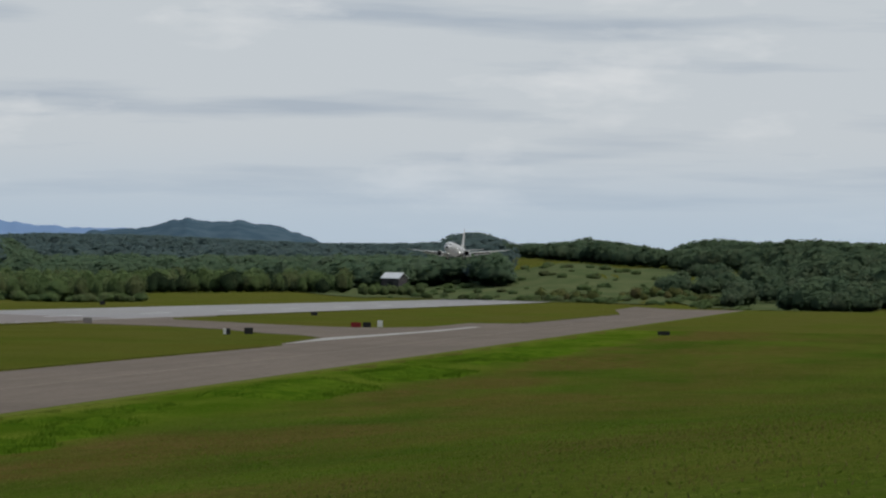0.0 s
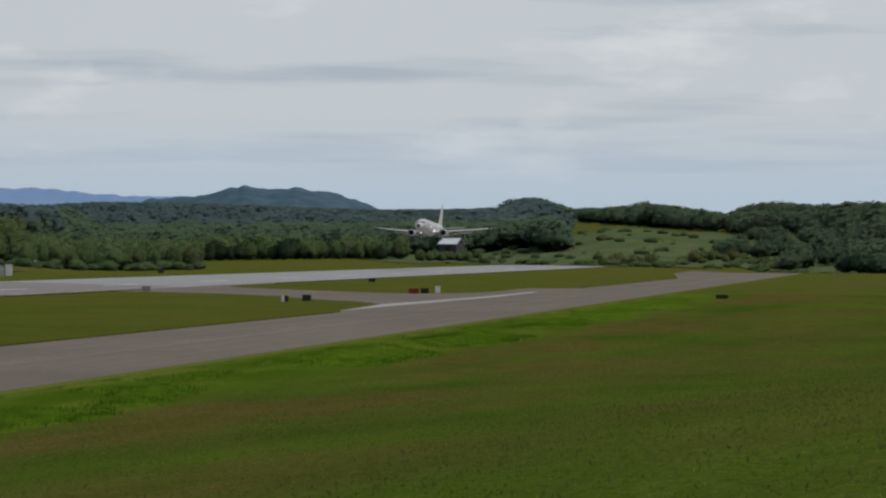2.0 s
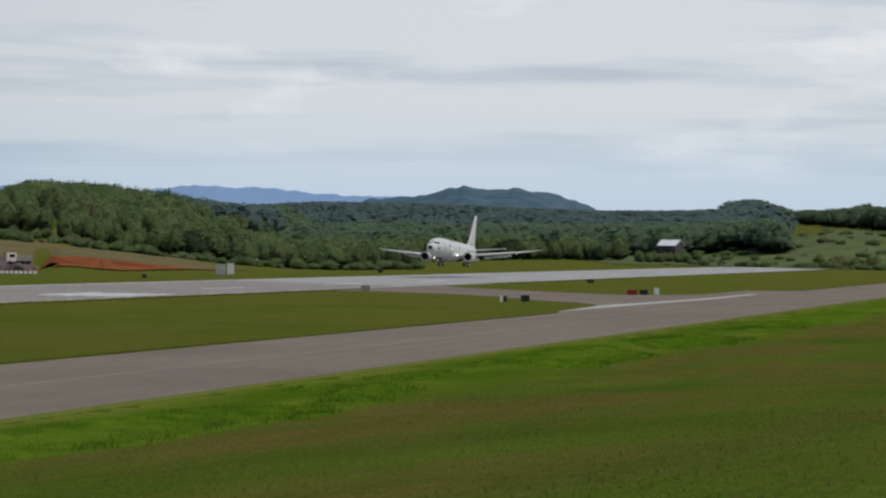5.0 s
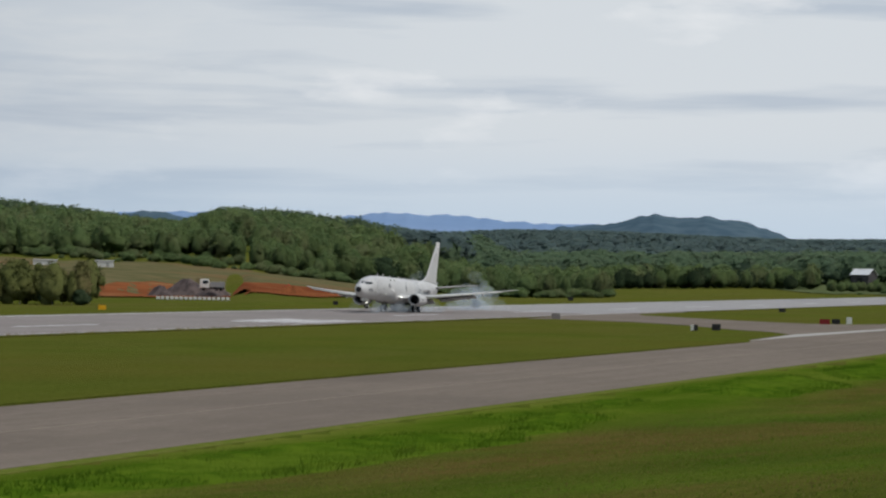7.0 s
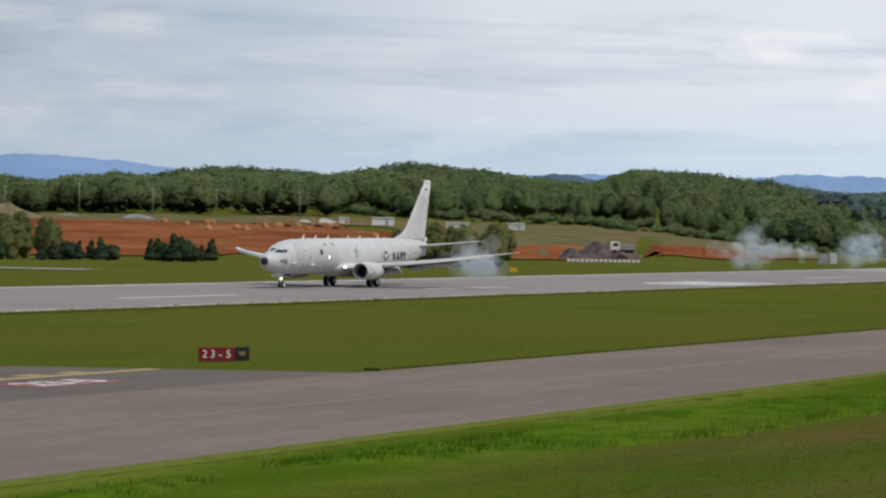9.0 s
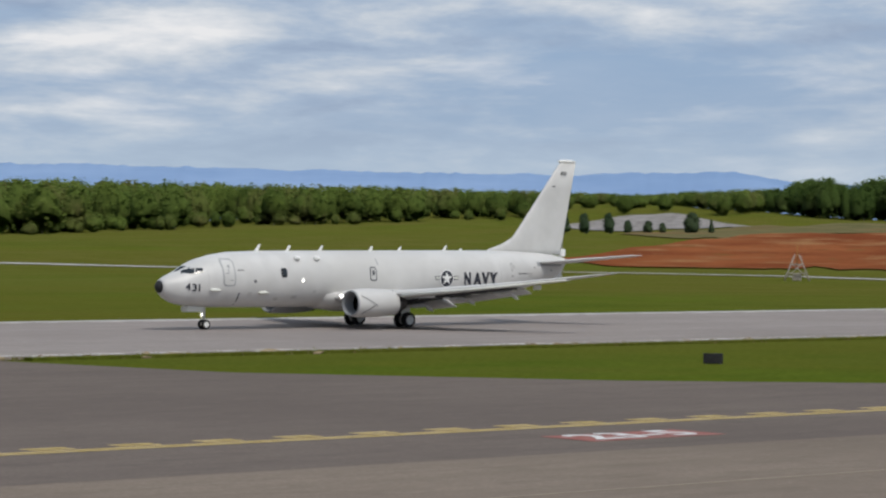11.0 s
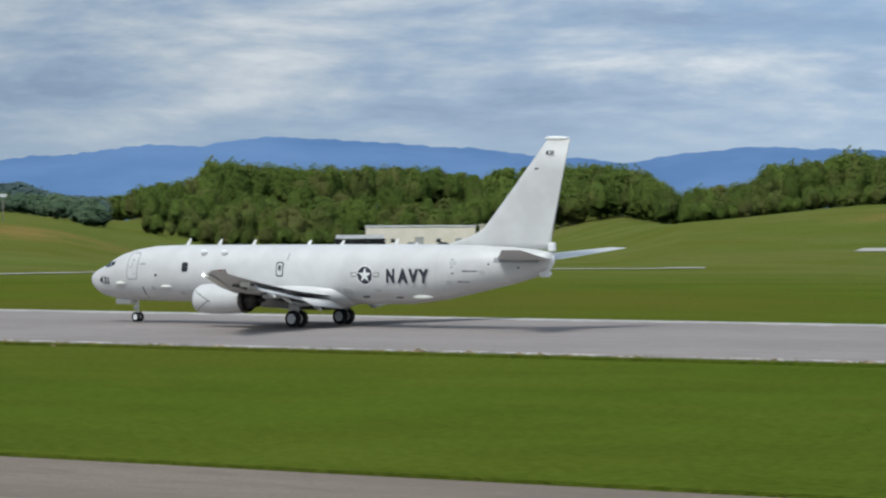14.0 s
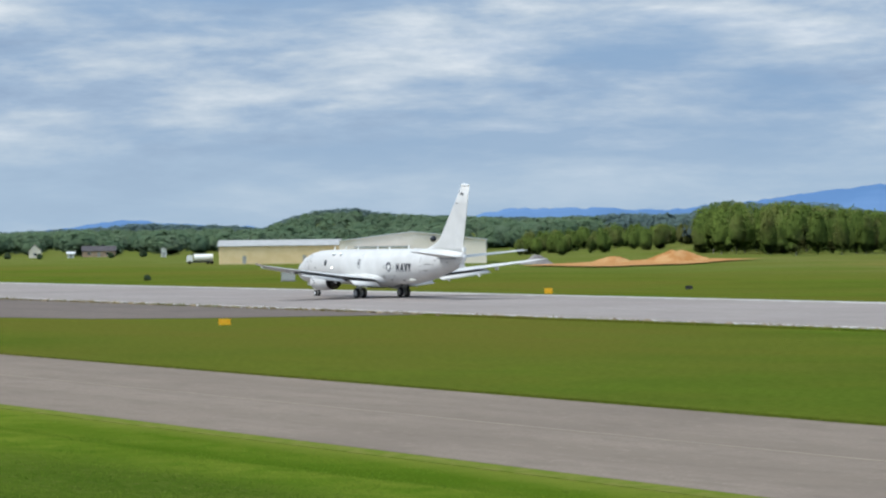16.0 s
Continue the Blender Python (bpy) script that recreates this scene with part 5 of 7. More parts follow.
def building(name, label, az, r, w, d, h, wall_m, roof_m, openings=(), roof="gable", rise=1.2, z=None, turn=0.0, category="building", ridge_along=True):
    x, y = polar(az, r)
    z = float(ground_z(x, y)) if z is None else z
    t = thing(name, label, category, pose(x, y, z, 0, 0, -az + turn))
    wall_with(t, w, h, -1.5, 0.0, wall_m, list(openings))
    part("wall", box(-w / 2, d - 0.24, -1.5, w / 2, d, h, wall_m, "wall"), t)
    for sx in (-1, 1):
        part("wall", box(sx * w / 2 - (0.24 if sx > 0 else 0), 0.24, -1.5, sx * w / 2 + (0.24 if sx < 0 else 0), d - 0.24, h, wall_m, "wall"), t)
    o = 0.45
    if roof == "flat":
        part("roof", box(-w / 2 - 0.2, -0.2, h, w / 2 + 0.2, d + 0.2, h + 0.35, roof_m, "roof", 0.04), t)
    elif ridge_along:
        verts = [(-w / 2 - o, -o, h), (w / 2 + o, -o, h), (w / 2 + o, d / 2, h + rise), (-w / 2 - o, d / 2, h + rise), (-w / 2 - o, d + o, h), (w / 2 + o, d + o, h)]
        verts += [(x_, y_, z_ - 0.18) for x_, y_, z_ in verts]
        part("roof", mesh_of("roof", verts, [(0, 1, 2, 3), (3, 2, 5, 4), (6, 9, 8, 7), (9, 10, 11, 8), (0, 6, 7, 1), (4, 5, 11, 10), (1, 7, 8, 2), (2, 8, 11, 5), (0, 3, 9, 6), (3, 4, 10, 9)], roof_m), t)
        for sx in (-1, 1):
            q = sx * (w / 2 - 0.1)
            part("gable", mesh_of("gable", [(q, 0, h - 0.05), (q, d, h - 0.05), (q, d / 2, h + rise - 0.2), (q - sx * 0.2, 0, h - 0.05), (q - sx * 0.2, d, h - 0.05), (q - sx * 0.2, d / 2, h + rise - 0.2)],
                                  [(0, 1, 2), (3, 5, 4), (0, 3, 4, 1), (1, 4, 5, 2), (2, 5, 3, 0)], wall_m), t)
    else:
        verts = [(-w / 2 - o, -o, h), (0, -o, h + rise), (w / 2 + o, -o, h), (-w / 2 - o, d + o, h), (0, d + o, h + rise), (w / 2 + o, d + o, h)]
        verts += [(x_, y_, z_ - 0.18) for x_, y_, z_ in verts]
        part("roof", mesh_of("roof", verts, [(0, 1, 4, 3), (1, 2, 5, 4), (6, 9, 10, 7), (7, 10, 11, 8), (0, 6, 7, 1), (1, 7, 8, 2), (3, 4, 10, 9), (4, 5, 11, 10), (0, 3, 9, 6), (2, 8, 11, 5)], roof_m), t)
        for q in (0.0, d - 0.2):
            part("gable", mesh_of("gable", [(-w / 2, q, h - 0.05), (w / 2, q, h - 0.05), (0, q, h + rise - 0.2), (-w / 2, q + 0.2, h - 0.05), (w / 2, q + 0.2, h - 0.05), (0, q + 0.2, h + rise - 0.2)],
                                  [(0, 1, 2), (3, 5, 4), (0, 3, 4, 1), (1, 4, 5, 2), (2, 5, 3, 0)], wall_m), t)
    return t


# on the rise: white long house, tan house, radar tower, lamp pole
building("long_house", "long low white house with a thin dark roof on the rise", -42.15, 612, 16.2, 7, 2.9, WALL_WHITE, ROOF_GREY,
         [(-5.2, -4.4, 1.3, 2.1, "window"), (-1.0, -0.2, 0.1, 2.1, "door"), (0.3, 3.4, 1.1, 2.2, "window"), (4.4, 5.2, 1.3, 2.1, "window")], rise=0.55, turn=4)
building("tan_house", "tan brick house with a pale metal roof on the rise", -43.68, 622, 8.6, 8, 2.7, WALL_BRICK, ROOF_WHITE,
         [(-2.6, -1.4, 0.9, 1.9, "window"), (1.2, 2.4, 0.9, 1.9, "window")], rise=1.5, turn=18)
building("shed", "low brown shed beside the tan house", -43.12, 618, 5.0, 4, 2.3, WALL_BRICK, ROOF_DARK, [(-0.9, 0.9, 0.1, 1.9, "door")], roof="flat", turn=5)


def radar_tower(az, r, h):
    x, y = polar(az, r)
    t = thing("radar_tower", "grey lattice radar tower with a red curved antenna", "tower", pose(x, y, float(ground_z(x, y)), 0, 0, -az))
    b, q = 1.9, 1.25
    for sx in (-1, 1):
        for sy in (-1, 1):
            part("leg", tube([(sx * b, sy * b, -0.5), (sx * q, sy * q, h)], 0.16, PAINT_DARK, "leg", 8), t)
    levels = 5
    for i in range(levels):
        z0, z1 = h * i / levels, h * (i + 1) / levels
        k0, k1 = b + (q - b) * i / levels, b + (q - b) * (i + 1) / levels
        for a, c in (((-1, -1), (1, -1)), ((1, -1), (1, 1)), ((1, 1), (-1, 1)), ((-1, 1), (-1, -1))):
            part("brace", tube([(a[0] * k0, a[1] * k0, z0), (c[0] * k1, c[1] * k1, z1)], 0.08, PAINT_DARK, "brace", 6), t)
            part("brace", tube([(c[0] * k0, c[1] * k0, z0), (a[0] * k1, a[1] * k1, z1)], 0.08, PAINT_DARK, "brace", 6), t)
    part("platform", box(-3.4, -3.4, h, 3.4, 3.4, h + 0.35, PAINT_DARK, "platform", 0.05), t)
    for z in (h + 0.8, h + 1.3):
        for x0, y0, x1, y1 in ((-3.3, -3.3, 3.3, -3.3), (3.3, -3.3, 3.3, 3.3), (3.3, 3.3, -3.3, 3.3), (-3.3, 3.3, -3.3, -3.3)):
            part("rail", tube([(x0, y0, z), (x1, y1, z)], 0.05, PAINT_DARK, "rail", 6), t)
    part("pedestal", tube([(0, 0, h + 0.3), (0, 0, h + 1.6)], 0.45, ROOF_GREY, "pedestal"), t)
    rows, cols, verts, faces = 8, 10, [], []
    for dy in (0.0, 0.14):
        for i in range(rows + 1):
            for j in range(cols + 1):
                u, v = (j / cols - 0.5) * 2, i / rows
                wide = 1.7 * (1 - 0.25 * (1 - v))
                verts.append((u * wide, 0.55 * u * u + 0.5 * (v - 0.4) ** 2 + dy - 0.4, h + 1.5 + v * 2.6))
    n = (rows + 1) * (cols + 1)
    for i in range(rows):
        for j in range(cols):
            a = i * (cols + 1) + j
            faces.append((a, a + 1, a + cols + 2, a + cols + 1))
            faces.append((a + n, a + n + cols + 1, a + n + cols + 2, a + n + 1))
    part("antenna", mesh_of("antenna", verts, faces, RED_PAINT), t, "red curved radar antenna")
    part("feed_arm", tube([(0, -0.2, h + 1.7), (0, -1.8, h + 2.2)], 0.07, RED_PAINT, "feed_arm", 6), t)


radar_tower(-44.40, 600, 9.9)


def pole(label, az, r, h, arm=0.0, box_top=False, lean=0.0, name="utility_pole"):
    x, y = polar(az, r)
    t = thing(name, label, "pole", pose(x, y, float(ground_z(x, y)), 0, 0, -az))
    part("shaft", tube([(0, 0, -0.4), (lean * h, 0, h)], [0.12, 0.08], WOOD_POLE, "shaft", 8), t)
    if arm:
        part("cross_arm", box(-arm / 2, -0.08, h - 0.7, arm / 2, 0.08, h - 0.5, WOOD_POLE, "cross_arm", 0.02), t)
    if box_top:
        part("lamp_head", box(-0.75, -0.3, h - 0.2, 0.75, 0.3, h + 0.45, ROOF_WHITE, "lamp_head", 0.05), t)


pole("tall lamp pole with a pale floodlight head", -40.42, 590, 5.4, box_top=True, name="lamp_pole")
pole("tall lamp pole with a pale floodlight head", -40.6, 560, 3.2, box_top=False, name="lamp_pole")
for az, h in ((-2.70, 4.6), (0.93, 5.2), (11.9, 3.2)):
    pole("pale weathered utility pole by the fence", az, 572, h)
for az, h in ((53.6, 9), (55.1, 10), (56.6, 9), (57.9, 9), (59.6, 9)):
    pole("pale utility pole at the wood's edge", az, 880, h, arm=1.8)


def mast(az, r, h):
    x, y = polar(az, r)
    t = thing("radio_mast", "thin pale radio mast behind the rise", "mast", pose(x, y, float(ground_z(x, y)), 0, 0, -az))
    for k in range(3):
        a = 2 * math.pi * k / 3
        part("rail", tube([(0.22 * math.cos(a), 0.22 * math.sin(a), -0.5), (0.14 * math.cos(a), 0.14 * math.sin(a), h)], 0.045, ROOF_GREY, "rail", 6), t)
    for i in range(18):
        z = h * (i + 0.5) / 18
        part("rung", tube([(-0.2, 0, z), (0.2, 0.1, z + 0.8)], 0.03, ROOF_GREY, "rung", 5), t)
    part("beacon", box(-0.25, -0.25, h, 0.25, 0.25, h + 0.7, RED_PAINT, "beacon", 0.05), t)


mast(-18.5, 690, 32.5)

# cream hall with a carport, cars before it
t = building("airport_hall", "long cream airport hall with doors beside the apron", -31.9, 760, 30, 20, 5.6, WALL_CREAM, ROOF_WHITE,
             [(-11.5, -10.2, 0.1, 2.3, "door"), (-8.2, -7.0, 1.2, 2.4, "window"), (-1.5, 0.8, 0.1, 2.8, "door"), (4.2, 5.6, 1.2, 2.4, "window"), (9.5, 11.2, 0.1, 2.4, "door")], roof="flat")
building("airport_hall", "taller cream hall end with a shallow gable roof", -30.25, 758, 11.5, 20, 6.1, WALL_CREAM, WALL_CREAM,
         [(-3.4, -2.2, 0.1, 2.3, "door"), (1.0, 2.6, 1.0, 2.3, "window")], rise=0.6, ridge_along=False)
building("open_shelter", "dark open shelter beside the cream hall", -33.15, 745, 12, 8, 2.6, ROOF_DARK, ROOF_GREY, [(-6.8, -2.4, 0.0, 2.2, "dark"), (-1.8, 2.0, 0.0, 2.2, "dark"), (2.6, 6.8, 0.0, 2.2, "dark")], rise=0.9)


def car(label, az, r, m_, turn=0.0, length=4.6, tall=1.45):
    x, y = polar(az, r)
    t = thing("car", label, "car", pose(x, y, float(ground_z(x, y)) + 0.15, 0, 0, -az + turn), "parked vehicles")
    L, k = length / 2, tall
    prof = [(-L, 0.35), (-L, 0.8), (-L * 0.55, 0.92), (-L * 0.3, k), (L * 0.45, k), (L * 0.8, 0.95), (L, 0.85), (L, 0.35)]
    rings = [[(px, y_ * (0.8 if pz > 1.0 else 1.0), pz) for px, pz in prof] for y_ in (-0.88, 0.88)]
    part("body", loft(rings, m_, "body", smooth=False), t)
    gl = [[(px, y_, pz) for px, pz in ((-L * 0.5, 0.95), (-L * 0.28, k - 0.08), (L * 0.42, k - 0.08), (L * 0.72, 0.97))] for y_ in (-0.80, 0.80)]
    part("side_glass", loft(gl, GLASS_DARK, "side_glass", smooth=False), t)
    for sx in (-0.62, 0.62):
        for sy in (-0.80, 0.80):
            part("wheel", tube([(sx * L, sy - 0.1, 0.32), (sx * L, sy + 0.1, 0.32)], 0.32, RUBBER, "wheel", 14), t)


for az, m_ in ((-31.45, BLACK), (-31.1, INK), (-30.75, SIGN_RED), (-32.1, ROOF_GREY)):
    car("parked car before the cream hall", az, 735, m_)


def lattice_frame(az, r, h):
    x, y = polar(az, r)
    t = thing("approach_frame", "pale weathered lattice frame standing in the grass", "frame", pose(x, y, float(ground_z(x, y)), 0, 0, -az))
    for sx in (-1, 1):
        for sy in (-1, 1):
            part("leg", tube([(sx * 2.0, sy * 2.0, -0.3), (sx * 0.35, sy * 0.35, h * 0.72)], 0.11, WOOD_POLE, "leg", 6), t)
    for z, k in ((h * 0.2, 1.55), (h * 0.45, 0.98)):
        for a, b in (((-1, -1), (1, -1)), ((1, -1), (1, 1)), ((1, 1), (-1, 1)), ((-1, 1), (-1, -1))):
            part("rail", tube([(a[0] * k, a[1] * k, z), (b[0] * k, b[1] * k, z)], 0.08, WOOD_POLE, "rail", 6), t)
    for sx in (-1, 1):
        part("brace", tube([(-sx * 1.9, -1.9, 0.2), (sx * 0.9, -0.9, h * 0.5)], 0.07, WOOD_POLE, "brace", 6), t)
    part("mast", tube([(0, 0, h * 0.4), (0, 0, h)], [0.12, 0.07], TAN_CLAY, "mast", 6), t)
    part("box", box(-0.7, -1.3, 0.0, 0.7, -0.3, 1.1, WOOD_POLE, "box", 0.05), t)


lattice_frame(47.65, 431, 5.5)

# hangars at the far end
building("hangar", "long tan sheet-metal hangar with a grey roof", -62.45, 742, 32.5, 40, 4.9, WALL_TAN, ROOF_GREY, [(-10.0, -9.0, 0.1, 2.2, "door"), (6, 7, 0.1, 2.2, "door")], rise=1.5)
wins = [(-16.4 + i * 1.9, -15.4 + i * 1.9, 0.9, 1.9, "window") for i in range(8)] + [(2.0 + i * 2.4, 3.2 + i * 2.4, 0.9, 1.9, "window") for i in range(5)]
building("hangar", "cream gabled hangar with a row of small windows", -59.72, 700, 37.0, 46, 6.0, WALL_CREAM, ROOF_WHITE, wins, rise=2.2, ridge_along=False)
x, y = polar(-59.3, 699.2)
t = thing("wall_emblem", "round dark emblem on the hangar gable", "emblem", pose(x, y, 6.2, 0, 0, 59.7))
part("disc", tube([(0, -0.12, 0), (0, 0.05, 0)], 0.75, INK, "disc", 20), t)
building("annex", "lower cream annex before the hangar", -60.35, 690, 13.5, 9, 4.2, WALL_CREAM, ROOF_GREY, [(-4 + i * 2.2, -3 + i * 2.2, 0.9, 1.9, "window") for i in range(4)], roof="flat")
building("far_house", "narrow pale house with a steep gable among trees", -67.44, 1110, 5.0, 8, 2.8, WALL_CREAM, ROOF_DARK, [(-0.6, 0.6, 0.8, 2.0, "window")], rise=2.8, ridge_along=False)
building("far_house", "low distant brick house with a dull brown roof", -66.15, 1120, 13, 8, 2.4, WALL_BRICK, ROOF_DARK, [(-0.5, 0.5, 0.0, 2.0, "door"), (-4.5, -3.2, 0.8, 1.9, "window"), (2.8, 4.1, 0.8, 1.9, "window")], rise=2.0)
building("shed", "small white shed beside a distant house", -66.72, 1090, 2.6, 3, 1.7, WALL_WHITE, ROOF_WHITE, [(-0.5, 0.5, 0.0, 1.5, "door")], rise=0.7)
building("shed", "narrow white shed at the field edge", -64.83, 1060, 2.0, 2, 3.0, WALL_WHITE, ROOF_WHITE, [(-0.5, 0.5, 0.0, 1.8, "door")], rise=0.8, ridge_along=False)
x, y = polar(-64.02, 760)
t = thing("tank_truck", "white tank truck parked in the grass", "truck", pose(x, y, float(ground_z(x, y)), 0, 0, 64))
part("tank", loft([[(xx, 1.15 * math.cos(a), 1.75 + 1.0 * math.sin(a)) for a in np.linspace(0, 2 * math.pi, 17)[:-1]] for xx in (-2.6, -2.4, 2.4, 2.6)], SIGN_WHITE, "tank"), t)
part("cab", box(-4.6, -1.1, 0.5, -2.9, 1.1, 2.4, SIGN_WHITE, "cab", 0.15), t)
part("chassis", box(-4.5, -0.9, 0.45, 2.8, 0.9, 0.75, BLACK, "chassis", 0.03), t)
for xx in (-3.8, 1.2, 2.2):
    for yy in (-1.0, 1.0):
        part("wheel", tube([(xx, yy - 0.15, 0.48), (xx, yy + 0.15, 0.48)], 0.48, RUBBER, "wheel", 14), t)

# barn in the valley, trailers on the ridge
building("barn", "dark barn with a white metal roof in the valley", 79.5, 1240, 8.5, 9, 4.0, ROOF_DARK, ROOF_WHITE, [(-1.2, 1.2, 0.0, 2.6, "dark")], rise=2.6, z=4.2, turn=-25)
for az, w, h, m_ in ((61.32, 6.6, 2.3, SIGN_WHITE), (62.85, 7.0, 1.6, WALL_WHITE), (64.05, 5.4, 1.9, WALL_WHITE), (60.52, 2.9, 1.9, SIGN_WHITE), (70.95, 12, 2.2, ROOF_WHITE)):
    building("site_trailer", "pale site trailer on the ridge above the clay", az, 830 if az < 70 else 1080, w, 3, h, m_, ROOF_WHITE, [(w * 0.1, w * 0.1 + 0.8, 0.1, h * 0.8, "door")], roof="flat", category="trailer")
building("far_house", "low distant white house at the wood's edge", 70.6, 1150, 14, 8, 2.6, WALL_WHITE, ROOF_GREY, [(-1.5, -0.3, 1, 2.2, "window")], rise=1.2)


# ---- heaps, machines and clutter of the building site ----
def heap(label, az, r, w, d, h, m_, seed, name="dirt_heap", rough=0.18):
    rng = np.random.default_rng(seed)
    x, y = polar(az, r)
    t = thing(name, label, "heap", pose(x, y, float(ground_z(x, y)) - 0.3, 0, 0, -az))
    nr, na = 9, 26
    ph = rng.uniform(0, 6.28, 6)
    verts = [(0, 0, h * 0.95)]
    for i in range(1, nr + 1):
        q = i / nr
        for j in range(na):
            a = 2 * math.pi * j / na
            k = 1 + rough * (math.sin(2 * a + ph[0]) + 0.6 * math.sin(5 * a + ph[1]))
            zz = h * (0.5 + 0.5 * math.cos(math.pi * q)) * (0.85 + 0.15 * math.sin(3 * a + ph[2])) + rng.normal(0, 0.05 * h) * (1 - q)
            verts.append((w / 2 * q * k * math.cos(a), d / 2 * q * k * math.sin(a), zz))
    faces = [(0, 1 + j, 1 + (j + 1) % na) for j in range(na)]
    for i in range(nr - 1):
        for j in range(na):
            a, b = 1 + i * na + j, 1 + i * na + (j + 1) % na
            faces.append((a, a + na, b + na, b))
    part("mound", mesh_of("mound", verts, faces, m_, True), t)
    return t


TAN_GRASS = speckled("thin_grass_on_soil", (0.15, 0.13, 0.06), (0.22, 0.17, 0.09), 0.4, 0.95)
DEBRIS = speckled("dark_debris", (0.075, 0.058, 0.056), (0.135, 0.105, 0.098), 0.8, 0.95, 0.5)
heap("rounded tan soil mound with thin grass", 53.62, 800, 30, 18, 4.8, TAN_GRASS, 31)
heap("low tan soil mound on the ridge", 50.7, 790, 24, 14, 3.2, TAN_GRASS, 32)
heap("low grey gravel heap on the ridge", 56.3, 830, 16, 10, 1.9, GRAVEL, 33)
heap("low pale rubble heap on the ridge", 60.1, 832, 11, 7, 1.9, SHOULDER, 34, "rubble_heap", 0.3)
heap("low pale rubble heap on the ridge", 59.7, 836, 8, 6, 1.4, SHOULDER, 45, "rubble_heap", 0.3)
heap("low grey gravel heap on the ridge", 54.9, 850, 12, 8, 1.4, GRAVEL, 35)
heap("dark heap of brush and debris at the site", 65.75, 640, 15, 10, 4.6, DEBRIS, 36, "debris_heap", 0.25)
heap("dark heap of brush and debris at the site", 66.35, 650, 11, 7, 3.6, DEBRIS, 37, "debris_heap", 0.25)
heap("dark heap of brush and debris at the site", 65.2, 632, 9, 7, 3.0, DEBRIS, 43, "debris_heap", 0.3)
heap("tan soil heap behind the debris", 65.9, 668, 20, 9, 5.0, TAN_GRASS, 44)
heap("red clay heap at the site", 67.9, 640, 15, 8, 2.6, RED_CLAY, 38)
heap("tan soil heap at the field edge", -54.3, 640, 24, 9, 3.0, TAN_CLAY, 39)
heap("tan soil heap at the field edge", -55.6, 655, 18, 8, 2.0, TAN_CLAY, 40)
heap("grey gravel heap at the field edge", -57.2, 660, 11, 7, 2.6, GRAVEL, 41)


def digger(label, az, r, m_, s=1.0, turn=0.0):
    x, y = polar(az, r)
    t = thing("excavator", label, "excavator", pose(x, y, float(ground_z(x, y)) + 0.3, 0, 0, -az + turn))
    for sy in (-1.1, 1.1):
        part("track", box(-1.7 * s, sy * s - 0.3 * s, 0, 1.7 * s, sy * s + 0.3 * s, 0.8 * s, BLACK, "track", 0.25 * s), t)
    part("body", box(-1.5 * s, -1.2 * s, 0.9 * s, 1.6 * s, 1.2 * s, 2.0 * s, m_, "body", 0.12 * s), t)
    part("cab", box(-1.4 * s, -1.1 * s, 2.0 * s, -0.2 * s, 0.1 * s, 3.1 * s, m_, "cab", 0.1 * s), t)
    part("cab_glass", box(-1.45 * s, -1.0 * s, 2.3 * s, -0.3 * s, 0.0, 2.9 * s, GLASS_DARK, "cab_glass", 0.02), t)
    part("boom", tube([(-1.4 * s, 0.3 * s, 1.6 * s), (-3.2 * s, 0.3 * s, 3.9 * s), (-4.9 * s, 0.3 * s, 2.6 * s)], 0.22 * s, m_, "boom", 8), t)
    part("arm", tube([(-4.9 * s, 0.3 * s, 2.6 * s), (-5.2 * s, 0.3 * s, 0.9 * s)], 0.18 * s, m_, "arm", 8), t)
    part("bucket", box(-5.7 * s, -0.2 * s, 0.3 * s, -4.9 * s, 0.8 * s, 1.0 * s, BLACK, "bucket", 0.1 * s), t)


YELLOW_PAINT = speckled("machine_yellow", (0.40, 0.24, 0.09), (0.48, 0.33, 0.16), 1.0, 0.6)
for az, r, tn in ((58.9, 740, 10), (59.35, 735, 160), (60.0, 742, 30), (60.35, 735, 170)):
    digger("dusty yellow excavator on the clay slope", az, r, YELLOW_PAINT, 0.55, tn)
digger("small red excavator on a clay heap", 67.95, 660, RED_PAINT, 0.5, 20)
x, y = polar(66.05, 628)
t = thing("dump_truck", "white-cabbed dump truck at the site", "truck", pose(x, y, float(ground_z(x, y)) + 1.6, 0, 0, -66))
part("cab", box(-0.6, -1.2, 0.6, 1.6, 1.2, 2.6, SIGN_WHITE, "cab", 0.15), t)
part("windscreen", box(0.1, -1.24, 1.6, 1.3, -1.2, 2.3, GLASS_DARK, "windscreen"), t)
part("bed", box(1.7, -1.2, 0.8, 5.0, 1.2, 2.0, PAINT_DARK, "bed", 0.06), t)
part("chassis", box(-0.5, -0.9, 0.4, 4.9, 0.9, 0.8, BLACK, "chassis"), t)
for xx in (0.3, 3.2, 4.2):
    for yy in (-1.05, 1.05):
        part("wheel", tube([(xx, yy - 0.15, 0.45), (xx, yy + 0.15, 0.45)], 0.45, RUBBER, "wheel", 12), t)
heap("mound of soil under the truck", 66.2, 632, 12, 8, 2.4, DEBRIS, 42, "debris_heap", 0.15)
BR = random.Random(8)
rock = thing("boulder", "pale boulder on the clay slope", "rock", pose(0, 0, -60), "boulders on the clay")
bm = bmesh.new()
bmesh.ops.create_icosphere(bm, subdivisions=2, radius=1.0)
for v in bm.verts:
    v.co *= 1 + 0.22 * noise.noise(v.co * 1.7)
me = bpy.data.meshes.new("rock")
bm.to_mesh(me)
bm.free()
me.materials.append(TAN_CLAY)
rock.data = None
part("stone", me, rock)
first = True
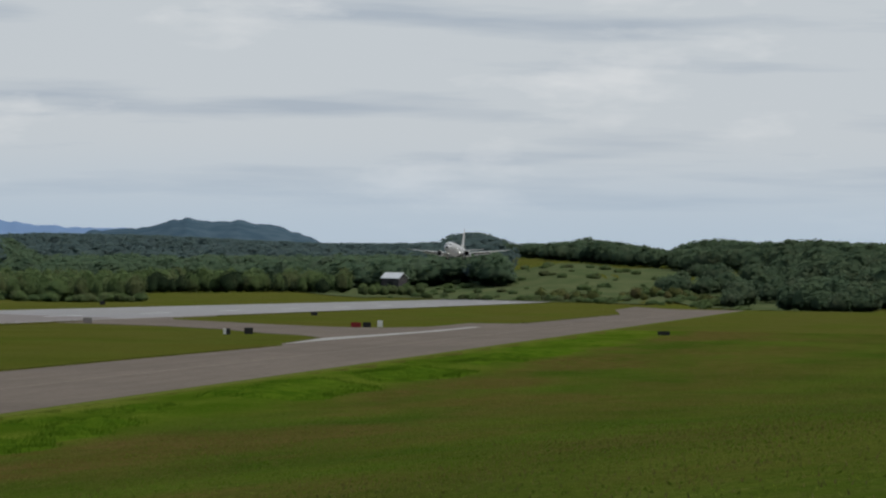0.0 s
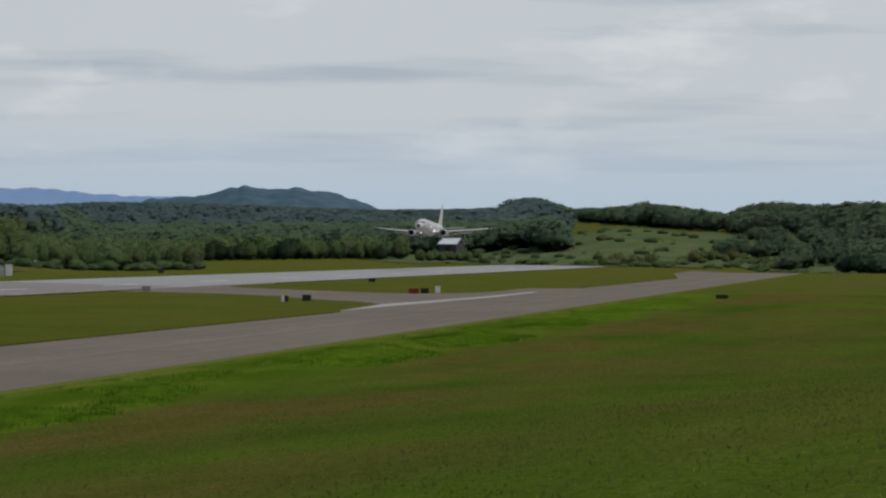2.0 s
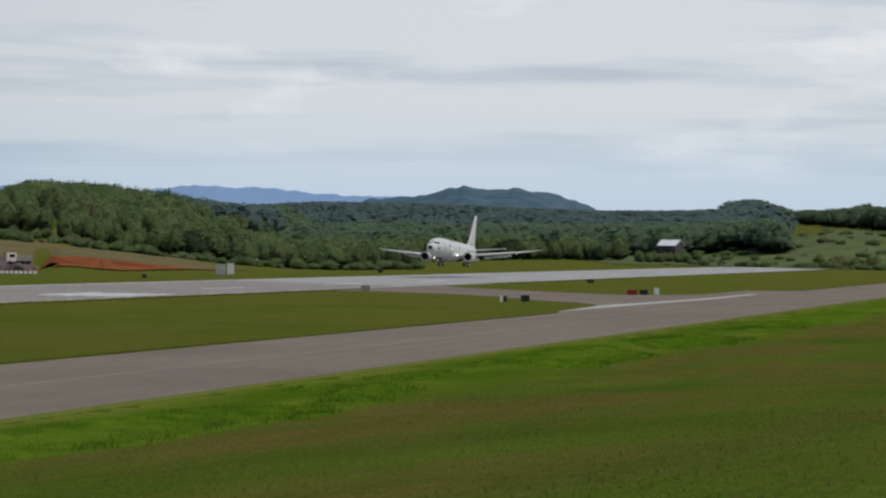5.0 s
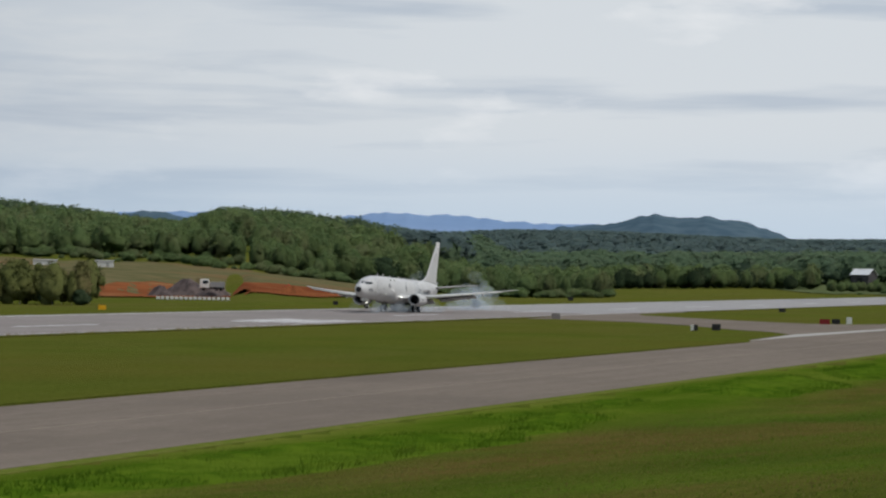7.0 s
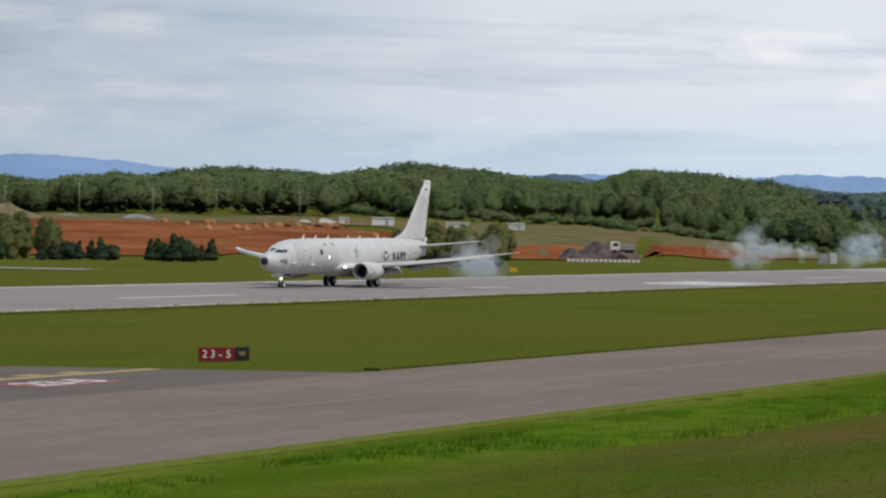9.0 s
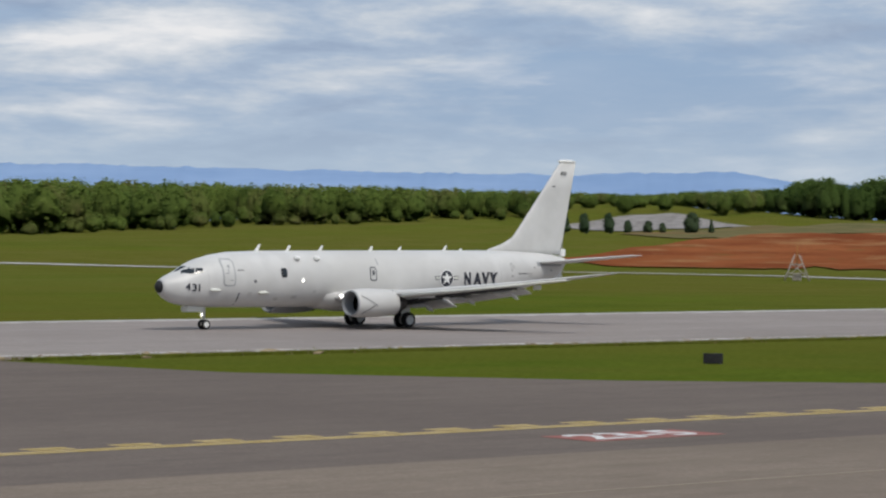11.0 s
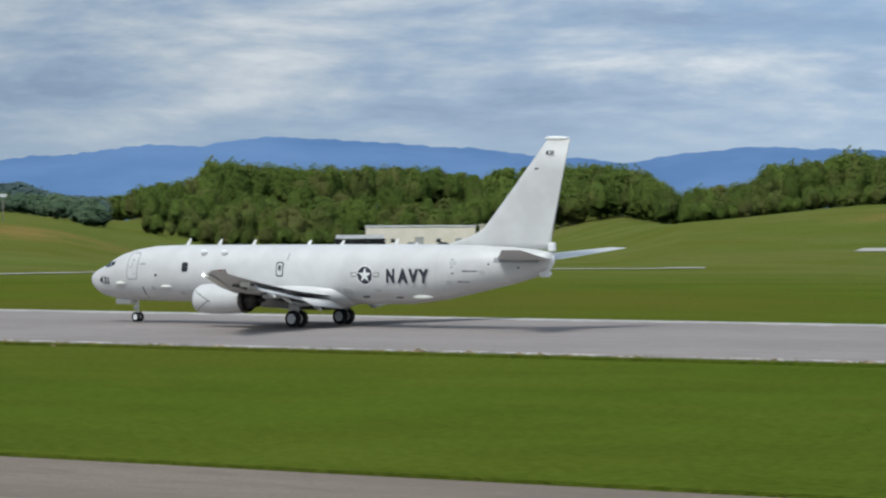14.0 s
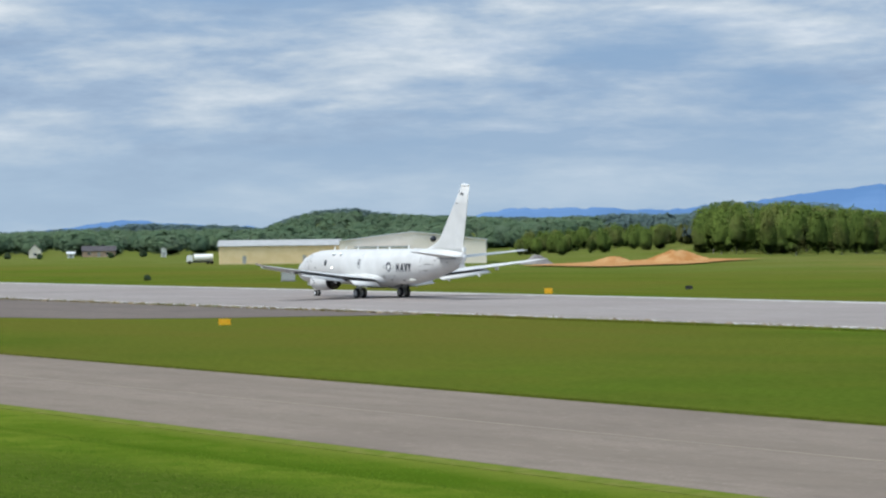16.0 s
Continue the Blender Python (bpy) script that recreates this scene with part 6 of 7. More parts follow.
for i in range(14):
    az, r = BR.uniform(56.5, 61.8), BR.uniform(700, 745)
    x, y = polar(az, r)
    m_ = pose(x, y, float(ground_z(x, y)) + 0.5, BR.uniform(-20, 20), BR.uniform(-20, 20), BR.uniform(0, 360))
    if first:
        rock.matrix_basis, first = m_, False
    else:
        copy_thing(rock, m_)
# low white barrier markers in a row before the site
marker = None
for i in range(16):
    x, y = polar(65.15 + i * 0.095, 585)
    m_ = pose(x, y, float(ground_z(x, y)), 0, 0, -66)
    if marker is None:
        marker = thing("barrier_marker", "low white barrier marker in a row", "barrier", m_, "row of barrier markers")
        part("board", box(-0.35, -0.08, 0.1, 0.35, 0.08, 0.65, SIGN_WHITE, "board", 0.03), marker)
        part("foot", box(-0.4, -0.2, -0.1, 0.4, 0.2, 0.1, GRAVEL, "foot"), marker)
    else:
        copy_thing(marker, m_)


# ---- single trees and shrubs near the field ----
def tree_meshes(shape, leaf, name):
    v, f, m_ = shape
    out = []
    for k, mm, nm in ((0, leaf, "crown"), (1, BARK, "trunk")):
        sel = f[m_ == k]
        used, inv = np.unique(sel, return_inverse=True)
        out.append((nm, mesh_of(name + "_" + nm, v[used], [tuple(int(q) for q in t_) for t_ in inv.reshape(-1, 3)], mm, True)))
    return out


SR = np.random.default_rng(77)
SHRUB = tree_meshes(tree_shape(SR, 8, 900, 0.024, 8, False, 0.08, 0.12, 0.05, 0.24, ICO3), LEAF_BROWN, "shrub")
SHRUB_B = tree_meshes(tree_shape(SR, 7, 900, 0.024, 7, False, 0.07, 0.11, 0.08, 0.21, ICO3), LEAF_BROWN, "shrub_b")
CONIFER = tree_meshes(tree_shape(SR, 10, 500, 0.035, 0, True), LEAF_DARK, "conifer")
CEDAR = tree_meshes(tree_shape(SR, 6, 500, 0.03, 0, False, 0.12, 0.17, 0.04, 0.26, ICO3), LEAF_DARK, "cedar")


def plant(meshes, az, r, h, w, label, name, group):
    x, y = polar(az, r)
    t = thing(name, label, "tree", pose(x, y, float(ground_z(x, y)) - 0.1, 0, 0, SR.uniform(0, 360)), group)
    if meshes is CONIFER and SR.random() < 0.6:
        meshes = CEDAR
    q = w * SR.uniform(0.75, 1.2)
    for nm, me in meshes:
        ob = part(nm, me, t)
        ob.scale = (h * q, h * q, h)
    return t


for az in (51.7, 51.9, 52.0, 52.2, 52.4, 52.6, 52.8, 53.0, 53.15, 53.3, 53.5, 53.7, 53.85, 54.0, 54.3, 54.5):
    plant(SHRUB if SR.random() < 0.5 else SHRUB_B, az + SR.uniform(-0.1, 0.1), 520 + SR.uniform(-6, 14), SR.uniform(6.5, 9.6), 1.15, "brown-green spindly shrub tree just coming into leaf", "shrub_tree", "thicket before the clay slope")
for az in (51.75, 52.1, 52.5, 52.75, 53.1, 53.45, 54.35, 54.6, 54.85, 55.1, 55.35, 55.55, 55.75, 56.55, 56.7, 56.8, 56.95, 57.05, 57.2, 57.3, 57.45, 57.6, 57.8):
    plant(CONIFER, az, 508 + SR.uniform(-3, 8), SR.uniform(3.0, 5.2), 1.6, "dark green bushy conifer in the grass", "conifer", "dark conifers before the clay slope")
for az in (61.65, 61.85, 62.0, 62.2, 62.35, 62.5, 62.7, 62.85, 63.0, 63.2, 63.4, 63.6, 63.75):
    plant(SHRUB if SR.random() < 0.5 else SHRUB_B, az, 490 + SR.uniform(-8, 10), SR.uniform(5.4, 8.4), 1.2, "brown-green spindly tree leafy to the ground", "shrub_tree", "thicket beside the runway")
for az in (61.8, 62.9, 63.6):
    plant(CONIFER, az, 484, SR.uniform(2.2, 3.2), 1.7, "dark green bushy conifer in the grass", "conifer", "dark conifers beside the runway")
for az in (69.45, 69.62, 69.8, 70.05, 70.3, 70.5):
    plant(CONIFER, az, 1000 + SR.uniform(-20, 20), SR.uniform(8, 11), 1.5, "tall dark conifer at the wood's edge", "conifer", "tall dark conifers")
for az in (-13.6, -12.9, -12.4, -11.8, -11.2, -10.8, -10.0, -9.6):
    plant(CONIFER, az, 660 + SR.uniform(-10, 10), SR.uniform(3.4, 5.4), 1.3, "small dark conifer in a row on the slope", "conifer", "row of conifers on the slope")
for az, r, h in ((-67.35, 1030, 2.4), (-68.0, 1060, 2.6), (-65.9, 1060, 2.2), (-65.25, 1090, 3.2), (-65.17, 474, 1.1)):
    plant(CEDAR, az, r, h, 1.9, "low dark green bush in the field", "bush", "bushes at the far field edge")
for az in (42.9, 43.3, 43.8, 44.2, 44.6, 44.9, 45.5, 45.9):
    plant(CONIFER, az, 745, SR.uniform(3, 6), 1.2, "small dark conifer on the gravel terrace", "conifer", "conifers on the terrace")

# ---- boundary fence ----
fence = thing("fence", "grey chain-link boundary fence before the trees", "fence", pose(0, 0, 0))
post_me = tube([(0, 0, -0.3), (0, 0, 2.0)], 0.04, ROOF_GREY, "post", 6)
azs = np.arange(-8.0, 22.0, 0.36)
for az in azs:
    x, y = polar(az, 566)
    p_ = part("post", post_me, fence)
    p_.location = (x, y, float(ground_z(x, y)))
for hz in (0.25, 1.1, 1.9):
    pts = [(*polar(az, 566), float(ground_z(*polar(az, 566))) + hz) for az in azs]
    part("rail", tube(pts, 0.014, ROOF_GREY, "rail", 5), fence)
x, y = polar(-1.42, 560)
t = thing("white_marker", "small white marker box by the fence", "marker", pose(x, y, float(ground_z(x, y))))
part("body", box(-0.35, -0.3, 0, 0.35, 0.3, 0.8, SIGN_WHITE, "body", 0.06), t)
part("cap", box(-0.4, -0.35, 0.8, 0.4, 0.35, 0.9, SIGN_WHITE, "cap", 0.03), t)

# a triangle of bleached gravel in the grass beyond the runway
tagged(new("gravel_triangle", slab([(-36, 322), (-15.5, 325.5), (-16.2, 320)], 0.06, SHOULDER, "gravel_triangle", 0.6)), "triangle of pale gravel in the grass", "gravel", kind="structure")
# ---- the aircraft ----
def at_u(u):
    return u - 19.64


def fuselage_ring(u, zb, zt, hw, n=40):
    zc, hh = (zb + zt) / 2, (zt - zb) / 2
    ring = []
    for j in range(n):
        a = 2 * math.pi * j / n
        c, s = math.cos(a), math.sin(a)
        ring.append((at_u(u), hw * math.copysign(abs(c) ** 0.94, c), zc + hh * math.copysign(abs(s) ** 0.94, s)))
    return ring


STATIONS = [(0.27, 2.52, 3.41, 0.47), (0.42, 2.37, 3.53, 0.61), (0.8, 2.10, 3.72, 0.84), (1.25, 1.89, 3.90, 1.05), (1.7, 1.77, 4.10, 1.22), (2.2, 1.68, 4.37, 1.37),
            (2.7, 1.62, 4.64, 1.50), (3.2, 1.58, 4.84, 1.61), (4.4, 1.54, 5.15, 1.77), (5.9, 1.51, 5.37, 1.86), (8.5, 1.50, 5.46, 1.88)]
STATIONS += [(12, 1.50, 5.48, 1.88), (16, 1.50, 5.50, 1.88), (20, 1.50, 5.52, 1.88), (24, 1.52, 5.54, 1.88), (27.2, 1.58, 5.55, 1.87),
             (29.7, 1.89, 5.55, 1.78), (31.2, 2.20, 5.53, 1.66), (32.6, 2.50, 5.50, 1.48), (34.8, 2.98, 5.40, 1.12), (36.4, 3.42, 5.26, 0.80),
             (37.2, 3.85, 5.14, 0.55), (37.75, 4.35, 5.02, 0.30)]


def side_y(u, z):
    """How far the port skin stands from the middle, at a station and height."""
    k = np.array(STATIONS)
    zb, zt, hw = (float(np.interp(u, k[:, 0], k[:, i])) for i in (1, 2, 3))
    q = min(0.999, abs(z - (zb + zt) / 2) / ((zt - zb) / 2))
    return -hw * (1 - q ** (2 / 0.94)) ** (0.94 / 2)


def skin_patch(u0, u1, z0, z1, mat_, name, off=0.012, nu=6, nz=6, corner=0.0):
    """A thin plate that follows the port side of the hull."""
    verts, faces = [], []
    for d in (off, -0.02):
        for i in range(nu + 1):
            for j in range(nz + 1):
                u, z = u0 + (u1 - u0) * i / nu, z0 + (z1 - z0) * j / nz
                if corner and i in (0, nu) and j in (0, nz):
                    u += corner * (1 if i == 0 else -1)
                verts.append((at_u(u), side_y(u, z) - d, z))
    m_ = (nu + 1) * (nz + 1)
    for i in range(nu):
        for j in range(nz):
            a = i * (nz + 1) + j
            faces.append((a, a + nz + 1, a + nz + 2, a + 1))
    rim = [i * (nz + 1) for i in range(nu + 1)] + [nu * (nz + 1) + j for j in range(1, nz + 1)] + \
          [i * (nz + 1) + nz for i in range(nu - 1, -1, -1)] + [j for j in range(nz - 1, 0, -1)]
    for k in range(len(rim)):
        a, b = rim[k], rim[(k + 1) % len(rim)]
        faces.append((a, b, b + m_, a + m_))
    return mesh_of(name, verts, faces, mat_)


def quad_patch(corners, mat_, name, off=0.015, n=5):
    """A thin plate on the port side between four corners (station, height)."""
    (a, b, c, d), verts, faces = corners, [], []
    for lift in (off, -0.03):
        for i in range(n + 1):
            for j in range(n + 1):
                p, q = i / n, j / n
                u = (a[0] * (1 - p) + b[0] * p) * (1 - q) + (d[0] * (1 - p) + c[0] * p) * q
                z = (a[1] * (1 - p) + b[1] * p) * (1 - q) + (d[1] * (1 - p) + c[1] * p) * q
                verts.append((at_u(u), side_y(u, z) - lift, z))
    m_ = (n + 1) ** 2
    for i in range(n):
        for j in range(n):
            k = i * (n + 1) + j
            faces.append((k, k + n + 1, k + n + 2, k + 1))
    rim = [i * (n + 1) for i in range(n + 1)] + [n * (n + 1) + j for j in range(1, n + 1)] + [i * (n + 1) + n for i in range(n - 1, -1, -1)] + list(range(n - 1, 0, -1))
    for k in range(len(rim)):
        faces.append((rim[k], rim[(k + 1) % len(rim)], rim[(k + 1) % len(rim)] + m_, rim[k] + m_))
    return mesh_of(name, verts, faces, mat_)


def fitted(text, width, height, mat_, name, bold):
    """Letters stretched to a width and height."""
    me = letters(text, 1.0, mat_, name, 1.08, bold)
    xs, zs = [v.co.x for v in me.vertices], [v.co.z for v in me.vertices]
    me.transform(Matrix.Translation((-(min(xs) + max(xs)) / 2, 0, -(min(zs) + max(zs)) / 2)))
    me.transform(Matrix.Diagonal((width / (max(xs) - min(xs)), 1, height / (max(zs) - min(zs)), 1)))
    return me


def foil(u0, u1, y, z, t, n=9, droop=0.0):
    """A wing section between leading and trailing edge, t thick."""
    top, bot = [], []
    for i in range(n + 1):
        k = 0.5 - 0.5 * math.cos(math.pi * i / n)
        h = t * (2.97 * math.sqrt(k) - 1.26 * k - 3.516 * k ** 2 + 2.843 * k ** 3 - 1.037 * k ** 4) * 0.5 / 0.5 * 0.5
        zz = z - droop * max(0, k - 0.72) * (u1 - u0)
        top.append((at_u(u0 + (u1 - u0) * k), y, zz + h * 1.15))
        bot.append((at_u(u0 + (u1 - u0) * k), y, zz - h * 0.85))
    return top + bot[-2:0:-1]


def fin_foil(u0, u1, z, t, n=8):
    a, b = [], []
    for i in range(n + 1):
        k = 0.5 - 0.5 * math.cos(math.pi * i / n)
        h = t * (2.97 * math.sqrt(k) - 1.26 * k - 3.516 * k ** 2 + 2.843 * k ** 3 - 1.037 * k ** 4) * 0.5
        a.append((at_u(u0 + (u1 - u0) * k), h, z))
        b.append((at_u(u0 + (u1 - u0) * k), -h, z))
    return a + b[-2:0:-1]


def round_ring(u, y, z, r, n=28, flat=0.0, drop=0.0):
    out = []
    for j in range(n):
        a = 2 * math.pi * j / n
        zz = r * math.sin(a)
        if zz < 0:
            zz *= 1 - flat
        out.append((at_u(u), y + r * math.cos(a) * (1 + flat * 0.35), z + zz + drop))
    return out


def pod(u0, u1, y, z, ry, rz, mat_, name, n=14, k=9):
    """A streamlined blister."""
    rings = []
    for i in range(k + 1):
        q = 0.02 + 0.96 * i / k
        s = math.sin(math.pi * q ** 0.8) ** 0.6
        rings.append([(at_u(u0 + (u1 - u0) * q), y + ry * s * math.cos(2 * math.pi * j / n), z + rz * s * math.sin(2 * math.pi * j / n)) for j in range(n)])
    return loft(rings, mat_, name)


def blade(u, z, h, chord, mat_, name="blade_antenna", rake=0.35):
    rings = []
    for k in (0.0, 0.85, 1.0):
        c = chord * (1 - 0.45 * k)
        rings.append([(at_u(u + rake * k * h + c * dx), dy * (1 - 0.5 * k), z + k * h) for dx, dy in
                      ((-0.5, 0), (-0.2, 0.035), (0.3, 0.03), (0.5, 0), (0.3, -0.03), (-0.2, -0.035))])
    return loft(rings, mat_, name, smooth=False)


def wheel(radius, width, name, parent, pos):
    """A tyre with a pale rim, axle across the track."""
    prof = [(-0.5, 0.55), (-0.5, 0.80), (-0.40, 0.95), (-0.2, 1.0), (0.2, 1.0), (0.40, 0.95), (0.5, 0.80), (0.5, 0.55)]
    rings = [[(radius * rr * math.cos(2 * math.pi * j / 28), w * width, radius * rr * math.sin(2 * math.pi * j / 28)) for j in range(28)] for w, rr in prof]
    ob = new(name)
    ob.parent = parent
    ob.location = pos
    part("tyre", loft(rings, RUBBER, "tyre"), ob, "black rubber tyre")
    rim = [[(radius * rr * math.cos(2 * math.pi * j / 20), w * width, radius * rr * math.sin(2 * math.pi * j / 20)) for j in range(20)]
           for w, rr in ((-0.56, 0.14), (-0.58, 0.2), (-0.535, 0.28), (-0.525, 0.50), (-0.545, 0.58), (-0.50, 0.60), (0.50, 0.60), (0.545, 0.58), (0.525, 0.50), (0.535, 0.28), (0.58, 0.2), (0.56, 0.14))]
    part("rim", loft(rim, SIGN_WHITE, "rim", smooth=False), ob, "white painted wheel rim")
    return ob


def build_aircraft():
    p = thing("airplane", "pale grey-white twin-jet patrol aircraft with dark lettering, flaps and wheels down", "airplane")
    part("fuselage", loft([fuselage_ring(*s) for s in STATIONS], PAINT, "fuselage"), p)
    part("radome", loft([fuselage_ring(*s) for s in ((-0.02, 2.93, 3.03, 0.05), (0.02, 2.82, 3.14, 0.18), (0.09, 2.70, 3.25, 0.29), (0.16, 2.62, 3.32, 0.37), (0.27, 2.52, 3.41, 0.47))], BLACK, "radome"), p, "black nose radome")
    fairing = [(12.6, 2.0, 0.7, 0.5), (13.6, 1.35, 1.5, 0.9), (15.5, 1.15, 1.75, 1.1), (19.6, 1.12, 1.8, 1.1), (21.6, 1.2, 1.65, 1.0), (23.6, 1.75, 0.8, 0.5)]
    part("belly_fairing", loft([[(at_u(u), hw * math.cos(2 * math.pi * j / 20) * 1.12, zb + hh + hh * math.sin(2 * math.pi * j / 20)) for j in range(20)] for u, zb, hw, hh in fairing], PAINT, "belly_fairing"), p)
    # cockpit windows
    for corners in (((1.60, 3.96), (2.32, 3.84), (2.52, 4.25), (1.92, 4.16)), ((2.40, 3.86), (2.98, 4.02), (3.02, 4.27), (2.60, 4.26))):
        for side in (-1, 1):
            me = quad_patch(corners, GLASS_DARK, "cockpit_window")
            if side == 1:
                me.transform(Matrix.Diagonal((1, -1, 1, 1)))
                me.flip_normals()
            part("cockpit_window", me, p, "dark cockpit window pane")
    wind = []
    for y0, y1 in ((-0.72, -0.05), (0.05, 0.72)):
        verts = [(at_u(1.42 + 0.28 * abs(y) + k * 0.72), y, 3.99 + k * 0.42 - 0.16 * abs(y)) for k in (0, 1) for y in (y0, y1)]
        low = [(x, y, z - 0.12) for x, y, z in verts]
        part("windscreen", mesh_of("windscreen", verts + low, [(0, 1, 3, 2), (4, 6, 7, 5), (0, 4, 5, 1), (2, 3, 7, 6), (0, 2, 6, 4), (1, 5, 7, 3)], GLASS_DARK), p, "dark cockpit windscreen")
    # doors: thin dark outline and a flush panel
    for u0, u1, z0, z1 in ((4.40, 5.40, 3.02, 4.92), (17.25, 17.85, 3.35, 4.35)):
        part("door_seal", skin_patch(u0, u1, z0, z1, INK if u0 > 9 else PAINT_DARK, "door_seal", 0.006, 5, 10, 0.12), p, "thin grey door outline")
        part("door", skin_patch(u0 + 0.08, u1 - 0.08, z0 + 0.08, z1 - 0.08, PAINT, "door", 0.018, 5, 10, 0.1), p, "pale grey fuselage door")
    for u0, u1, z0, z1, m_, nm in ((4.84, 5.00, 4.30, 4.48, PAINT_DARK, "door_window"), (4.62, 4.86, 3.86, 3.92, PAINT_DARK, "door_handle"), (4.98, 5.20, 3.40, 3.46, PAINT_DARK, "door_mark"),
                                   (4.84, 4.90, 3.96, 4.22, PAINT_DARK, "door_mark")):
        part(nm, skin_patch(u0, u1, z0, z1, m_, nm, 0.026, 2, 2), p)
    # faint seams round the hull and small service panels
    for u in (3.3, 29.9):
        k = np.array(STATIONS)
        zb, zt = (float(np.interp(u, k[:, 0], k[:, i])) for i in (1, 2))
        part("hull_seam", skin_patch(u - 0.012, u + 0.012, zb + 0.12, zt - 0.10, PAINT_SEAM, "hull_seam", 0.004, 1, 14), p)
    for u0, u1, z0, z1 in ((6.5, 6.9, 2.3, 2.6), (8.9, 9.3, 2.0, 2.2), (10.4, 10.9, 2.1, 2.35), (12.2, 12.5, 2.5, 2.7), (22.6, 23.3, 2.2, 2.6), (25.1, 25.6, 2.4, 2.6), (30.6, 31.0, 2.9, 3.2), (30.9, 31.4, 4.2, 4.5), (33.0, 33.4, 3.6, 3.9)):
        part("service_panel", skin_patch(u0, u1, z0, z1, PAINT_SEAM, "service_panel", 0.004, 3, 3), p)
    for u0, u1, z0, z1 in ((31.0, 31.12, 4.55, 4.62), (31.0, 31.12, 4.05, 4.12), (31.05, 31.2, 3.62, 3.70), (33.6, 33.72, 4.25, 4.33), (34.9, 35.1, 4.55, 4.62), (35.6, 35.75, 4.02, 4.12)):
        part("stencil_mark", skin_patch(u0, u1, z0, z1, INK, "stencil_mark", 0.012, 2, 2), p)
    part("streak", skin_patch(18.05, 18.12, 4.45, 4.95, PAINT_DARK, "streak", 0.010, 2, 4), p)
    part("hatch_window", skin_patch(17.45, 17.66, 3.75, 4.12, INK, "hatch_window", 0.026, 2, 3, 0.03), p, "small dark hatch window")
    part("observer_window", skin_patch(9.30, 9.80, 3.62, 4.27, BLACK, "observer_window", 0.02, 4, 6, 0.08), p, "dark square observer window")
    part("observer_window", skin_patch(9.45, 9.80, 3.70, 4.20, GLASS_DARK, "window_glass", 0.03, 4, 6, 0.05), p)
    for u, z, r in ((7.05, 3.35, 0.10), (4.95, 4.35, 0.07)):
        part("port_cover", skin_patch(u - r, u + r, z - r, z + r, INK, "port_cover", 0.012, 3, 3, 0.05), p)
    for u0, u1, z0, z1 in ((5.75, 5.83, 1.75, 2.55), (26.6, 27.1, 1.98, 2.08), (24.0, 24.5, 2.0, 2.1), (31.8, 32.9, 3.80, 3.86), (31.4, 32.2, 3.1, 3.15), (5.6, 6.1, 4.1, 4.15)):
        part("panel_mark", skin_patch(u0, u1, z0, z1, INK, "panel_mark", 0.012, 3, 3), p)
    for u0, u1, z in ((3.35, 4.30, 2.75), (7.40, 8.35, 2.55)):
        part("sensor_blister", pod(u0, u1, side_y((u0 + u1) / 2, z) - 0.03, z, 0.16, 0.13, PAINT_WARM, "sensor_blister"), p, "white sensor blister")
    part("sensor_blister", pod(27.75, 29.4, side_y(28.5, 2.1) - 0.02, 2.08, 0.22, 0.19, PAINT_WARM, "sensor_blister"), p, "white sensor blister")
    for u in (10.95, 12.7):
        part("dome_antenna", pod(u - 0.27, u + 0.27, side_y(u, 4.93) - 0.10, 4.95, 0.24, 0.20, SIGN_WHITE, "dome_antenna"), p, "small white dome antenna")
    part("side_light", pod(11.12, 11.28, side_y(11.2, 3.4) - 0.0, 3.4, 0.10, 0.085, LAMP, "side_light"), p, "glowing light on the fuselage side")
    for u, h in ((8.6, 0.48), (11.3, 0.42), (14.2, 0.42), (18.8, 0.40), (21.5, 0.38), (25.8, 0.50), (27.4, 0.26)):
        part("blade_antenna", blade(u - 0.16, 5.42, h, 0.36, SIGN_WHITE, rake=0.62), p, "small white blade antenna")
    part("chin_fairing", box(at_u(2.35), -0.42, 1.24, at_u(3.8), 0.42, 1.66, PAINT_WARM, "chin_fairing", 0.08), p, "white nose gear door")
    # lettering on the port side
    for ch, u0, u1 in (("N", 26.14, 26.78), ("A", 27.02, 27.84), ("V", 27.86, 28.62), ("Y", 28.64, 29.42)):
        me = fitted(ch, u1 - u0, 0.94, INK, "letter", 0.055)
        me.transform(Matrix.Translation((at_u((u0 + u1) / 2), -1.883, 3.48)))
        part("letter", me, p, "dark grey letter of the word NAVY")
    for ch, u0, u1 in (("4", 1.60, 1.98), ("3", 2.06, 2.40), ("1", 2.52, 2.64)):
        me = fitted(ch, u1 - u0, 0.50, INK, "number", 0.02)
        q = (u0 + u1) / 2
        me.transform(Matrix.Translation((at_u(q), side_y(q, 2.95) - 0.03, 3.0 - 0.08 * (q - 1.6))) @ Matrix.Rotation(radians(-16), 4, "Z"))
        part("number", me, p, "dark grey digit on the nose")
    for ch, u0, u1 in (("4", 37.26, 37.50), ("3", 37.54, 37.74), ("1", 37.81, 37.87)):
        for sgn in (-1, 1):
            me = fitted(ch, u1 - u0, 0.30, INK, "number", 0.012)
            if sgn > 0:
                me.transform(Matrix.Rotation(math.pi, 4, "Z"))
            me.transform(Matrix.Translation((at_u((u0 + u1) / 2), sgn * 0.16, 11.50)))
            part("number", me, p, "dark grey digit on the tail fin")
    disc = []
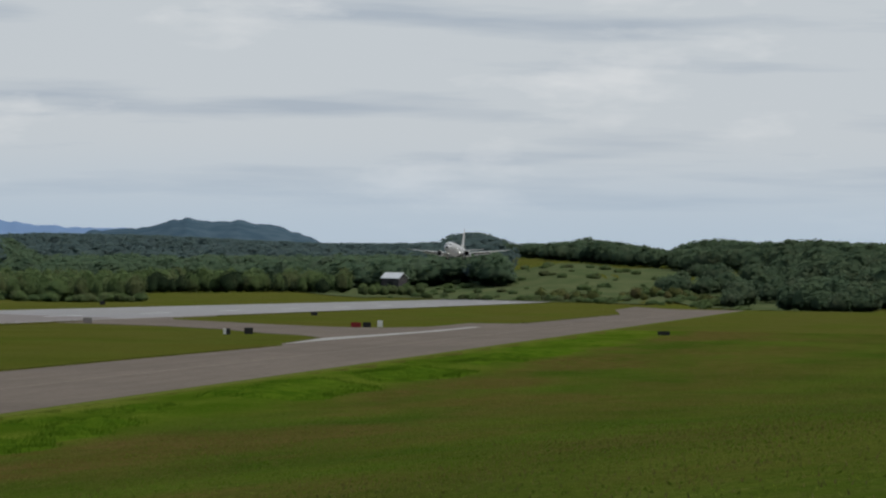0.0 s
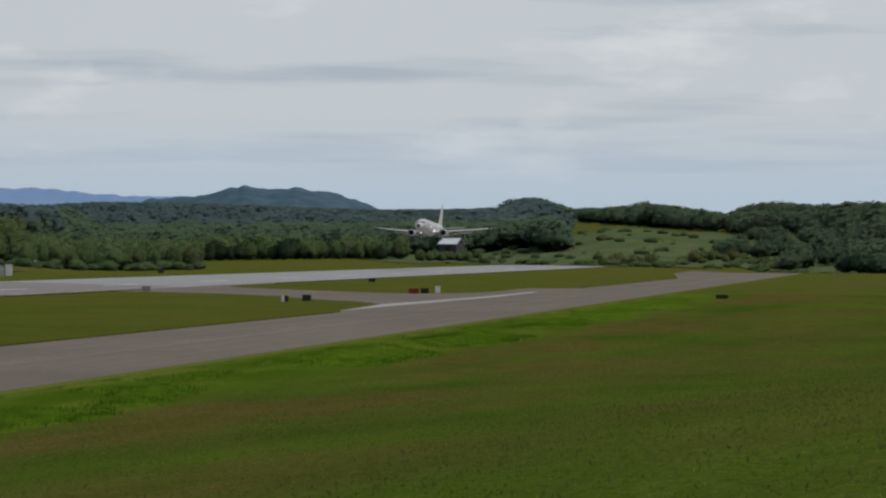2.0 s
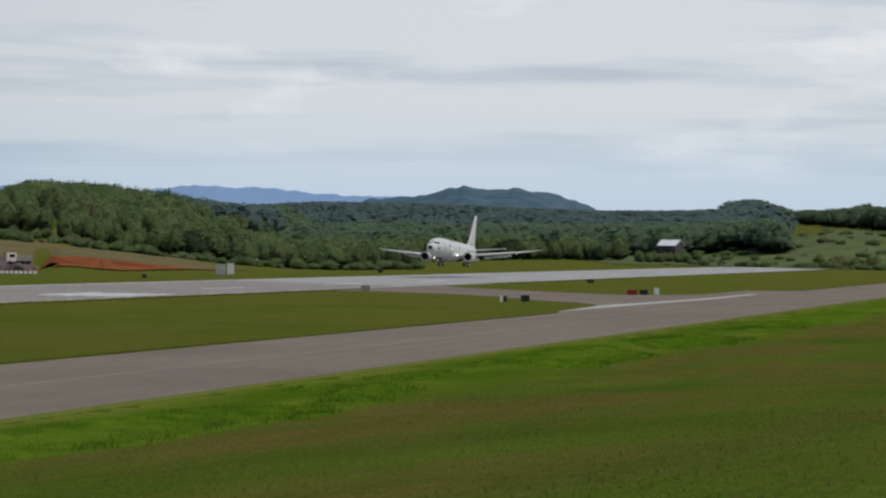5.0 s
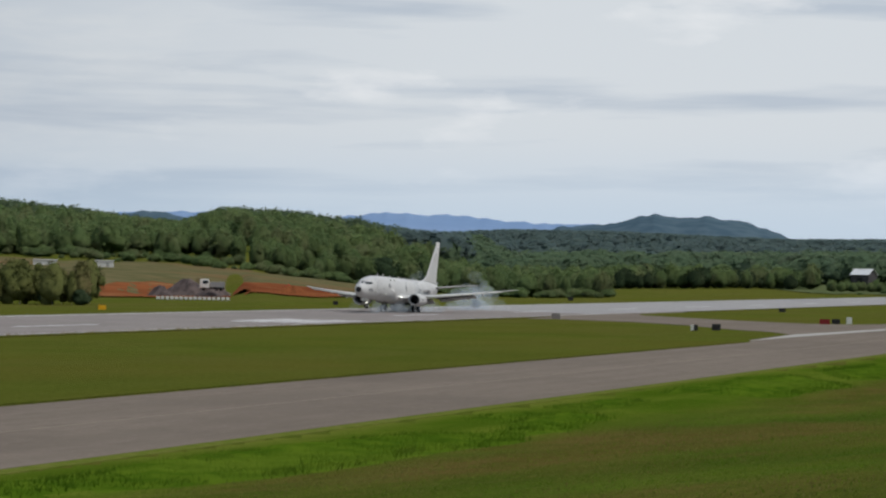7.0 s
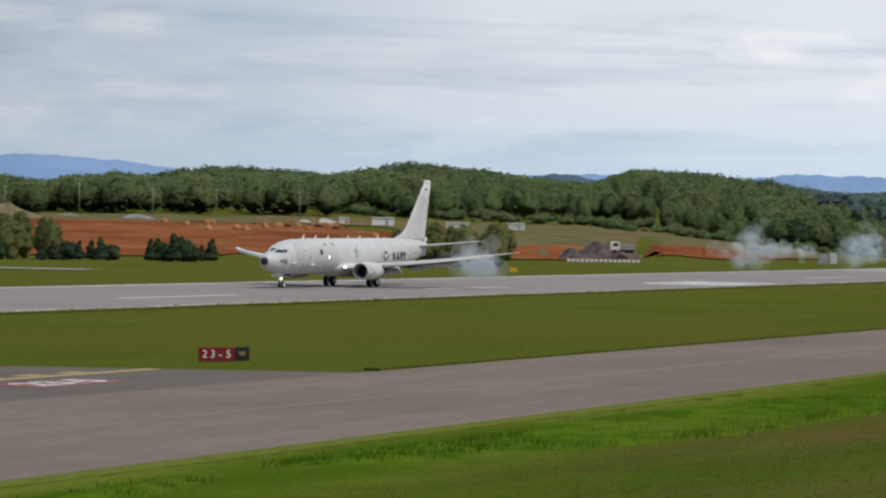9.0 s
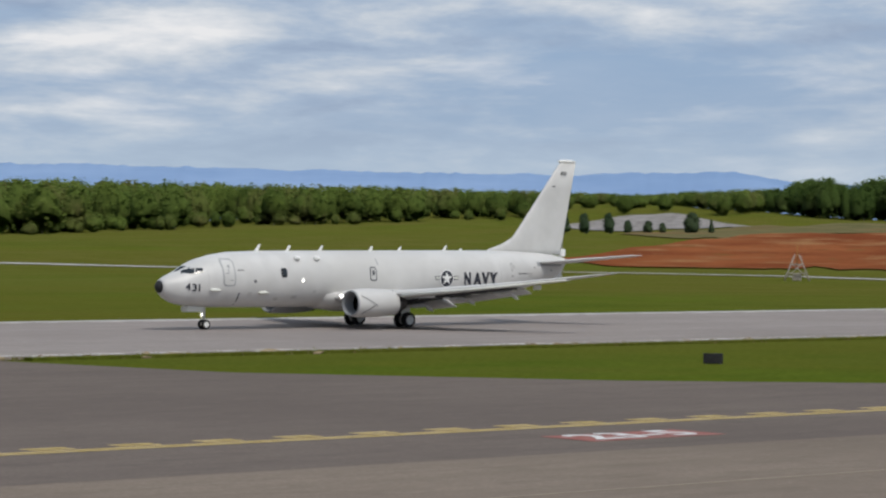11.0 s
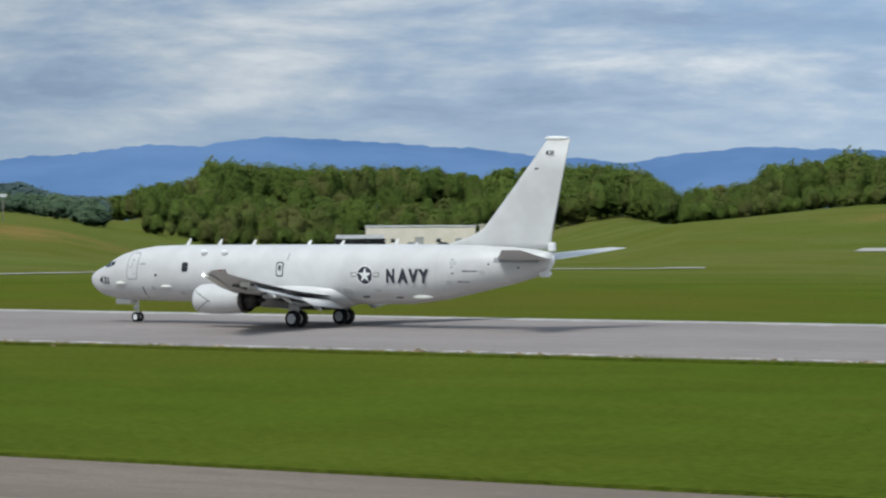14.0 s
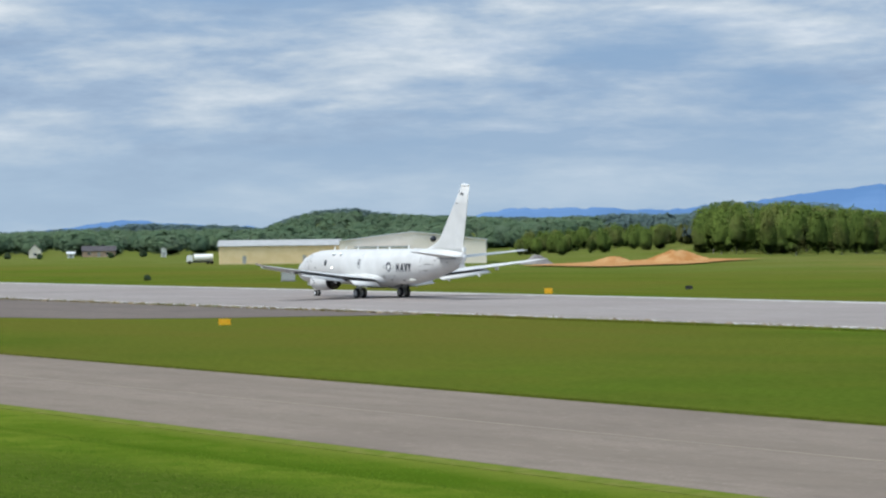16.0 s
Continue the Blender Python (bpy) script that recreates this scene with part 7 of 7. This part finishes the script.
    for r, m_, d, nm in ((0.66, SIGN_WHITE, 0.004, "roundel_border"), (0.58, INK, 0.010, "roundel")):
        verts = [(at_u(24.45), side_y(24.45, 3.5) - d - 0.01, 3.5)]
        for j in range(40):
            a = 2 * math.pi * j / 40
            u, z = 24.45 + r * math.cos(a), 3.5 + r * math.sin(a)
            verts.append((at_u(u), side_y(u, z) - d - 0.01, z))
        part(nm, mesh_of(nm, verts, [(0, 1 + j, 1 + (j + 1) % 40) for j in range(40)], m_), p, "dark roundel disc" if m_ is INK else "thin white roundel border")
    verts = [(at_u(24.45), side_y(24.45, 3.5) - 0.03, 3.5)]
    for j in range(10):
        a = math.pi / 2 + math.pi * j / 5
        r = 0.54 if j % 2 == 0 else 0.21
        u, z = 24.45 + r * math.cos(a), 3.5 + r * math.sin(a)
        verts.append((at_u(u), side_y(u, z) - 0.03, z))
    part("roundel_star", mesh_of("roundel_star", verts, [(0, 1 + j, 1 + (j + 1) % 10) for j in range(10)], SIGN_WHITE), p, "white five-pointed star")
    for u0, u1 in ((23.35, 23.80), (25.10, 25.55)):
        part("roundel_bar", skin_patch(u0, u1, 3.40, 3.68, INK, "roundel_bar", 0.010, 3, 3), p)
        part("roundel_bar", skin_patch(u0 + 0.05, u1 - 0.05, 3.45, 3.63, PAINT_WARM, "roundel_bar", 0.016, 3, 3), p)
    # wings
    secs = [(13.7, 21.7, 1.2, 2.10, 0.95), (14.4, 21.6, 2.2, 2.16, 0.88), (16.3, 21.5, 4.83, 2.42, 0.62), (17.1, 21.65, 6.4, 2.58, 0.52), (19.5, 22.8, 11.2, 3.12, 0.36),
            (22.6, 24.25, 17.1, 3.86, 0.18), (23.9, 25.0, 18.3, 4.08, 0.09), (24.9, 25.4, 18.82, 4.18, 0.03)]
    for s in (-1, 1):
        wing = part("wing", loft([foil(a, b, s * y, z, t) for a, b, y, z, t in secs], PAINT, "wing"), p, "pale grey swept wing")
        # flaps lowered behind the trailing edge, two sections a side
        for (ua, ub, ya, za), (uc, ud, yb, zb) in (((20.9, 22.9, 2.0, 1.75), (20.9, 22.6, 5.2, 2.02)), ((21.2, 22.7, 6.3, 2.15), (22.35, 23.5, 12.2, 2.92))):
            drop = 0.46 if ya < 3 else 0.26

            def flap_ring(a, b, y, z, drop=drop):
                return [(at_u(a), s * y, z + 0.16), (at_u((a + b) / 2), s * y, z + 0.02), (at_u(b), s * y, z - drop), (at_u(b) - 0.05, s * y, z - drop - 0.04), (at_u((a + b) / 2), s * y, z - drop * 0.4), (at_u(a), s * y, z - 0.06)]
            part("flap", loft([flap_ring(ua, ub, ya, za), flap_ring(uc, ud, yb, zb)], PAINT, "flap"), wing, "lowered trailing-edge flap")
        # dark plates painted as the shade of the cove between the wing and its lowered flaps
        for (ua, ub, ya, za), (uc, ud, yb, zb) in (((18.6, 21.5, 2.2, 1.66), (19.0, 21.3, 5.2, 2.05)), ((19.6, 21.6, 6.3, 2.24), (20.9, 22.6, 12.0, 2.93))):
            part("flap_cove_shade", loft([[(at_u(a), s * y, z), (at_u(b), s * y, z + 0.02), (at_u(b), s * y, z + 0.14), (at_u(a), s * y, z + 0.14)] for a, b, y, z in ((ua, ub, ya, za), (uc, ud, yb, zb))], BAY_SHADE, "flap_cove_shade", smooth=False), wing, "dark plate painted as shade of the cove before the flap")
        for y, u, z in ((3.3, 21.2, 1.55), (7.4, 21.6, 2.16), (10.8, 22.7, 2.62)):
            part("flap_fairing", pod(u - 1.6, u + 0.3, s * y, z + 0.02, 0.14, 0.17, PAINT, "flap_fairing"), wing, "flap track fairing under the wing")
            tail = pod(-0.15, 0.75, 0, 0, 0.12, 0.14, SIGN_WHITE, "fairing_tail")
            tail.transform(Matrix.Translation((at_u(u + 0.15), s * y, z - 0.05)) @ Matrix.Rotation(radians(28), 4, "Y") @ Matrix.Translation((19.64, 0, 0)))
            part("fairing_tail", tail, wing, "white drooped end of a flap track fairing")
        for y, u in ((8.9, 21.2), (10.0, 21.7), (11.8, 22.4), (13.4, 23.0)):
            part("pylon", box(at_u(u - 0.45), s * y - 0.06, 2.50 + (y - 8.9) * 0.1, at_u(u + 0.25), s * y + 0.06, 2.82 + (y - 8.9) * 0.1, PAINT_WARM, "pylon", 0.03), wing, "pale weapon pylon under the wing")
        part("wingtip_light", pod(24.6, 24.9, s * 18.55, 4.12, 0.05, 0.05, RED_PAINT if s < 0 else PAINT_WARM, "wingtip_light"), wing)
        part("landing_light", pod(14.3, 14.6, s * 2.15, 2.28, 0.13, 0.11, LAMP, "landing_light"), wing, "glowing landing light at the wing root")
        # slats
        part("slat", loft([foil(a - 0.28, a + 0.42, s * y, z - 0.16, t) for a, y, z, t in ((17.0, 6.0, 2.56, 0.28), (19.5, 11.2, 3.12, 0.22), (22.5, 16.8, 3.83, 0.14))], PAINT_WARM, "slat"), wing, "extended leading-edge slat")
        # stabiliser
        part("stabiliser", loft([foil(a, b, s * y, z, t) for a, b, y, z, t in ((33.9, 37.9, 0.4, 4.60, 0.30), (34.5, 38.1, 1.6, 4.70, 0.27), (37.9, 39.35, 6.9, 5.26, 0.11), (38.3, 39.35, 7.18, 5.29, 0.04))], PAINT, "stabiliser"), p, "pale grey tailplane")
        # engines
        ey, ez = s * 4.83, 1.82
        eng = part("engine", loft([round_ring(u, ey, ez, r, 28, 0.10) for u, r in ((13.12, 0.90), (13.16, 0.96), (13.35, 1.02), (13.9, 1.06), (14.8, 1.07), (15.8, 1.03), (16.6, 0.96), (17.1, 0.88), (17.1, 0.80), (16.4, 0.78))], PAINT, "engine", caps=False), p, "pale grey jet engine nacelle")
        part("inlet_lip", loft([round_ring(u, ey, ez, r, 28, 0.10) for u, r in ((13.16, 0.965), (13.09, 0.93), (13.07, 0.88), (13.12, 0.83), (13.4, 0.80), (14.2, 0.80))], PAINT_DARK, "inlet_lip", caps=False), eng, "bare metal intake lip")
        part("fan", loft([round_ring(14.0, ey, ez, r) for r in (0.82, 0.25)] + [round_ring(13.7, ey, ez, 0.12), round_ring(13.62, ey, ez, 0.02)], BLACK, "fan"), eng, "dark fan disc and spinner")
        part("exhaust", loft([round_ring(u, ey, ez, r) for u, r in ((16.3, 0.80), (16.5, 0.56), (17.4, 0.52), (17.9, 0.42), (17.9, 0.36), (17.2, 0.34))], BURNT, "exhaust", caps=True), eng, "dark metal exhaust nozzle")
        part("nozzle_ring", loft([round_ring(u, ey, ez, r, 28, 0.10) for u, r in ((16.85, 0.935), (17.12, 0.885), (17.14, 0.80), (16.9, 0.79))], BURNT, "nozzle_ring", caps=False), eng, "dark stained rim of the nacelle")
        part("exhaust_cone", loft([round_ring(u, ey, ez, r) for u, r in ((17.2, 0.30), (17.9, 0.26), (18.5, 0.05))], BLACK, "exhaust_cone"), eng)
        part("engine_pylon", loft([[(at_u(a), ey - w, z0), (at_u(b), ey - w, z1), (at_u(b), ey + w, z1), (at_u(a), ey + w, z0)] for a, b, z0, z1, w in ((14.6, 17.0, 2.75, 2.40, 0.16), (15.2, 19.2, 2.80, 2.10, 0.18))], PAINT, "engine_pylon", smooth=False), eng)
        # cowling mark: a chevron of thin dark lines
        for (ua, za), (ub, zb) in (((13.36, 2.42), (14.70, 1.70)), ((14.55, 1.80), (13.45, 1.12))):
            k = 7
            pts = []
            for i in range(k + 1):
                z = za + (zb - za) * i / k
                u = ua + (ub - ua) * i / k
                q = max(-1, min(1, (z - ez) / (1.055 * (0.9 if z < ez else 1.0))))
                pts.append((at_u(u), ey + s * (math.sqrt(max(0, 1 - q * q)) * 1.055 * 1.035 + 0.012), z))
            part("cowl_line", tube(pts, 0.022, INK, "cowl_line", 6), eng)
        # dark plate painted as the shade of the open wheel bay in the wing root and belly
        part("wheel_bay_shade", loft([[(at_u(18.3), s * y, z), (at_u(20.9), s * y, z), (at_u(20.9), s * y, z + 0.12), (at_u(18.3), s * y, z + 0.12)] for y, z in ((0.35, 1.09), (1.4, 1.20), (2.1, 1.62), (3.7, 1.82))], BAY_SHADE, "wheel_bay_shade", smooth=False), p, "dark plate painted as shade of the open wheel bay")
        # main gear
        leg = part("main_gear", tube([(0, s * 2.86, 2.1), (0, s * 2.86, 1.2), (0, s * 2.86, 0.56)], [0.13, 0.11, 0.09], PAINT_WARM, "main_gear"), p, "white main landing gear leg")
        part("axle", tube([(0, s * 2.86 - 0.5, 0.565), (0, s * 2.86 + 0.5, 0.565)], 0.08, STEEL, "axle"), leg)
        part("gear_brace", tube([(0, s * 2.8, 1.0), (0.1, s * 1.7, 2.0)], 0.05, PAINT_WARM, "gear_brace"), leg)
        part("gear_door", box(-0.5, s * 3.08 - 0.02, 0.95, 0.35, s * 3.08 + 0.02, 2.0, PAINT_WARM, "gear_door", 0.015), leg, "white gear door")
        for w in (-0.43, 0.43):
            wheel(0.565, 0.40, "wheel", leg, (0, s * 2.86 + w, 0.565))
    # fin
    fin = [(29.0, 37.45, 5.25, 0.16), (30.3, 37.62, 5.72, 0.28), (31.4, 37.68, 6.02, 0.34), (32.5, 37.78, 6.55, 0.38), (33.35, 37.98, 7.55, 0.36), (35.6, 38.55, 10.25, 0.27), (37.35, 39.0, 12.38, 0.19)]
    part("tail_fin", loft([fin_foil(*f) for f in fin], PAINT, "tail_fin"), p, "tall pale tail fin")
    part("fin_cap", pod(37.1, 39.0, 0, 12.42, 0.16, 0.16, SIGN_WHITE, "fin_cap"), p, "white fin-tip pod")
    part("rudder_edge", loft([[(at_u(u), w, z), (at_u(u + 0.05), 0, z), (at_u(u), -w, z)] for u, z, w in ((37.52, 5.4, 0.07), (37.64, 6.55, 0.07), (37.86, 7.55, 0.06), (38.45, 10.25, 0.05), (38.92, 12.4, 0.04))], PAINT_WARM, "rudder_edge"), p)
    # Grey strip painted for the shade under the tailplane root.
    part("stabiliser_root_shade", skin_patch(34.0, 37.0, 4.40, 4.72, PAINT_DARK, "stabiliser_root_shade", 0.012, 6, 2), p, "grey strip painted as shade at the tailplane root")
    part("tail_sensor", box(at_u(36.75), -0.30, 3.46, at_u(37.52), 0.30, 3.92, SIGN_WHITE, "tail_sensor", 0.12), p, "white sensor box under the tail")
    part("tail_end", loft([fuselage_ring(*q, n=16) for q in ((37.25, 3.80, 4.9, 0.30), (37.5, 3.86, 4.9, 0.28), (37.8, 4.4, 4.88, 0.2))], SIGN_WHITE, "tail_end"), p, "white tail end fairing")
    part("tail_box", box(at_u(37.42), -0.16, 5.12, at_u(37.92), 0.16, 5.70, SIGN_WHITE, "tail_box", 0.06), p, "white box behind the rudder foot")
    part("fin_tick", box(at_u(36.45), -0.16, 10.44, at_u(36.75), 0.16, 10.52, INK, "fin_tick"), p)
    # nose gear
    leg = part("nose_gear", tube([(at_u(4.04), 0, 1.7), (at_u(4.04), 0, 0.36)], [0.10, 0.07], PAINT_WARM, "nose_gear"), p, "white nose landing gear leg")
    part("axle", tube([(at_u(4.04), -0.3, 0.35), (at_u(4.04), 0.3, 0.35)], 0.05, STEEL, "axle"), leg)
    part("taxi_light", pod(3.88, 3.94, 0, 1.02, 0.10, 0.10, LAMP, "taxi_light"), leg, "glowing taxi light")
    part("lamp_shroud", loft([round_ring(u, 0, 1.02, r, 16) for u, r in ((3.80, 0.165), (3.80, 0.18), (3.97, 0.18), (3.97, 0.02))], PAINT_WARM, "lamp_shroud", caps=False), leg)
    for w in (-0.21, 0.21):
        wheel(0.345, 0.21, "wheel", leg, (at_u(4.04), w, 0.345))
    return p


airplane = build_aircraft()


# ---- tyre smoke ----
def smoke_material():
    """Thin smoke: pale, patchy, mostly see-through."""
    m = bpy.data.materials.new("tyre_smoke")
    m.use_nodes = True
    nt = m.node_tree
    nt.nodes.remove(nt.nodes["Principled BSDF"])
    d, tl, tr = (nt.nodes.new(k) for k in ("ShaderNodeBsdfDiffuse", "ShaderNodeBsdfTranslucent", "ShaderNodeBsdfTransparent"))
    for n in (d, tl):
        n.inputs["Color"].default_value = (0.80, 0.90, 0.98, 1)
    a, b = nt.nodes.new("ShaderNodeMixShader"), nt.nodes.new("ShaderNodeMixShader")
    a.inputs["Fac"].default_value = 0.3
    b.inputs["Fac"].default_value = 0.11
    nt.links.new(d.outputs[0], a.inputs[1])
    nt.links.new(tl.outputs[0], a.inputs[2])
    nt.links.new(tr.outputs[0], b.inputs[1])
    nt.links.new(a.outputs[0], b.inputs[2])
    nt.links.new(b.outputs[0], nt.nodes["Material Output"].inputs["Surface"])
    return m


SMOKE = smoke_material()


def smoke_puff(name, rx, ry, rz, n, seed):
    """A loose cloud of small wisps, dense in the middle and thin outside."""
    rng = np.random.default_rng(seed)
    vs, fs, count = [], [], 0
    for _ in range(n):
        c = rng.normal(0, 0.62, 3) * (rx, ry, rz)
        n_ = np.array([-0.75, -0.6, 0.3]) + rng.normal(0, 0.35, 3)
        n_ /= np.linalg.norm(n_)
        a = np.cross(n_, (0, 0, 1.0))
        a /= np.linalg.norm(a)
        b = np.cross(a, n_)
        k = rng.uniform(0.7, 1.7) * min(1.0, 0.5 * rz)
        an = np.arange(12) * 2 * np.pi / 12
        rim = (1 + rng.normal(0, 0.10, 12)) * k
        v = c + np.outer(np.cos(an) * rim * 1.25, a) + np.outer(np.sin(an) * rim, b)
        vs.append(np.concatenate([[c + n_ * 0.25 * k], v]))
        fs.append(np.array([(0, 1 + q, 1 + (q + 1) % 12) for q in range(12)]) + count)
        count += 13
    me = mesh_of(name, np.concatenate(vs), [tuple(int(q) for q in f) for f in np.concatenate(fs)], SMOKE, True)
    return thing(name, "thin pale blue tyre smoke drifting over the runway", "smoke", data=me, kind="stuff")


PUFFS = []
for i, (rx, ry, rz, n) in enumerate(((5.2, 3.0, 2.4, 42), (5.0, 3.0, 2.8, 42), (3.8, 2.2, 2.2, 36), (17.0, 2.2, 1.0, 90))):
    PUFFS.append(smoke_puff("smoke_puff", rx, ry, rz, n, 60 + i))



# ---- what moves ----
FLIGHT = [
    (0.0, 954.4, 14.74, 3.6), (1.0, 875.6, 12.3, 3.2), (2.0, 800.0, 8.9, 3.8), (3.0, 723.1, 6.75, 3.0), (3.7, 669.6, 5.30, 3.0), (5.8, 509.2, 0.77, 4.0),
    (6.5, 453.1, 0.02, 3.5), (7.0, 414.2, 0.0, 2.4), (7.5, 375.7, 0.0, 1.8), (8.0, 337.3, 0.0, 0.9), (8.5, 299.0, 0.0, 0.0), (9.0, 259.9, 0.0, 0.0)]
FLIGHT += [
    (9.5, 221.4, 0.0, 0.0), (10.2, 167.4, 0.0, 0.0), (12.3, 10.5, 0.0, 0.0), (12.5, -5.3, 0.0, 0.0), (12.7, -21.0, 0.0, 0.0), (13.0, -44.7, 0.0, 0.0),
    (13.5, -84.7, 0.0, 0.1), (14.0, -125.4, 0.0, 0.1), (14.5, -166.9, 0.0, 0.0), (15.0, -209.4, 0.0, 0.0), (15.5, -254.9, 0.0, 0.0), (16.0, -295.6, 0.0, 0.0)]


def motions():
    walk(airplane, [(t, pose(s + 19.64, LINE, z + 0.055, 0, th, 0)) for t, s, z, th in FLIGHT])
    # the puffs rise from the tyres where they touch, then hang and drift off the runway
    walk(PUFFS[0], [(0.0, pose(434, 157, -9)), (6.6, pose(434, 157, -9)), (7.0, pose(438, 158, 1.2)), (7.5, pose(432, 163, 2.2)), (8.0, pose(444, 170, 2.2)), (9.0, pose(470, 182, 3.6)), (16.0, pose(560, 230, 9))])
    walk(PUFFS[1], [(0.0, pose(480, 157, -9)), (6.4, pose(480, 157, -9)), (6.9, pose(474, 158, 1.0)), (7.5, pose(472, 162, 2.0)), (8.0, pose(490, 169, 2.4)), (9.0, pose(512, 176, 3.8)), (16.0, pose(600, 225, 9))])
    walk(PUFFS[3], [(0.0, pose(450, 156, -9)), (6.5, pose(450, 156, -9)), (7.0, pose(434, 156, 0.5)), (7.5, pose(424, 156, 0.6)), (8.0, pose(440, 164, 1.4)), (9.0, pose(475, 178, 3.6)), (16.0, pose(580, 230, 9))])
    walk(PUFFS[2], [(0.0, pose(340, 160, -9)), (8.2, pose(340, 160, -9)), (8.6, pose(343, 164, 1.0)), (9.0, pose(350, 176, 2.0)), (9.5, pose(372, 194, 3.4)), (16.0, pose(460, 240, 8))])


motions()
